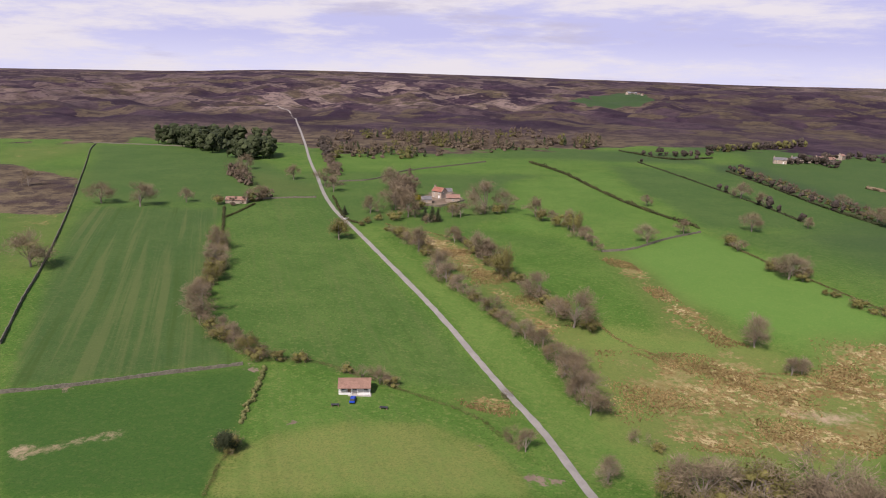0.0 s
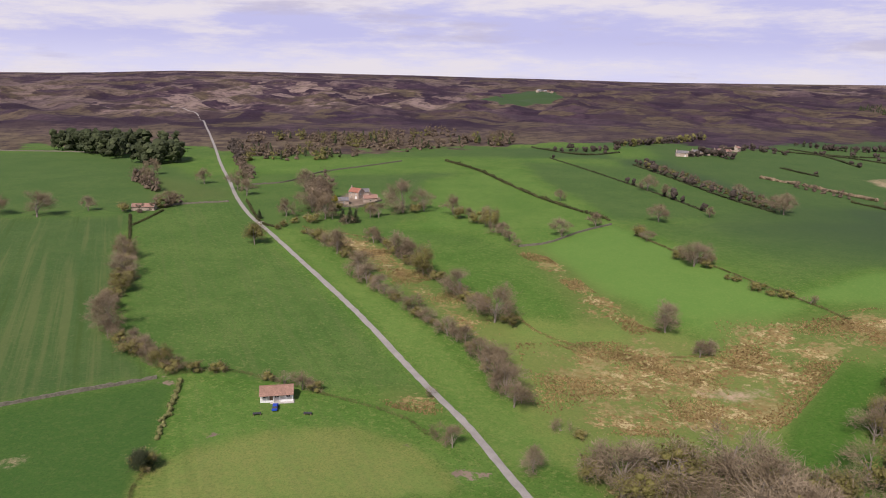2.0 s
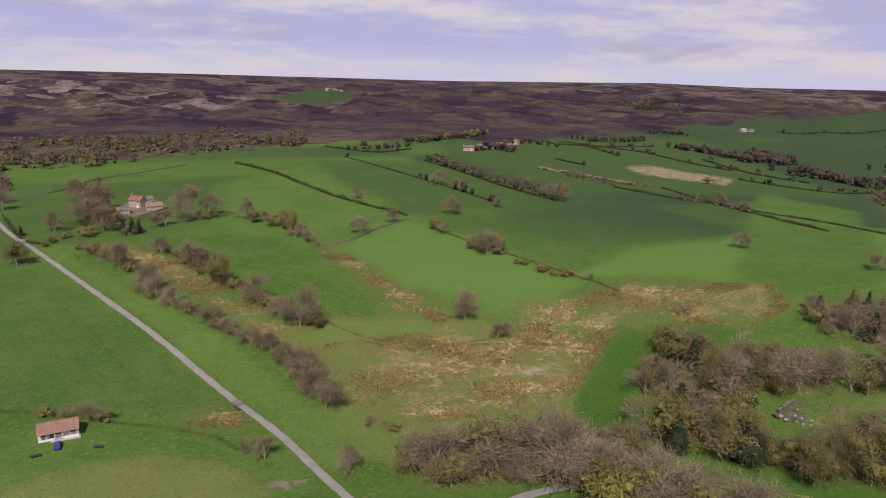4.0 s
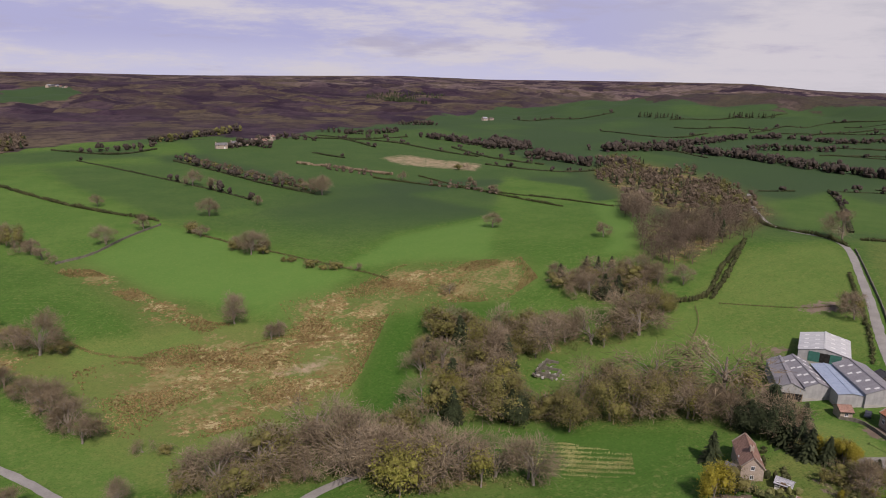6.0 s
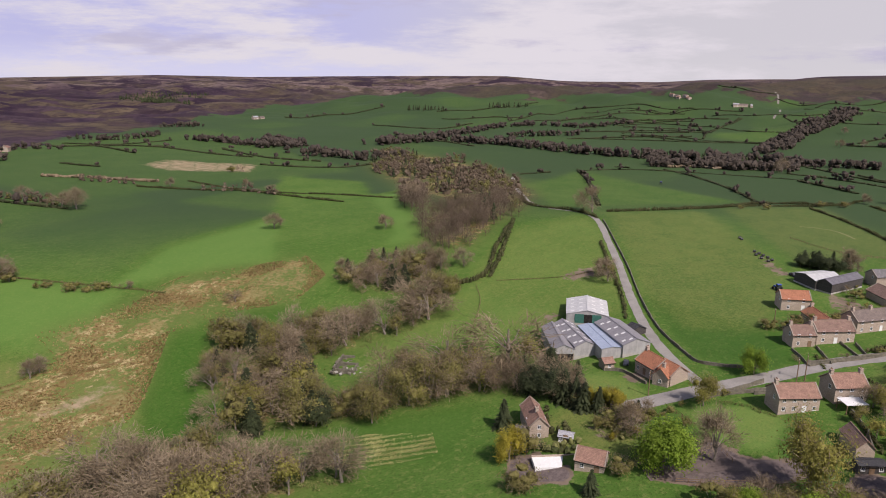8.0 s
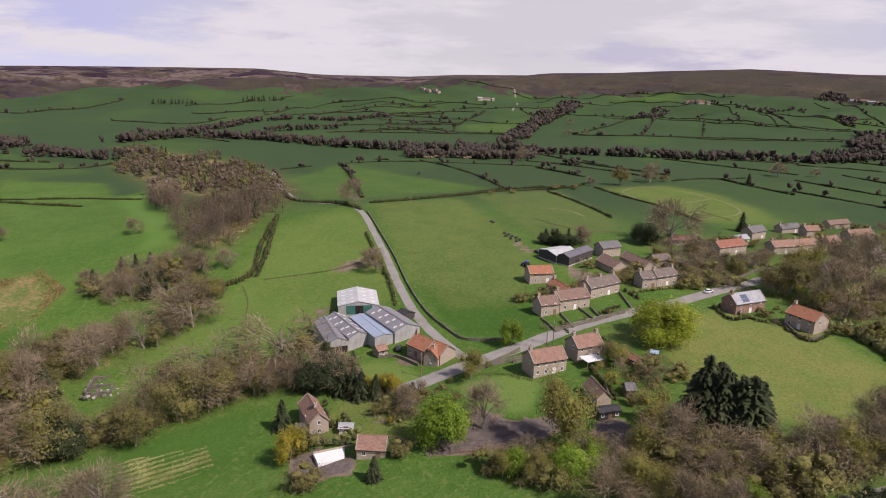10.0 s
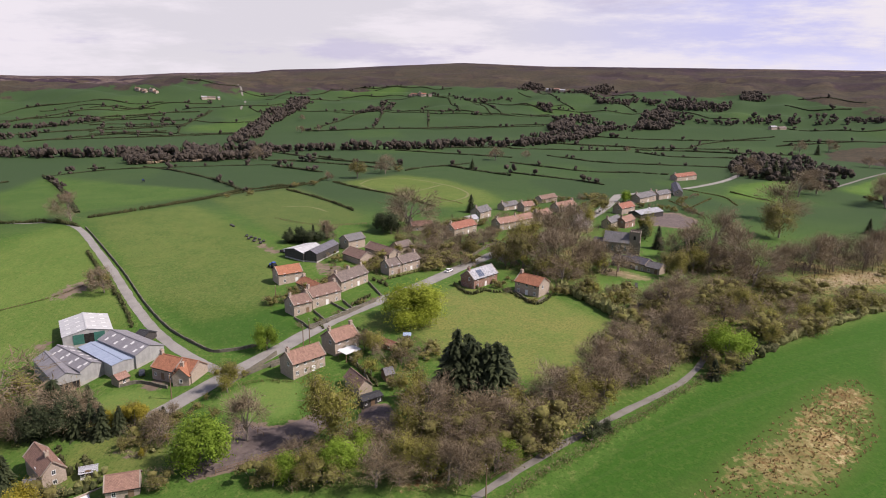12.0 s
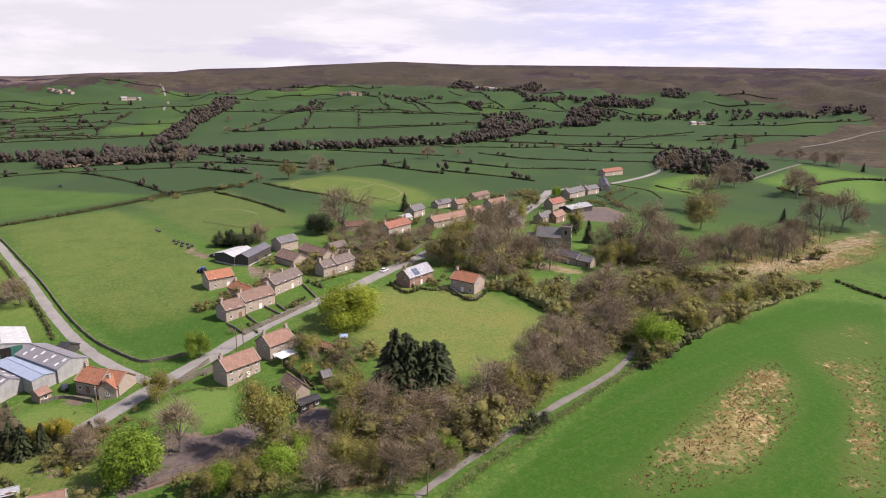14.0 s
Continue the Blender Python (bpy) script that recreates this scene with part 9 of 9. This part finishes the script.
bush_row("bush olive bush bud bush", 2, 5, 4, 5, [(247, 3), (258, -10), (271, -24), (282, -40)])
bush_row("bush bush olive bare", 2, 5, 5, 5, [(283, -20), (300, -22), (318, -26), (330, -40)])
bush_row("bush bush bud", 1.5, 3.5, 2, 4, [(283, -72), (300, -88), (318, -104), (332, -124)])
bush_row("bush olive bush bare bush", 2, 6, 6, 5, [(412, -142), (425, -165), (446, -200), (452, -230)])
bush_row("bush bush bare olive", 2, 5, 4, 6, [(385, -262), (410, -272), (440, -284), (468, -318)])
bush_row("bush bare bush olive", 2, 5, 4, 5, [(425, -228), (416, -246), (398, -262)])
bush_row("bush bush gold bush", 1, 2.6, 2, 4, [(252, -88), (243, -95), (236, -101)])
bush_row("bush olive bud bush", 2, 4.5, 3, 4, [(204, -24), (196, -34), (186, -44), (178, -50)])
bush_row("bush bush olive", 1.2, 3, 2, 4, [(177, 26), (186, 21), (193, 15), (196, 8)])
bush_row("bush bare olive bush", 2, 5, 5, 4, [(150, 30), (158, 27), (166, 25), (172, 20)])
hedgerow_trees()


# ---- rush tussocks on the wet ground ----
def tussocks(count, seed):
    rng = np.random.default_rng(seed)
    beds = [poly for kind, value, poly in COVER if kind == "rush" and 0.6 < value != 0.85 and np.hypot(*poly.mean(0)) < 420]
    size = np.array([np.ptp(b[:, 0]) * np.ptp(b[:, 1]) for b in beds])
    verts, faces = [], []
    for bed, n in zip(beds, (count * size / size.sum()).astype(int)):
        q = bed.min(0) + np.ptp(bed, axis=0) * rng.random((n, 2))
        q = q[inside(q[:, 0], q[:, 1], bed)]
        if bed[:, 1].mean() < 0:
            q = q[::3]
        keep = np.sin(q[:, 0] * 0.13 + 2 * np.sin(q[:, 1] * 0.11)) + np.sin(q[:, 1] * 0.19 + 2.5 * np.sin(q[:, 0] * 0.06)) + (0.5 if bed[:, 1].mean() > 0 else 3.0) * rng.standard_normal(len(q)) > 0.75
        q = q[keep]
        z = land(q[:, 0], q[:, 1])
        for (x, y), h in zip(q, z):
            t, w = 0.22 + 0.3 * rng.random(), (0.14 if bed[0][1] < 0 else 0.26) + 0.16 * rng.random()
            for b in range(3):
                a, k = rng.random() * 6.283, len(verts)
                d = np.array((math.cos(a), math.sin(a)))
                verts += [(x - d[1] * w, y + d[0] * w, h - 0.05), (x + d[1] * w, y - d[0] * w, h - 0.05), (x + d[0] * 0.3, y + d[1] * 0.3, h + t)]
                faces.append((k, k + 1, k + 2))
    tagged(mesh_part("rush_tussocks", pydata("rush_tussocks", verts, faces), M["rushes"]), "rust-brown rush tussocks on the boggy pasture", "rushes", kind="stuff")


tussocks(300000, 7)


def flower_rows(outline, count, seed):
    """Tufts of pale yellow bloom in broken rows across a paddock."""
    rng = np.random.default_rng(seed)
    bed = np.array(outline)
    q = bed.min(0) + np.ptp(bed, axis=0) * rng.random((count, 2))
    q = q[inside(q[:, 0], q[:, 1], bed)]
    along = bed[2] - bed[0]
    side = np.array((-along[1], along[0])) / np.hypot(*along)
    row = np.sin(q @ side * 6.283 / 2.6) + 0.9 * np.sin(q[:, 0] * 0.35 + 2 * np.sin(q[:, 1] * 0.22)) + 0.8 * rng.standard_normal(len(q))
    verts, faces = [], []
    for x, y in q[row > 0.45]:
        h = ground_at(x, y)
        for b in range(2):
            a, k = rng.random() * 6.283, len(verts)
            d = np.array((math.cos(a), math.sin(a))) * 0.11
            verts += [(x - d[1], y + d[0], h + 0.12), (x + d[1], y - d[0], h + 0.12), (x + d[0], y + d[1], h + 0.35)]
            faces.append((k, k + 1, k + 2))
    tagged(mesh_part("flower_rows", pydata("flower_rows", verts, faces), M["bloom"]), "broken rows of pale yellow flowers in the green paddock", "flowers", kind="stuff")


flower_rows([(136.4, 122.2), (151.6, 104.7), (156.2, 85.3), (145.7, 77.7), (134.7, 91.9), (129.4, 113.5)], 34000, 9)
